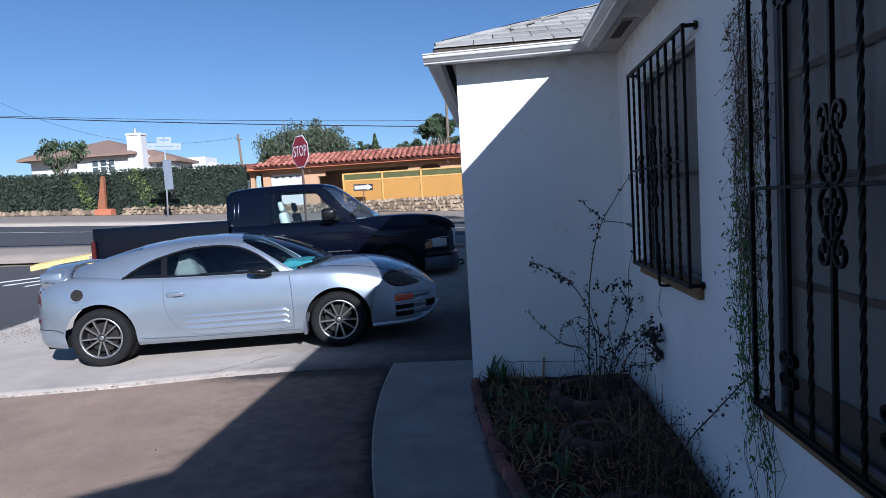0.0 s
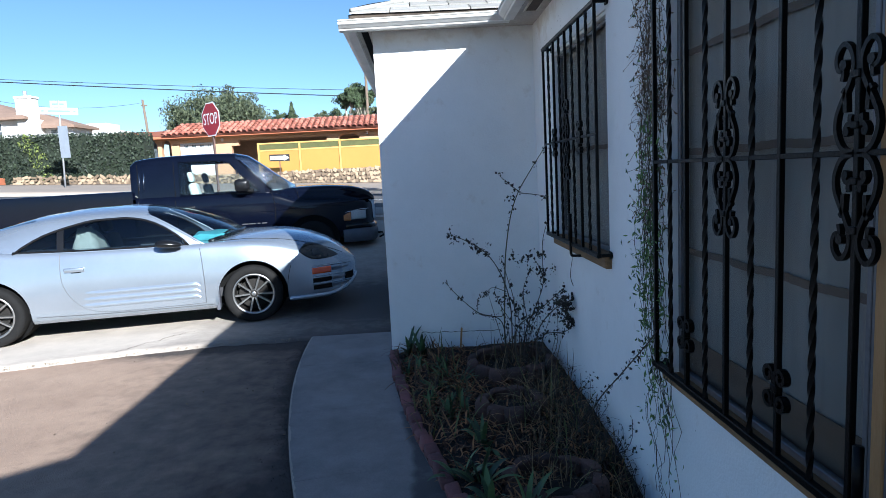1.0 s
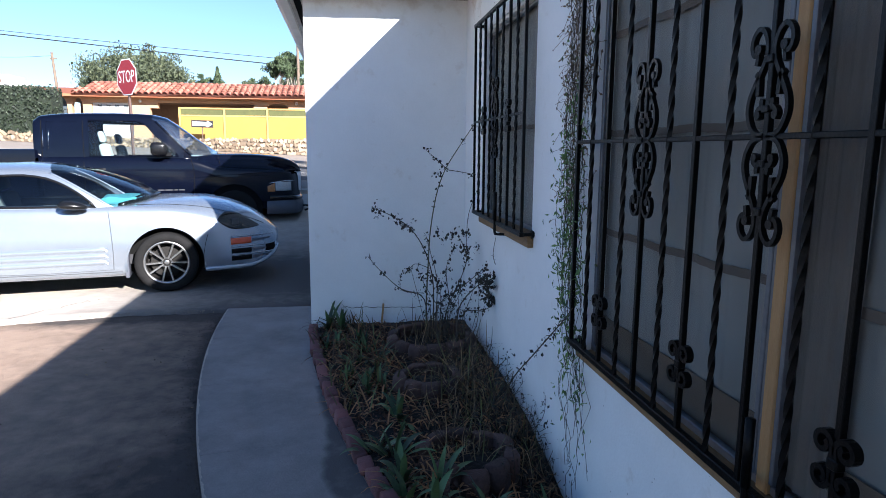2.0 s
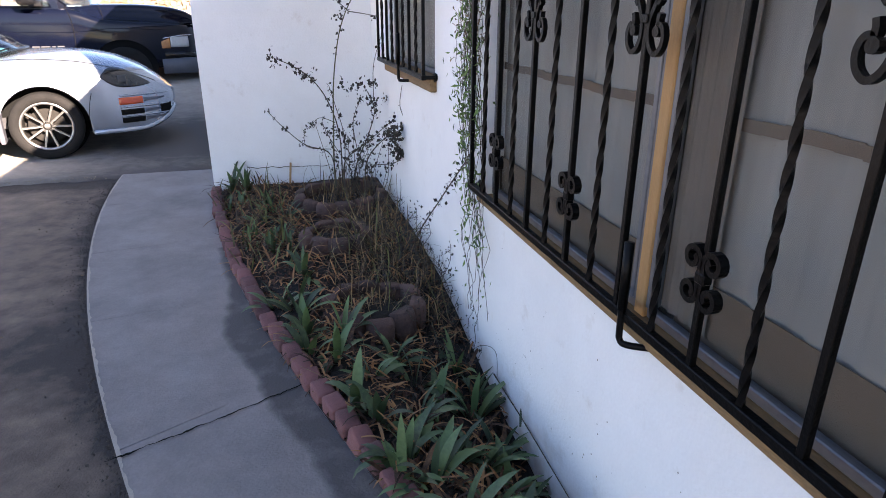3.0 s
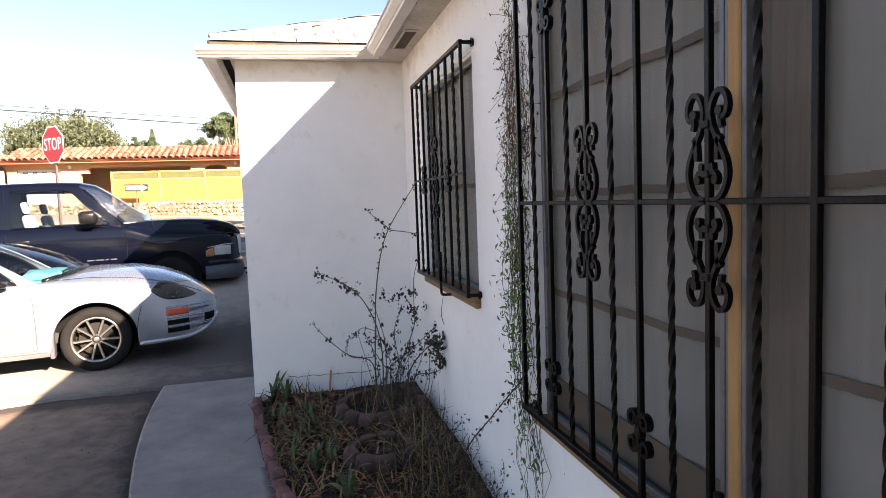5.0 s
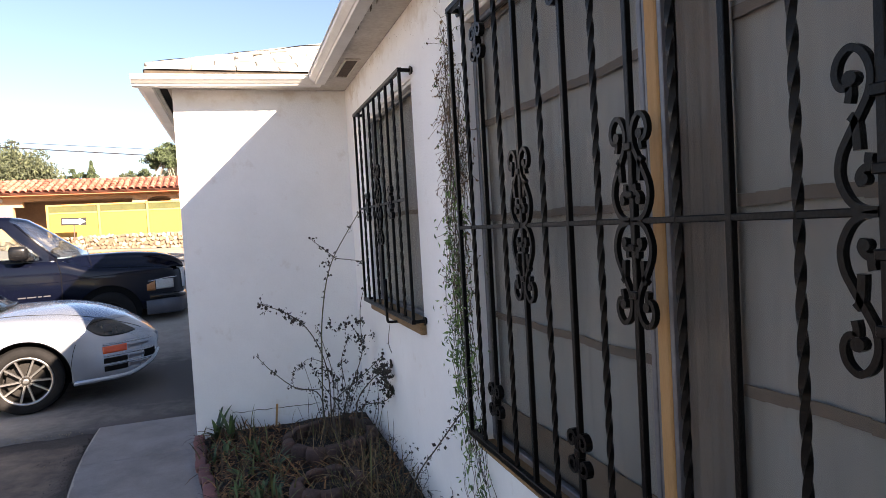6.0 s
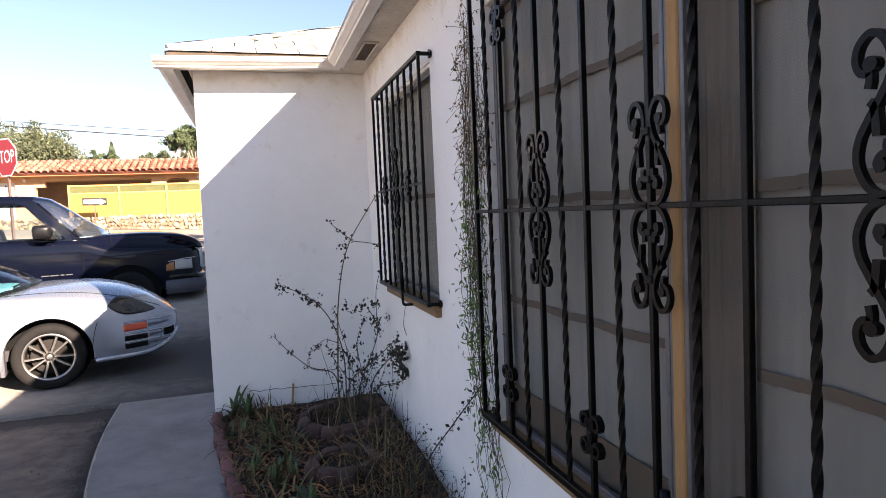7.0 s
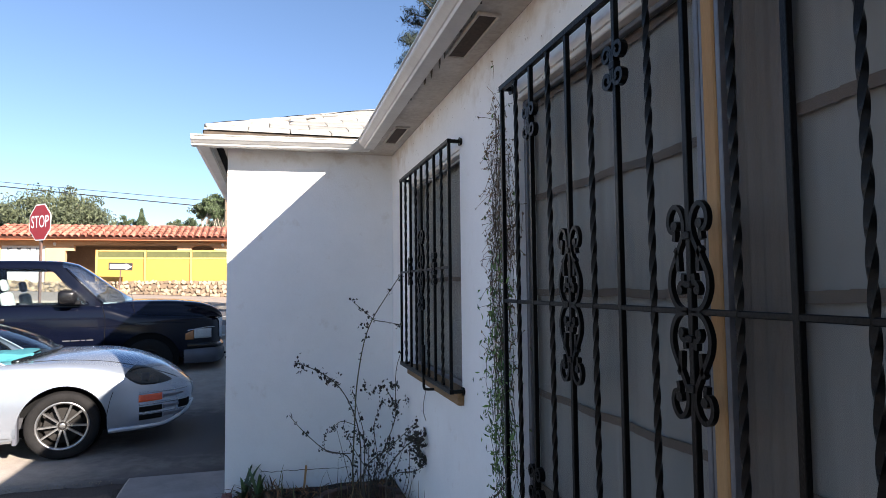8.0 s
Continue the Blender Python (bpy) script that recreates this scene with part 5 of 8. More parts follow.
# -- dark blue pickup --
def pickup(m):
    t = thing("pickup_truck", m, "dark navy extended-cab pickup truck with long bed parked beside the coupe", "truck")
    RH, XF, XR = 0.37, 1.98, -1.80
    W = curve((-3.08, 0.93), (-2.9, 0.96), (-1.8, 0.985), (-0.8, 0.97), (1.4, 0.965), (2.13, 0.985), (2.6, 0.97), (2.78, 0.945), (2.90, 0.89), (2.98, 0.80), (3.05, 0.68), (3.12, 0.56))
    ZL = curve((-3.08, 0.46), (-2.5, 0.42), (1.5, 0.40), (2.7, 0.42), (3.12, 0.46))
    ZS = curve((-3.08, 1.40), (-0.84, 1.40), (-0.80, 1.285), (-0.6, 1.285), (1.3, 1.265), (1.8, 1.12), (2.6, 1.07), (3.12, 1.02))
    ZT = curve((-0.8, 1.30), (1.5, 1.32), (1.72, 1.355), (2.2, 1.36), (2.7, 1.325), (2.95, 1.26), (3.10, 1.16), (3.12, 1.12))

    def lower(x):
        w, zl, zs, zt = W(x), ZL(x), ZS(x), ZT(x)
        za = max(arch(x, XF, RH, 0.47), arch(x, XR, RH, 0.47))
        h = zs - zl
        if x < -0.80:
            p = [(w - 0.03, zl), (w - 0.006, zl + 0.1 * h), (w, zl + 0.4 * h), (w - 0.006, zl + 0.8 * h), (w - 0.012, zs - 0.03), (w - 0.02, zs), (w - 0.05, zs + 0.006), (w - 0.085, zs)]
        else:
            k = smoothstep(1.2, 1.8, x)
            hw = 0.72 - 0.04 * smoothstep(2.4, 3.0, x)
            p = [(w - 0.03, zl), (w - 0.006, zl + 0.15 * h), (w, zl + 0.5 * h), (w - 0.012, zl + 0.85 * h), (w - 0.05, zs - 0.01), (w - 0.10 - 0.03 * k, zs + 0.006), (hw + 0.06, zs + 0.012 + (zt - zs) * 0.10), (hw, zs + (zt - zs) * 0.55), (hw - 0.07, zs + (zt - zs) * 0.88), (0.35, zt - 0.006), (0.0, zt)]
        return clip_low(resample(p, 60), za)
    ends = [h + 0.47 * math.cos(a) for h in (XF, XR) for a in steps(0.0, math.pi, 24)]
    bed = Shell(lower, -3.08, -0.86, 40, [e for e in ends if e < -0.86])
    front = Shell(lower, -0.82, 3.12, 84, [e for e in ends if e > 0])
    for s in (-1, 1):
        part("bed_side", bed.sheet(lambda *a: True, (s,)), NAVY, t, "dark navy bed side", True)
    part("tailgate", new_box(-3.10, -3.05, -0.86, 0.86, 0.62, 1.395, 0.012, seg=2), NAVY, t, "navy tailgate")
    part("bed_floor", new_box(-3.05, -0.90, -0.90, 0.90, 0.84, 0.88), PLASTIC, t, "black bed liner floor")
    part("bed_headboard", new_box(-0.93, -0.88, -0.90, 0.90, 0.80, 1.40, 0.01), NAVY, t)
    for s in (-1, 1):
        a, b = sorted((s * 0.90, s * 0.86))
        part("bed_liner", new_box(-3.04, -0.92, a, b, 0.86, 1.395), PLASTIC, t)
        a, b = sorted((s * 0.935, s * 0.985))
        part("tail_light", new_box(-3.105, -3.035, a, b, 0.88, 1.20, 0.01), RED, t, "tall red tail light")
    for k, x in enumerate((-2.2, -1.95)):
        part("bed_hook", new_box(x, x + 0.12, 0.845, 0.858, 1.22, 1.32, 0.004), BADGE, t, "pale sticker inside the bed")
    part("body", front.sheet(lambda x, y, z, s: not (-0.78 < x < 1.45 and s > 0.60)), NAVY, t, "glossy dark navy cab and fenders", True)
    # cab
    ZR = curve((-0.89, 1.86), (-0.80, 1.93), (-0.4, 1.975), (0.3, 1.995), (0.72, 1.985), (0.97, 1.94), (1.06, 1.885), (1.22, 1.77), (1.45, 1.59), (1.68, 1.425), (1.76, 1.37), (1.80, 1.335))

    def upper(x):
        wb = curve((-0.83, 0.875), (0.9, 0.875), (1.2, 0.865), (1.36, 0.835), (1.5, 0.70), (1.65, 0.48), (1.80, 0.10))(x)
        zb = min(ZS(x), 1.275)
        if x > 1.25:
            zb = zb + (1.315 - zb) * smoothstep(1.25, 1.70, x)
        zr = max(ZR(x), zb + 0.003)
        p = [(1.0, 0.0), (0.985, 0.25), (0.955, 0.55), (0.905, 0.84), (0.86, 0.94), (0.74, 0.982), (0.4, 1.0), (0.0, 1.01)]
        return resample([(a * wb, zb + (zr - zb) * h) for a, h in p], 60)
    ZDOOR = curve((-0.7, 1.86), (0.50, 1.86), (0.65, 1.82), (0.80, 1.65), (1.01, 1.44), (1.16, 1.28), (1.20, 1.24))
    ZFRONT = curve((0.70, 1.93), (0.79, 1.88), (0.95, 1.72), (1.05, 1.61), (1.14, 1.51), (1.32, 1.325), (1.45, 1.25))
    cab = Shell(upper, -0.89, 1.79, 204)

    def zone(x, y, z, s):
        if -0.14 < x < 1.14 and 1.30 < z < ZDOOR(x) and s < 0.5:
            return "side"
        if -0.72 < x < -0.30 and 1.33 < z < 1.83 and s < 0.5:
            return "quarter"
        if 0.95 - 0.15 * (y / 0.7) ** 2 < x and z > ZFRONT(x) and s > 0.05:
            return "front"
        return "body"
    part("cab", cab.sheet(lambda *a: zone(*a) == "body"), NAVY, t, "navy cab roof and pillars", True)
    part("windshield", cab.sheet(lambda *a: zone(*a) == "front"), TRUCKFRONT, t, "clear windshield", True)
    back = bmesh.new()
    pts = upper(-0.89)
    ring = [(y, z) for y, z in pts] + [(-y, z) for y, z in reversed(pts[:-1])]
    back.faces.new([back.verts.new((-0.89, y, z)) for y, z in ring])
    part("cab_back", back, NAVY, t)
    for s in (-1, 1):
        part("side_window", cab.sheet(lambda *a: zone(*a) == "side", (s,)), TRUCKGLASS, t, "clear door glass", True)
        part("quarter_window", cab.sheet(lambda *a: zone(*a) == "quarter", (s,), -0.004), NAVY, t, "dark tinted quarter glass", True)
        for q in (("door_seam", [(-0.22, 1.86), (-0.22, 1.3), (-0.22, 0.9), (-0.22, 0.52)]), ("door_seam", [(1.30, 1.33), (1.36, 1.1), (1.36, 0.8), (1.34, 0.52)]), ("door_seam", [(-0.78, 1.84), (-0.78, 1.3), (-0.78, 0.9), (-0.78, 0.52)])):
            up = [(x, z) for x, z in catmull(q[1], 5)]
            part(q[0], new_tube([(x, s * ((cab if z > 1.28 else front).side(x, z) + 0.001), z) for x, z in up], 0.005, 5), DARK, t)
        part("crease", line_on(front, [(-0.8, 0.97), (0.5, 0.965), (1.35, 0.955), (1.9, 1.0), (2.6, 0.97)], 0.006, s, -0.002), NAVY, t, smooth=True)
        bm = new_box(-0.11, 0.08, -0.012, 0.012, -0.025, 0.025, 0.008, seg=2)
        bmesh.ops.translate(bm, verts=bm.verts, vec=(0.0, s * (front.side(0.0, 1.09) + 0.008), 1.09))
        part("door_handle", bm, PLASTIC, t, "black door handle", True)
        part("pillar_edge", new_tube([(x, s * (cab.side(x, ZDOOR(x)) + 0.001), ZDOOR(x)) for x in steps(-0.14, 1.135, 30)], 0.014, 6), NAVY, t, smooth=True)
        part("pillar_edge", new_tube([(x, s * (cab.side(x, ZFRONT(x)) + 0.001), ZFRONT(x)) for x in steps(0.82, 1.33, 16)], 0.014, 6), NAVY, t, smooth=True)
        part("belt_edge", new_tube([(x, s * (cab.side(x, 1.30) + 0.001), 1.30) for x in steps(-0.15, 1.14, 14)], 0.014, 6), NAVY, t, smooth=True)
        a, b = sorted((s * 0.95, s * 1.18))
        part("mirror", new_box(0.74, 0.985, a, b, 1.315, 1.525, 0.065, seg=4), PLASTIC, t, "black door mirror", True)
        a, b = sorted((s * 0.87, s * 1.02))
        part("mirror_arm", new_box(0.88, 1.04, a, b, 1.30, 1.37, 0.012), PLASTIC, t)
        a, b = sorted((s * 0.58, s * 0.82))
        hl = part("headlight", new_box(2.80, 2.93, a, b, 0.735, 0.885, 0.02, seg=2), TRUCKLENS, t, "clear headlight", True)
        part("lens", front.side_patch(2.655, 2.93, 0.715, 0.87, s, 0.006), TRUCKLENS, hl, "clear side lens", True)
        part("marker_light", front.side_patch(2.52, 2.645, lambda x: 0.70, lambda x: 0.80 + 0.4 * (x - 2.52), s, 0.006), TRUCKAMBER, t, "amber corner light", True)
        part("light_trim", new_tube([(x, s * (front.side(x, 0.88) + 0.004), 0.85 + 0.15 * min(0.27, x - 2.55)) for x in steps(2.55, 3.0, 12)], 0.008, 6), CHROME, t, "thin chrome trim", True)
        part("wheel_well", new_tube([(XF, s * 0.52, RH + 0.06), (XF, s * 0.945, RH + 0.06)], 0.455, 28), DARK, t)
        part("wheel_well", new_tube([(XR, s * 0.52, RH + 0.06), (XR, s * 0.945, RH + 0.06)], 0.455, 28), DARK, t)
        part("antenna" if s < 0 else "fender_seam", new_tube([(1.78, s * 0.78, 1.14), (1.70, s * 0.775, 1.62 if s < 0 else 1.16)], 0.0035, 5), PLASTIC, t)
    gr = bmesh.new()
    box(gr, 2.98, 3.145, -0.60, 0.60, 0.68, 1.10, 0.03, seg=2)
    grille = part("grille", gr, CHROME, t, "chrome front grille surround", True)
    for sy in (-0.27, 0.27):
        for sz in (0.82, 0.98):
            part("grille_insert", new_box(3.13, 3.152, sy - 0.235, sy + 0.235, sz - 0.062, sz + 0.062, 0.004), DARK, grille, "black grille insert")
    part("front_panel", new_box(2.86, 3.09, -0.56, 0.56, 0.50, 1.06, 0.02), NAVY, t)
    bp = bmesh.new()
    rows = []
    for y in steps(-0.98, 0.98, 24):
        e = abs(y / 0.98)
        x = 3.22 - 0.22 * e ** 3
        rows.append([bp.verts.new((x + dx, y, z)) for dx, z in ((-0.50, 0.32), (-0.03, 0.32), (0.0, 0.36), (0.0, 0.50), (-0.04, 0.56), (-0.50, 0.54))])
    for a, b in zip(rows, rows[1:]):
        for k in range(6):
            bp.faces.new((a[k], a[(k + 1) % 6], b[(k + 1) % 6], b[k]))
    bp.faces.new(rows[0])
    bp.faces.new(rows[-1][::-1])
    bmesh.ops.recalc_face_normals(bp, faces=bp.faces)
    for sy in (-0.55, 0.55):
        part("tow_hook", new_tube([(3.12, sy, 0.42), (3.26, sy, 0.42), (3.28, sy, 0.36), (3.20, sy, 0.33)], 0.018, 8), PLASTIC, t, "black tow hook", True)
    bc = bmesh.new()
    rows = []
    for y in steps(-0.975, 0.975, 24):
        x = 3.19 - 0.22 * abs(y / 0.98) ** 3
        rows.append([bc.verts.new((x + dx, y, z)) for dx, z in ((-0.42, 0.555), (0.01, 0.558), (0.02, 0.575), (0.0, 0.615), (-0.10, 0.64), (-0.42, 0.65))])
    for a, b in zip(rows, rows[1:]):
        for k in range(6):
            bc.faces.new((a[k], a[(k + 1) % 6], b[(k + 1) % 6], b[k]))
    bc.faces.new(rows[0])
    bc.faces.new(rows[-1][::-1])
    bmesh.ops.recalc_face_normals(bc, faces=bc.faces)
    part("bumper_cap", bc, PLASTIC, t, "black plastic bumper top pad", True)
    part("front_bumper", bp, BUMPER, t, "grey front bumper", True)
    part("rear_bumper", new_box(-3.22, -3.06, -0.93, 0.93, 0.48, 0.66, 0.02, seg=2), BUMPER, t)
    # plain badge bars on the door
    for k, (x, wd) in enumerate(((0.80, 0.10), (0.915, 0.115), (1.05, 0.05), (1.12, 0.09))):
        part("badge", new_box(x, x + wd, -front.side(x, 0.80) - 0.005, -front.side(x, 0.80) + 0.004, 0.750, 0.770, 0.002), BADGE, t, "small silver badge bar")
    part("underbody", new_box(-2.9, 2.8, -0.75, 0.75, 0.40, 0.62), DARK, t)
    part("cabin_floor", new_box(-0.78, 1.45, -0.85, 0.85, 0.60, 0.70), SEATDARK, t)
    part("dashboard", new_box(1.15, 1.45, -0.78, 0.78, 0.95, 1.27, 0.05, seg=3), SEATGREY, t, smooth=True)
    seat(t, 0.36, -0.42, 0.96, SEAT, 0.60)
    seat(t, 0.50, 0.42, 0.94, SEATDARK, 0.60)
    # pale sheet added so that the dashboard reads as lit by the sky
    cl = bmesh.new()
    box(cl, 1.12, 1.52, -0.60, 0.10, 1.28, 1.31, 0.01)
    bmesh.ops.subdivide_edges(cl, edges=cl.edges, cuts=3, use_grid_fill=True)
    for v in cl.verts:
        v.co.z += 0.025 * noise.noise(v.co * 8)
    part("dash_cloth", cl, SEAT, t, "pale sheet standing in for the sky-lit dashboard top", True)
    # two chrome strips added in place of bright reflections on the pillar
    for s in (0.0, 0.07):
        part("window_glint", new_tube([(-0.765 + s, -cab.side(-0.765 + s, 1.42) - 0.002, 1.42), (-0.755 + s, -cab.side(-0.755 + s, 1.70) - 0.002, 1.70)], 0.006, 6), CHROME, t, "bright strip standing in for a reflection on the pillar", True)
    seat(t, -0.42, 0.0, 0.85, SEATDARK, 0.5, "rear_seat")
    ring = bmesh.new()
    ring_tube(ring, [(1.02 + 0.08 * math.sin(a), 0.42 + 0.19 * math.cos(a), 1.27 + 0.17 * math.sin(a)) for a in steps(0, 2 * math.pi, 24)], 0.015, 6)
    part("steering_wheel", ring, PLASTIC, t, smooth=True)
    for y0, y1 in ((-0.6, 0.0), (0.05, 0.65)):
        part("wiper", new_tube([(1.73 - 0.40 * (y / 0.85) ** 2 - 0.12 * (y - y0), y, 1.36 + 0.07 * (y - y0)) for y in steps(y0, y1, 8)], 0.009, 6), PLASTIC, t, smooth=True)
    # truck rims and spokes are dark: the arch's shadow is put into their colour
    for xw in (XF, XR):
        for s in (-1, 1):
            wheel(t, xw, s * 0.85, RH, 0.25, 0.205, 8, -s, RIMDARK, RIMDARK)
    return t


pickup(pose(-3.58, 10.33, 0.07, 0, 0, 12.2))

# ---- far side of the road ----
STONE = material("rubble_stone", (0.37, 0.275, 0.18), (0.16, 0.115, 0.075), 3.0, 0.9, bump=0.5, bump_scale=30, island=0.75)
MORTAR = material("mortar", (0.17, 0.13, 0.095), (0.10, 0.075, 0.055), 6.0, 0.95, bump=0.3)
HEDGE = material("hedge_leaf", (0.034, 0.050, 0.026), (0.010, 0.017, 0.010), 2.5, 0.6, island=0.6)
HEDGE_LIGHT = material("hedge_leaf_light", (0.16, 0.19, 0.04), (0.06, 0.09, 0.025), 3.0, 0.6, island=0.6)
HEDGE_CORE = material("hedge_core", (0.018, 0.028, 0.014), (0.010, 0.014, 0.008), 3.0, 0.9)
LEAF_DUSTY = material("dusty_leaf", (0.105, 0.125, 0.065), (0.030, 0.042, 0.022), 1.0, 0.65, island=0.7)
LEAF_DARK = material("dark_leaf", (0.075, 0.11, 0.045), (0.025, 0.04, 0.018), 1.0, 0.65, island=0.7)
BARK = material("bark", (0.20, 0.15, 0.11), (0.10, 0.075, 0.055), 5.0, 0.95, bump=0.6, bump_scale=25)
BARK_PALE = material("pale_bark", (0.45, 0.40, 0.34), (0.26, 0.22, 0.18), 3.0, 0.9, bump=0.3, bump_scale=15)
PEACH = material("peach_stucco", (0.52, 0.31, 0.175), (0.44, 0.26, 0.15), 1.0, 0.9, bump=0.25, bump_scale=50, fine=0.2)
OCHRE = material("ochre_panel", (0.43, 0.215, 0.042), (0.37, 0.185, 0.035), 0.8, 0.75, bump=0.1, fine=0.2)
PALE_OCHRE = material("pale_ochre_wood", (0.56, 0.32, 0.09), (0.46, 0.27, 0.075), 2.0, 0.75)
GREEN_SCREEN = material("olive_screen", (0.10, 0.105, 0.035), (0.06, 0.065, 0.022), 3.0, 0.9)
TILE = material("clay_tile", (0.52, 0.20, 0.135), (0.33, 0.11, 0.07), 2.0, 0.8, bump=0.3, bump_scale=40, obrand=0.7)
TILE_BED = material("clay_bed", (0.20, 0.07, 0.045), (0.12, 0.045, 0.03), 2.0, 0.9)
TERRACOTTA = material("terracotta", (0.50, 0.17, 0.08), (0.38, 0.12, 0.06), 3.0, 0.85)
ORANGE_POST = material("orange_stucco", (0.30, 0.115, 0.050), (0.20, 0.075, 0.035), 3.0, 0.9, bump=0.2)
# sign white turned grey-blue: the blades' shade is in this colour
BLADE_SHADED = material("sign_blade_shaded", (0.40, 0.44, 0.50), (0.33, 0.37, 0.43), 6.0, 0.5)
HOUSE_WHITE = material("house_white", (0.60, 0.59, 0.575), (0.52, 0.51, 0.50), 0.8, 0.85, bump=0.15)
ROOF_BROWN = material("brown_roof", (0.27, 0.18, 0.13), (0.18, 0.12, 0.09), 1.2, 0.9, bump=0.4, bump_scale=12)
WINDOW_DARK = material("far_window", (0.10, 0.12, 0.13), (0.06, 0.07, 0.08), 2.0, 0.12)
GALV = material("galvanised", (0.45, 0.47, 0.50), (0.36, 0.38, 0.40), 8.0, 0.5, metal=0.5)
# post brown, darkened to hold the post's shaded side
POST_BROWN_SHADE = material("post_brown_shade", (0.15, 0.09, 0.07), (0.09, 0.055, 0.045), 10.0, 0.8)
SIGN_RED = material("sign_red", (0.32, 0.014, 0.022), (0.26, 0.012, 0.018), 6.0, 0.45)
SIGN_WHITE = material("sign_white", (0.78, 0.78, 0.78), (0.70, 0.70, 0.70), 6.0, 0.45)
SIGN_BLACK = material("sign_black", (0.02, 0.02, 0.02), (0.015, 0.015, 0.015), 6.0, 0.5)
SIGN_BLUE = material("sign_blue_ink", (0.22, 0.30, 0.48), (0.18, 0.26, 0.42), 6.0, 0.5)
WIRE = material("cable_black", (0.015, 0.015, 0.017), (0.010, 0.010, 0.012), 6.0, 0.6)
rnd = random.Random(7)


def stones(x0, x1, z0, z1, size, name, label, y=28.5):
    """A rubble wall: rough angular blocks, each turned and jittered, set in mortar."""
    bm = bmesh.new()
    rows = max(1, round((z1(x0) - z0(x0)) / (size * 0.78)))
    corners = [(a, b, c) for a in (-1, 1) for b in (-1, 1) for c in (-1, 1)]
    for r in range(rows):
        x = x0 + rnd.random() * size
        while x < x1:
            lo, hi = z0(x), z1(x)
            w = size * rnd.uniform(0.6, 1.7)
            h = (hi - lo) / rows * rnd.uniform(0.85, 1.25)
            zc = lo + (r + 0.5) / rows * (hi - lo) + rnd.uniform(-0.03, 0.03)
            m = Matrix.Translation((x + w / 2, y + rnd.uniform(0.0, 0.05), zc)) @ Euler((0, rnd.uniform(-.9, .9), 0)).to_matrix().to_4x4() @ Matrix.Diagonal((w * 0.48, 0.07, h * 0.46, 1))
            vs = [bm.verts.new(m @ Vector((a * rnd.uniform(0.4, 1.25), b * rnd.uniform(0.4, 1.1), c * rnd.uniform(0.4, 1.25)))) for a, b, c in corners]
            for q in ((0, 1, 3, 2), (4, 6, 7, 5), (0, 4, 5, 1), (2, 3, 7, 6), (0, 2, 6, 4), (1, 5, 7, 3)):
                bm.faces.new([vs[k] for k in q])
            x += w * 0.94
    w = structure(name, new_box(x0, x1, y + 0.03, y + 0.35, z0(x0) - 1.2, min(z1(x0), z1(x1)) - 0.02), MORTAR, label)
    s = part("stones", bm, STONE, w, "irregular tan and brown rubble stones")
    s["kind"] = "stuff"


stones(-9.4, 8.0, lambda x: rise(x, 28.4) + 0.05, lambda x: 1.95, 0.155, "stone_wall_1", "rubble stone retaining wall below the fence")
stones(-18.3, -9.4, lambda x: rise(x, 28.4) + 0.05, lambda x: 2.02 - 0.033 * (x + 9.4), 0.19, "stone_wall_2", "low rubble stone wall below the hedge")
stones(-42.0, -19.6, lambda x: rise(x, 28.4) + 0.05, lambda x: 2.32 - 0.035 * (x + 19.6), 0.19, "stone_wall_3", "low rubble stone wall below the hedge")


def leaf_cloud(bm, pts, size, flat=0.35):
    """Small pointed leaves at points, each a folded quad."""
    for p in pts:
        e = Euler((rnd.uniform(0, 6.28), rnd.uniform(0, 6.28), rnd.uniform(0, 6.28))).to_matrix()
        s = size * rnd.uniform(0.6, 1.3)
        q = [Vector(p) + e @ (Vector(c) * s) for c in ((-0.5, 0, 0), (0, -flat, 0.12), (0.55, 0, 0), (0, flat, 0.12))]
        vs = [bm.verts.new(c) for c in q]
        bm.faces.new((vs[0], vs[1], vs[2]))
        bm.faces.new((vs[0], vs[2], vs[3]))


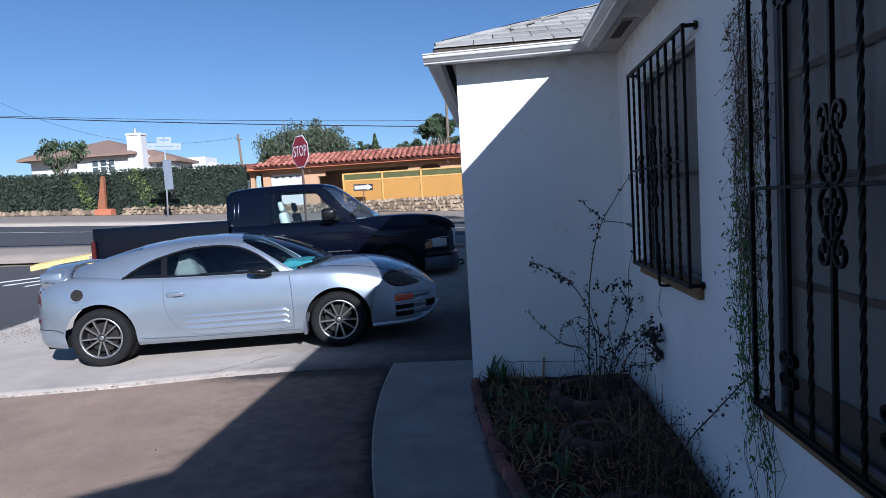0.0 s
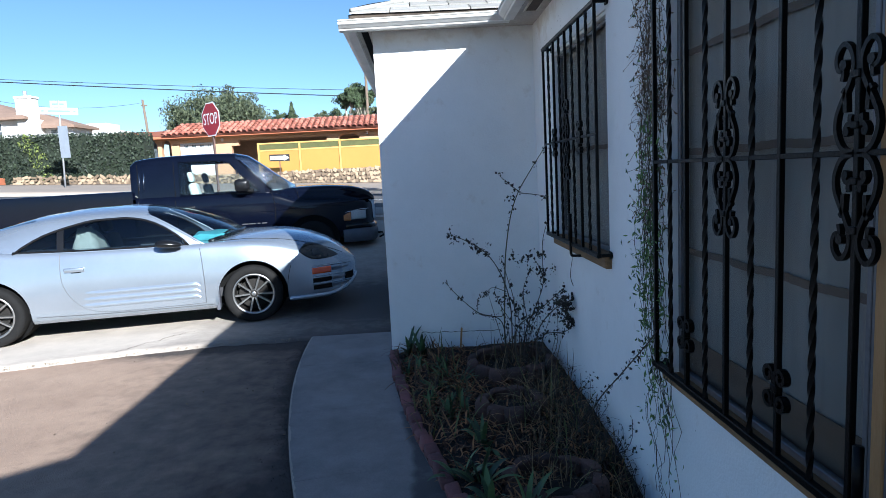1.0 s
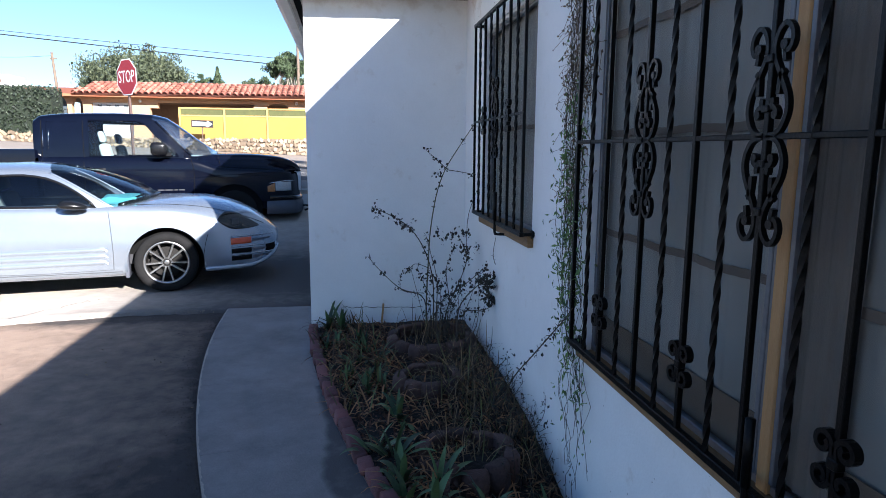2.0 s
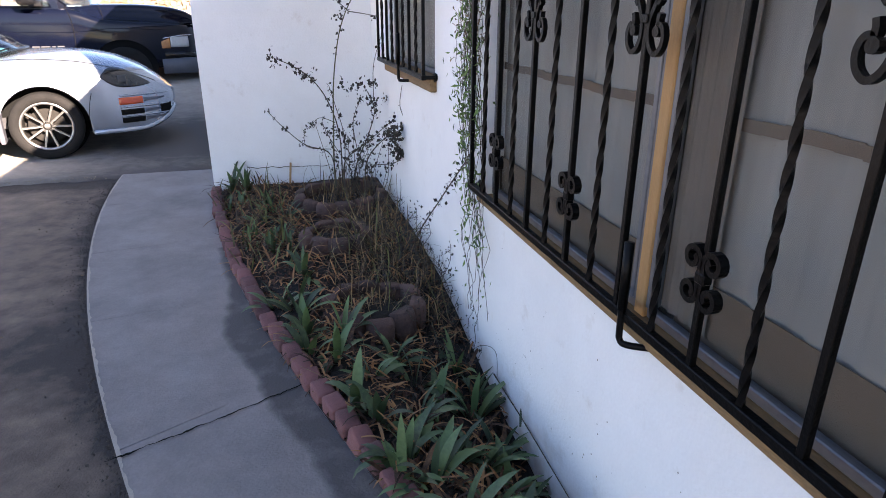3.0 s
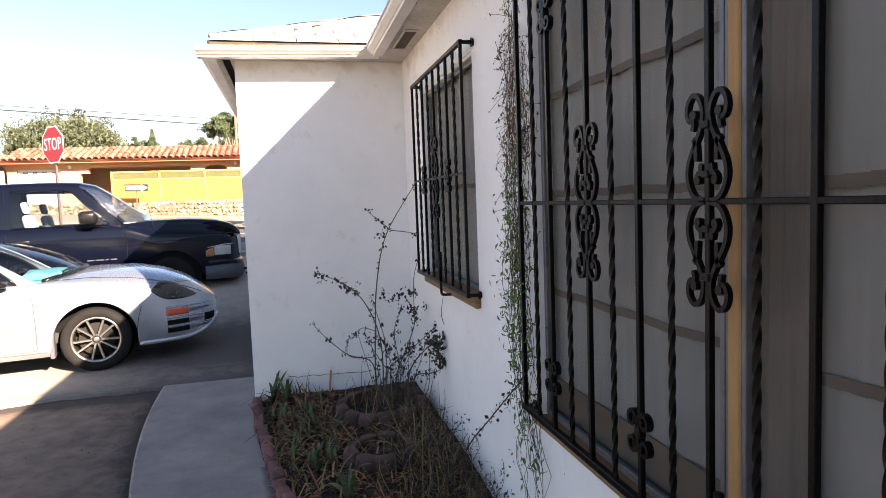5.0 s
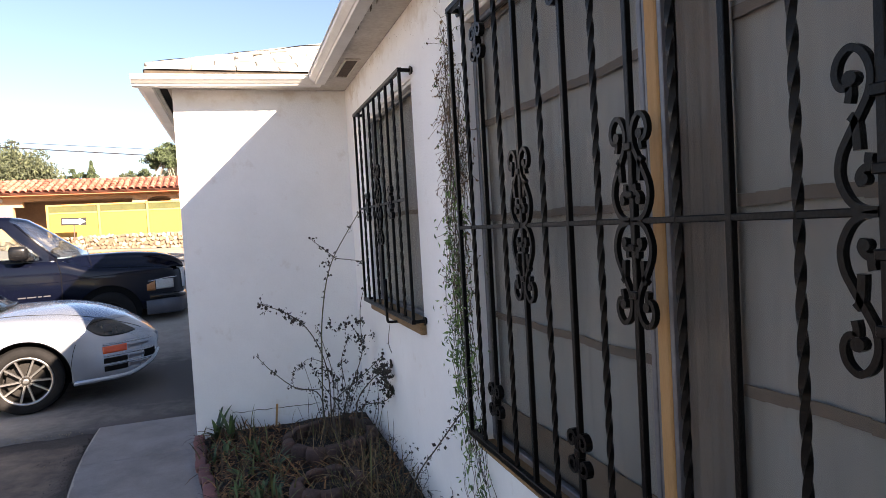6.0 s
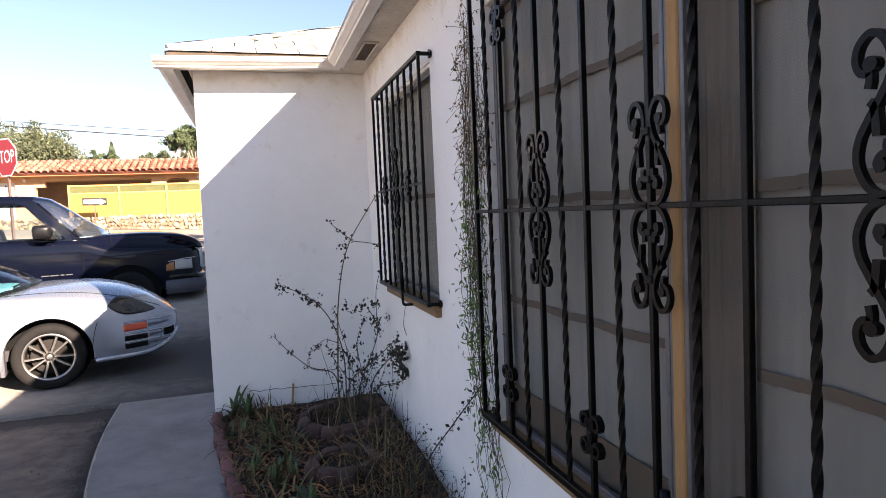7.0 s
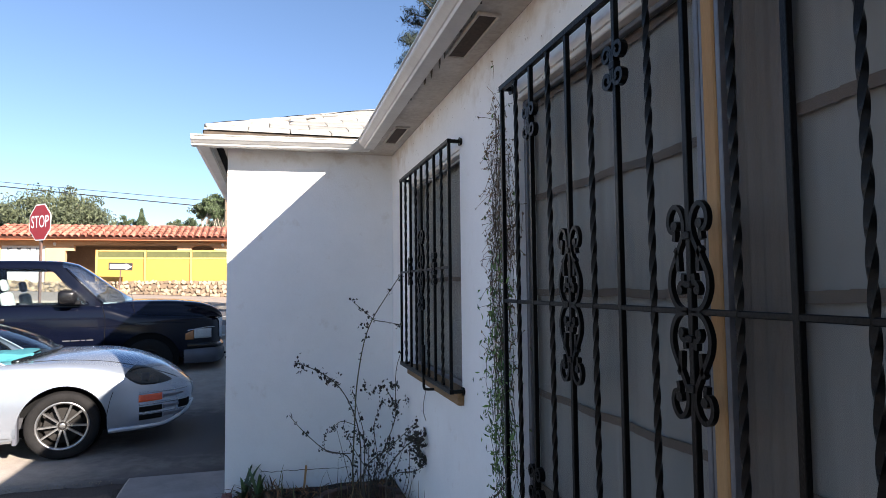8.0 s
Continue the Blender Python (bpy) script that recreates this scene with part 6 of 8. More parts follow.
def hedge(x0, x1, y0, y1, zb, zt, light, label):
    h = thing("hedge", ((x0 + x1) / 2, y0, zb), label, "hedge", "clipped hedges")
    ox, oy, oz = (x0 + x1) / 2, y0, zb
    bm = bmesh.new()
    n = int((x1 - x0) / 0.5)
    top = lambda x: zt - 0.022 * (x - x0) + 0.06 * noise.noise(Vector((x * 0.6, 0, 3)))
    for i in range(n):
        a, b = x0 + (x1 - x0) * i / n, x0 + (x1 - x0) * (i + 1) / n
        prism(bm, [(a - ox, 0.1), (b - ox, 0.1), (b - ox, y1 - y0), (a - ox, y1 - y0)], -0.3, top(a) - 0.1 - oz)
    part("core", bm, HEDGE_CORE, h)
    bm, bl = bmesh.new(), bmesh.new()
    pts, lights = [], []
    for _ in range(int((x1 - x0) * 620)):
        x = rnd.uniform(x0, x1)
        f = rnd.random()
        tz = top(x)
        if f < 0.82:
            z = rnd.uniform(zb - 0.1, tz)
            y = y0 + 0.10 * noise.noise(Vector((x * 1.3, z * 1.3, 0))) + rnd.uniform(-0.03, 0.10)
        elif f < 0.96:
            z, y = tz + rnd.uniform(-0.08, 0.06), rnd.uniform(y0, y1)
        else:
            x, z, y = x1 + rnd.uniform(-0.05, 0.10), rnd.uniform(zb - 0.1, tz), rnd.uniform(y0, y1)
        p = Vector((x - ox, y - oy, z - oz))
        lit = light and abs(x - light[0] - 0.35 * noise.noise(Vector((z * 2, 1, 0))) + 0.45 * (z - zb - 1.0)) < light[1] * (1.0 if z < tz - 0.3 else 0.4) and rnd.random() < 0.75
        (lights if lit else pts).append(p)
    leaf_cloud(bm, pts, 0.12)
    part("leaves", bm, HEDGE, h, "dense dark green leaves")["kind"] = "stuff"
    if lights:
        leaf_cloud(bl, lights, 0.12)
        part("pale_leaves", bl, HEDGE_LIGHT, h, "yellow-green new growth")["kind"] = "stuff"


hedge(-40.0, -19.35, 28.75, 30.0, 2.3, 4.62, (-20.3, 0.35), "tall clipped dark green hedge above a stone wall")
hedge(-18.75, -12.20, 28.75, 30.0, 2.0, 4.22, (-17.0, 0.42), "tall clipped green hedge with a yellow-green patch")
gp = thing("gate_post", (-19.25, 28.7, 1.92), "leaning orange post on a terracotta base in the hedge gap", "post")
part("base", new_box(-0.31, 0.56, -0.3, 0.3, -0.3, 0.38, 0.02), TERRACOTTA, gp, "terracotta block")
shaft = new_box(-0.27, 0.16, -0.1, 0.1, 0.36, 2.02, 0.02)
for v in shaft.verts:
    if v.co.z > 1.0:
        v.co.x = 0.14 + (v.co.x + 0.05) * 0.30
part("shaft", shaft, ORANGE_POST, gp, "orange stucco shaft")

# -- fence on the stone wall --
fx = [-6.95, -5.02, -3.12, -1.08, 0.9, 2.9, 4.9]
fence = thing("panel_fence", (0, 29.0, 1.90), "ochre panel fence with an olive screen strip on a stone wall", "fence")
for x in fx:
    part("post", new_box(x - 0.045, x + 0.045, -0.06, 0.04, -0.1, 1.42, 0.006), PALE_OCHRE, fence, "pale ochre post")
for a, b in zip(fx, fx[1:]):
    part("panel", new_box(a + 0.05, b - 0.05, -0.02, 0.02, 0.02, 1.02, 0.004), OCHRE, fence, "ochre painted panel")
    part("screen", new_box(a + 0.05, b - 0.05, -0.01, 0.01, 1.09, 1.35), GREEN_SCREEN, fence, "olive screen strip")
    part("rail", new_box(a + 0.05, b - 0.05, -0.035, 0.03, 1.02, 1.09, 0.004), PALE_OCHRE, fence)
    part("rail", new_box(a + 0.05, b - 0.05, -0.035, 0.03, 1.35, 1.42, 0.004), PALE_OCHRE, fence)

# -- house with clay tiles --
span = thing("tiled_house", (0, 34.0, 0.83), "single-storey peach stucco house with red clay tile roof", "house")


def arch_wall(x0, x1, z0, z1, holes, y, thick):
    """A wall with arched openings; holes: (xa, xb, spring, top, sill)."""
    bm = bmesh.new()
    cuts = sorted({x0, x1, *[h[0] for h in holes], *[h[1] for h in holes]})
    for a, b in zip(cuts, cuts[1:]):
        hole = next((h for h in holes if h[0] <= a and b <= h[1]), None)
        if not hole:
            box(bm, a, b, y, y + thick, z0, z1)
            continue
        xa, xb, spring, top, sill = hole
        if sill > z0:
            box(bm, a, b, y, y + thick, z0, sill)
        xs = steps(xa, xb, 14)
        r = min(0.5 * (xb - xa), 0.55)
        f = lambda x: spring + (top - spring) * math.sqrt(max(0.0, 1 - max(0.0, 1 - min(x - xa, xb - x) / r) ** 2))
        for p, q in zip(xs, xs[1:]):
            zp = (f(p) + f(q)) / 2
            if zp < z1:
                box(bm, p, q, y, y + thick, zp, z1)
    bmesh.ops.remove_doubles(bm, verts=bm.verts, dist=0.0005)
    return bm


part("wall", arch_wall(-14.6, 8.0, -0.3, 3.30, [(-14.15, -13.62, 2.75, 3.22, 2.0), (-13.40, -12.88, 2.75, 3.22, 0.2), (-12.45, -10.50, 2.98, 2.99, 0.0), (-9.62, -4.0, 2.45, 3.02, 0.0), (-3.80, -2.50, 2.70, 3.05, 2.3), (-1.2, 3.0, 2.6, 3.02, 0.0)], 0.0, 0.3), PEACH, span, "peach stucco front wall")
# back wall and ceiling coloured brown to paint the porch's inner shade
part("porch_back", new_box(-14.6, 8.0, 4.2, 4.4, -0.3, 3.3), ROOF_BROWN, span, "back wall of the porch, its shade put into the brown")
part("porch_ceiling", new_box(-14.6, 8.0, 0.31, 4.2, 3.2, 3.3), ROOF_BROWN, span)
gd = part("garage_door", new_box(-12.44, -10.51, 0.12, 0.17, 0.0, 2.98), HOUSE_WHITE, span, "white garage door with patterned panes")
for i in range(4):
    xc = -12.1 + 0.42 * i
    pn = bmesh.new()
    for a in range(4):
        box(pn, xc - 0.10 + 0.05 * a, xc - 0.065 + 0.05 * a, 0.108, 0.119, 2.72 + (0.03 if a in (1, 2) else 0), 2.88 - (0.03 if a in (1, 2) else 0))
    part("pane", pn, WINDOW_DARK, gd, "dark cut-out pane")
part("window", new_box(-14.14, -13.63, 0.16, 0.2, 2.0, 3.2), WINDOW_DARK, span, "dark arched window")
part("fascia", new_box(-15.0, 8.2, -0.62, -0.54, 3.22, 3.35, 0.01), TERRACOTTA, span, "red-brown painted fascia")
part("eave_board", new_box(-15.0, 8.2, -0.54, 0.0, 3.28, 3.34), PEACH, span)
bm = bmesh.new()
for q in ([(-13.1, -0.7, 3.36), (8.2, -0.7, 3.36), (8.2, 1.9, 4.22), (-12.65, 1.9, 4.22)], [(-13.1, -0.7, 3.36), (-12.65, 1.9, 4.22), (-13.1, 1.9, 3.5), (-13.6, 0.0, 3.36)], [(8.2, 1.9, 4.22), (8.2, 5.0, 3.4), (-12.65, 5.0, 3.4), (-12.65, 1.9, 4.22)]):
    bm.faces.new([bm.verts.new(c) for c in q])
    bm.faces.new([bm.verts.new((c[0], c[1], c[2] - 0.05)) for c in q][::-1])
roof = part("roof", bm, TILE_BED, span, "red clay tile roof")
part("flat_roof", new_box(-16.5, -11.5, 0.3, 5.0, 3.42, 3.72, 0.02), TILE_BED, span, "low dark red parapet roof")
bm = bmesh.new()
for k in range(7):
    a = math.pi * k / 6
    for y, r in ((0.0, 0.135), (0.50, 0.105)):
        bm.verts.new((r * math.cos(a), y, r * math.sin(a) * 0.9))
bm.verts.ensure_lookup_table()
for k in range(6):
    bm.faces.new([bm.verts[i] for i in (2 * k, 2 * k + 2, 2 * k + 3, 2 * k + 1)])
tile_mesh = bpy.data.meshes.new("tile")
bmesh.ops.recalc_face_normals(bm, faces=bm.faces)
bm.to_mesh(tile_mesh)
bm.free()
tile_mesh.materials.append(TILE)
slope = math.atan2(0.86, 2.6)
count = 0
for c in range(54):
    for r in range(5):
        x = -13.0 + c * 0.31 + rnd.uniform(-0.012, 0.012)
        d = 0.46 * r
        y, z = -0.74 + d * math.cos(slope), 3.37 + d * math.sin(slope)
        if x < -13.1 + 0.45 * (y + 0.7) / 2.6:
            continue
        ob = new("tile", tile_mesh)
        ob.parent = roof
        ob.matrix_basis = pose(x, y, z + 0.012, math.degrees(slope) + rnd.uniform(-1.5, 1.5), 0, rnd.uniform(-2, 2))
for x in (-10.06, -2.15):
    lamp = part("wall_lamp", new_tube([(x, -0.12, 2.98), (x, -0.12, 3.10), (x, -0.12, 3.16)], [0.05, 0.085, 0.03], 10), HOUSE_WHITE, span, "small white wall lamp", True)

# -- white house with brown roof --
wh = thing("white_house", (-28.36, 45.0, 1.35), "white stucco house with brown hip roof and white chimney", "house")
part("wall", new_box(-3.4, 2.0, 0.0, 6.0, 0, 5.40, 0.01), HOUSE_WHITE, wh, "white stucco wall")
part("wall", new_box(-7.6, -3.4, 0.5, 5.0, 0, 5.42, 0.01), HOUSE_WHITE, wh, "white stucco wing wall")
part("wall", new_box(2.0, 4.0, 1.1, 3.8, 0, 4.80, 0.01), HOUSE_WHITE, wh, "white stucco wing wall")


def hip_roof(x0, x1, y0, y1, z, h, inset):
    bm = bmesh.new()
    ym = (y0 + y1) / 2
    e = [bm.verts.new(c) for c in ((x0, y0, z), (x1, y0, z), (x1, y1, z), (x0, y1, z))]
    e2 = [bm.verts.new((v.co.x, v.co.y, z - 0.18)) for v in e]
    r = [bm.verts.new((x0 + inset, ym, z + h)), bm.verts.new((x1 - inset, ym, z + h))]
    for q in ((e[0], e[1], r[1], r[0]), (e[1], e[2], r[1]), (e[2], e[3], r[0], r[1]), (e[3], e[0], r[0])):
        bm.faces.new(q)
    for i in range(4):
        bm.faces.new((e2[i], e2[(i + 1) % 4], e[(i + 1) % 4], e[i]))
    bm.faces.new(e2[::-1])
    bmesh.ops.recalc_face_normals(bm, faces=bm.faces)
    return bm


part("roof", hip_roof(-7.4, 1.75, -0.7, 7.4, 5.55, 1.55, 4.5), ROOF_BROWN, wh, "brown shingle hip roof")
part("roof", hip_roof(-3.9, 4.4, 0.5, 4.2, 4.95, 1.35, 3.9), ROOF_BROWN, wh, "brown shingle roof")
part("roof", hip_roof(-8.3, -3.0, -0.1, 5.2, 5.58, 0.90, 0.6), ROOF_BROWN, wh, "brown shingle roof of the wing")
chim = part("chimney", new_box(0.96, 2.12, -0.3, 0.5, 0, 6.80, 0.02), HOUSE_WHITE, wh, "white stucco chimney")
part("chimney_cap", new_box(0.90, 2.18, -0.36, 0.56, 6.80, 6.98, 0.03), HOUSE_WHITE, chim)
part("flue", new_tube([(1.5, 0.1, 6.95), (1.5, 0.1, 7.36)], 0.13, 10), GALV, chim, "metal flue")
for x in (-2.19, -1.52, -0.85):
    wn_ = part("window", new_box(x, x + 0.57, -0.03, 0.02, 4.05, 5.20), TRIM, wh, "white framed window")
    part("pane", new_box(x + 0.06, x + 0.51, -0.045, -0.03, 4.12, 4.60), WINDOW_DARK, wn_, "dark pane")
    part("pane", new_box(x + 0.06, x + 0.51, -0.045, -0.03, 4.68, 5.13), WINDOW_DARK, wn_, "dark pane")
for x in (2.45, 3.0):
    part("window", new_box(x, x + 0.42, 1.07, 1.12, 4.15, 4.68), WINDOW_DARK, wh, "dark window")
far = thing("far_building", (-43.3, 90.0, 1.5), "white flat-roofed building far off", "building")
part("wall", new_box(-2.2, 0.6, 0, 4, 0, 9.3), HOUSE_WHITE, far)
part("wall", new_box(-3.4, 2.0, 1, 5, 0, 8.3), HOUSE_WHITE, far)
low_house = thing("brown_roof_house", (-9.6, 62.0, 1.5), "house with a low brown roof behind the tile roof", "house")
part("wall", new_box(-3.0, 3.0, 0, 6, 0, 5.3), PEACH, low_house)
part("roof", hip_roof(-3.6, 3.6, -0.6, 6.6, 5.4, 0.95, 3.0), ROOF_BROWN, low_house, "brown roof")


# -- trees --
def tree(name, base, height, crown, leafmat, barkmat, n_clumps, per, leaf, label, trunks=((0, 0),), droop=0.0, trunk_r=0.22, bare=0.5):
    """Trunk with limbs and a crown of leaf clumps; crown: (cx, cy, cz, rx, ry, rz) relative to the base."""
    t = thing(name, base, label, "tree")
    bm = bmesh.new()
    cx, cy, cz, rx, ry, rz = crown
    clumps = []
    for _ in range(n_clumps):
        while True:
            p = Vector((rnd.uniform(-1, 1), rnd.uniform(-1, 1), rnd.uniform(-1, 1)))
            if 0.25 < p.length < 1.0:
                break
        k = 0.78 + 0.30 * noise.noise(p * 1.7 + Vector(base))
        clumps.append(Vector((cx + p.x * rx * k, cy + p.y * ry * k, cz + p.z * rz * k)))
    for tx, ty in trunks:
        top = Vector((cx + tx * 2.2, cy + ty, cz - rz * 0.2))
        foot = Vector((tx, ty, -0.3))
        pts = [foot.lerp(top, f) + Vector((0.12 * math.sin(f * 5 + tx), 0.1 * math.cos(f * 4), 0)) * height * 0.06 for f in steps(0, 1, 8)]
        ring_tube(bm, pts, [trunk_r * (1 - 0.6 * f) for f in steps(0, 1, 8)], 8)
        for c in clumps[:: max(1, len(clumps) // 10)]:
            s = pts[rnd.randint(4, 7)]
            mid = s.lerp(c, 0.5) + Vector((0, 0, 0.1 * height * 0.3))
            ring_tube(bm, [s, mid, c], [trunk_r * 0.35, trunk_r * 0.22, trunk_r * 0.08], 5)
    part("trunk", bm, barkmat, t, "", True)
    bm = bmesh.new()
    pts = []
    for c in clumps:
        r = 0.30 * min(rx, rz) * rnd.uniform(0.6, 1.25)
        for _ in range(per):
            d = Vector((rnd.gauss(0, 1), rnd.gauss(0, 1), rnd.gauss(0, 1)))
            d = d.normalized() * r * (rnd.random() ** 0.5)
            d.z = d.z * 0.8 - droop * rnd.random() ** 2 * r * 2
            pts.append(c + d)
    leaf_cloud(bm, pts, leaf, 0.22)
    part("crown", bm, leafmat, t, "")["kind"] = "stuff"
    return t


tree("pepper_tree", (-16.6, 55.0, 1.8), 9, (0, 0, 5.45, 5.6, 3.2, 2.9), LEAF_DUSTY, BARK, 190, 120, 0.26, "broad drooping grey-green tree behind the tiled house", droop=0.7, trunk_r=0.3)
tree("gum_tree", (-4.5, 55.0, 1.3), 9, (0.0, 0, 7.1, 2.0, 1.4, 1.35), LEAF_DARK, BARK_PALE, 80, 130, 0.20, "tall tree with two pale trunks and dark crown", ((-0.42, 0), (0.35, 0)), trunk_r=0.15)
tree("shrub_tree", (-2.4, 53.0, 1.3), 6, (0, 0, 5.3, 1.7, 1.2, 1.1), LEAF_DUSTY, BARK, 30, 90, 0.2, "bushy dusty green tree beside the gum tree")
tree("shrub_tree", (-7.4, 66.0, 1.3), 6, (0, 0, 6.4, 2.6, 1.5, 1.0), LEAF_DARK, BARK, 36, 80, 0.24, "low dark trees on the rise")
tree("shrub_tree", (-13.2, 66.0, 1.3), 6, (0, 0, 6.6, 1.9, 1.4, 1.1), LEAF_DARK, BARK, 30, 80, 0.24, "low dark tree behind the roofs")
tree("shrub_tree", (-10.2, 72.0, 1.3), 6, (0, 0, 6.6, 2.6, 1.5, 1.2), LEAF_DUSTY, BARK, 36, 80, 0.26, "low dusty trees on the rise behind the tiled roof")
tree("shrub_tree", (-5.6, 70.0, 1.3), 6, (0, 0, 6.9, 2.4, 1.5, 1.3), LEAF_DARK, BARK, 36, 80, 0.26, "low dark trees on the rise behind the tiled roof")
tree("garden_tree", (-24.6, 33.0, 1.7), 5, (0.25, 0, 4.15, 1.8, 1.0, 1.35), LEAF_DARK, BARK, 22, 48, 0.24, "thin young tree with sparse broad leaves", trunk_r=0.07)
tree("shrub_tree", (-24.0, 70.0, 1.3), 6, (0, 0, 6.4, 1.4, 1.2, 1.0), LEAF_DARK, BARK, 16, 60, 0.26, "small dark tree by the utility pole")
con = thing("conifer", (-11.8, 64.0, 1.5), "dark pointed conifer far behind the roofs", "tree")
part("trunk", new_tube([(0, 0, 0), (0, 0, 7.6)], [0.18, 0.03], 6), BARK, con)
bm = bmesh.new()
pts = []
for _ in range(1300):
    h = rnd.random() ** 0.8
    a = rnd.uniform(0, 6.28)
    r = (1 - h) * 1.0 * rnd.uniform(0.3, 1.0) + 0.05
    pts.append((r * math.cos(a), r * math.sin(a), 4.6 + 3.2 * h - 0.2 * r))
leaf_cloud(bm, pts, 0.24, 0.2)
part("crown", bm, LEAF_DARK, con)["kind"] = "stuff"

# pine whose top shows over the gutter
PINE_NEEDLE = material("pine_needle", (0.022, 0.036, 0.024), (0.008, 0.014, 0.010), 1.0, 0.65, island=0.6)
pine = thing("pine_tree", (3.45, 10.9, 0.0), "dark pine branches behind the house", "tree")
part("trunk", new_tube([(0.9, 0.2, 0), (0.8, 0.2, 5.0), (0.7, 0, 9.0)], [0.25, 0.18, 0.06], 8), BARK, pine, "", True)
bm, bn = bmesh.new(), bmesh.new()
for _ in range(100):
    h = rnd.uniform(5.9, 8.8)
    a = rnd.uniform(0, 6.28)
    ln = rnd.uniform(0.6, 1.35) * (9.6 - h) / 3.0
    s = Vector((0.75, 0.1, h))
    e = s + Vector((math.cos(a) * ln, math.sin(a) * ln, 0.25 * ln))
    ring_tube(bm, [s, s.lerp(e, 0.5) - Vector((0, 0, 0.05)), e], [0.03, 0.02, 0.008], 5)
    for _ in range(520):
        f = 1.05 - 0.85 * rnd.random() ** 1.6
        c = s.lerp(e, f) + 0.05 * Vector((rnd.gauss(0, 1), rnd.gauss(0, 1), rnd.gauss(0, 1)))
        d = Vector((rnd.gauss(0, 1), rnd.gauss(0, 1), rnd.gauss(0.5, 1))).normalized()
        sd = d.orthogonal().normalized() * 0.010
        tip = c + d * rnd.uniform(0.05, 0.10)
        vs = [bn.verts.new(q) for q in (c - sd, c + sd, tip)]
        bn.faces.new(vs)
part("branches", bm, BARK, pine, "", True)
part("needles", bn, PINE_NEEDLE, pine, "dark green needles")["kind"] = "stuff"

# -- poles, cables, signs --
up = thing("utility_pole", (-22.6, 55.0, 1.9), "leaning wooden utility pole with a short crossarm", "utility pole")
part("pole", new_tube([(0.20, 0, -0.5), (-0.25, 0, 7.15)], [0.15, 0.10], 8), BARK, up, "", True)
part("crossarm", new_box(-0.42, 0.10, -0.05, 0.05, 6.62, 6.71), BARK, up)
up = thing("utility_pole", (-3.45, 54.0, 1.2), "brown wooden utility pole behind the gum tree", "utility pole")
part("pole", new_tube([(0, 0, -0.5), (0.05, 0, 10.2)], [0.15, 0.11], 8), BARK, up, "", True)


def cable(a, b, sag, r, label):
    a, b = Vector(a), Vector(b)
    c = thing("overhead_cable", a, label, "cable", "overhead cables")
    part("wire", new_tube([(b - a) * f - Vector((0, 0, sag * 4 * f * (1 - f))) for f in steps(0, 1, 24)], r, 5), WIRE, c, "", True)


up = thing("utility_pole", (-62.0, 54.5, 2.5), "wooden utility pole carrying the street cables", "utility pole")
part("pole", new_tube([(0, 0, -0.5), (0, 0, 14.7)], [0.16, 0.12], 8), BARK, up, "", True)
up = thing("utility_pole", (46.0, 54.5, 0.5), "wooden utility pole carrying the street cables", "utility pole")
part("pole", new_tube([(0, 0, -0.5), (0, 0, 6.6)], [0.16, 0.12], 8), BARK, up, "", True)
cable((-62.0, 54.5, 13.92), (46.0, 54.5, 5.40), 0.95, 0.042, "thick black cable across the sky over the roofs")
cable((-62.0, 54.5, 13.95), (46.0, 54.5, 6.73), 1.15, 0.022, "thin black cable across the sky over the roofs")
up = thing("utility_pole", (-49.0, 55.0, 2.3), "wooden utility pole at the bend of the service cable", "utility pole")
part("pole", new_tube([(0, 0, -0.5), (0, 0, 13.5)], [0.16, 0.12], 8), BARK, up, "", True)
cable((-49.0, 55.0, 15.47), (-22.85, 55.0, 8.80), 2.40, 0.013, "thin sagging service cable running to a leaning pole")


def text_part(body, size, mat, parent, m, name="lettering"):
    c = bpy.data.curves.new(name, "FONT")
    c.body, c.size, c.align_x, c.align_y, c.extrude = body, size, "CENTER", "CENTER", 0.001
    c.resolution_u = 3
    c.materials.append(mat)
    ob = new(name, c)
    ob.parent = parent
    ob.matrix_basis = m
    return ob


def octagon(bm, r, d0, d1):
    a0 = math.pi / 8
    f = [bm.verts.new((r * math.cos(a0 + k * math.pi / 4), d0, r * math.sin(a0 + k * math.pi / 4))) for k in range(8)]
    g = [bm.verts.new((r * math.cos(a0 + k * math.pi / 4), d1, r * math.sin(a0 + k * math.pi / 4))) for k in range(8)]
    bm.faces.new(f)
    bm.faces.new(g[::-1])
    for k in range(8):
        bm.faces.new((f[k], f[(k + 1) % 8], g[(k + 1) % 8], g[k]))
    bmesh.ops.recalc_face_normals(bm, faces=bm.faces)


sx, sy, sz = -4.16, 13.4, 2.99
stop = thing("stop_sign", pose(sx, sy, sz, 0, 0, -43), "red octagonal stop sign with white border on a post", "traffic sign")
bm = bmesh.new()
octagon(bm, 0.405, 0.0, 0.006)
part("plate", bm, SIGN_WHITE, stop, "white bordered plate")
bm = bmesh.new()
octagon(bm, 0.378, -0.004, -0.0005)
part("face", bm, SIGN_RED, stop, "red octagonal face")
part("post", new_box(-0.025, 0.025, 0.01, 0.05, -2.4, 0.3), POST_BROWN_SHADE, stop, "brown steel post with shade put into its colour")
tp = text_part("STOP", 0.36, SIGN_WHITE, stop, pose(0, -0.007, 0, 90, 0, 0) @ Matrix.Diagonal((0.72, 1.0, 1, 1)))

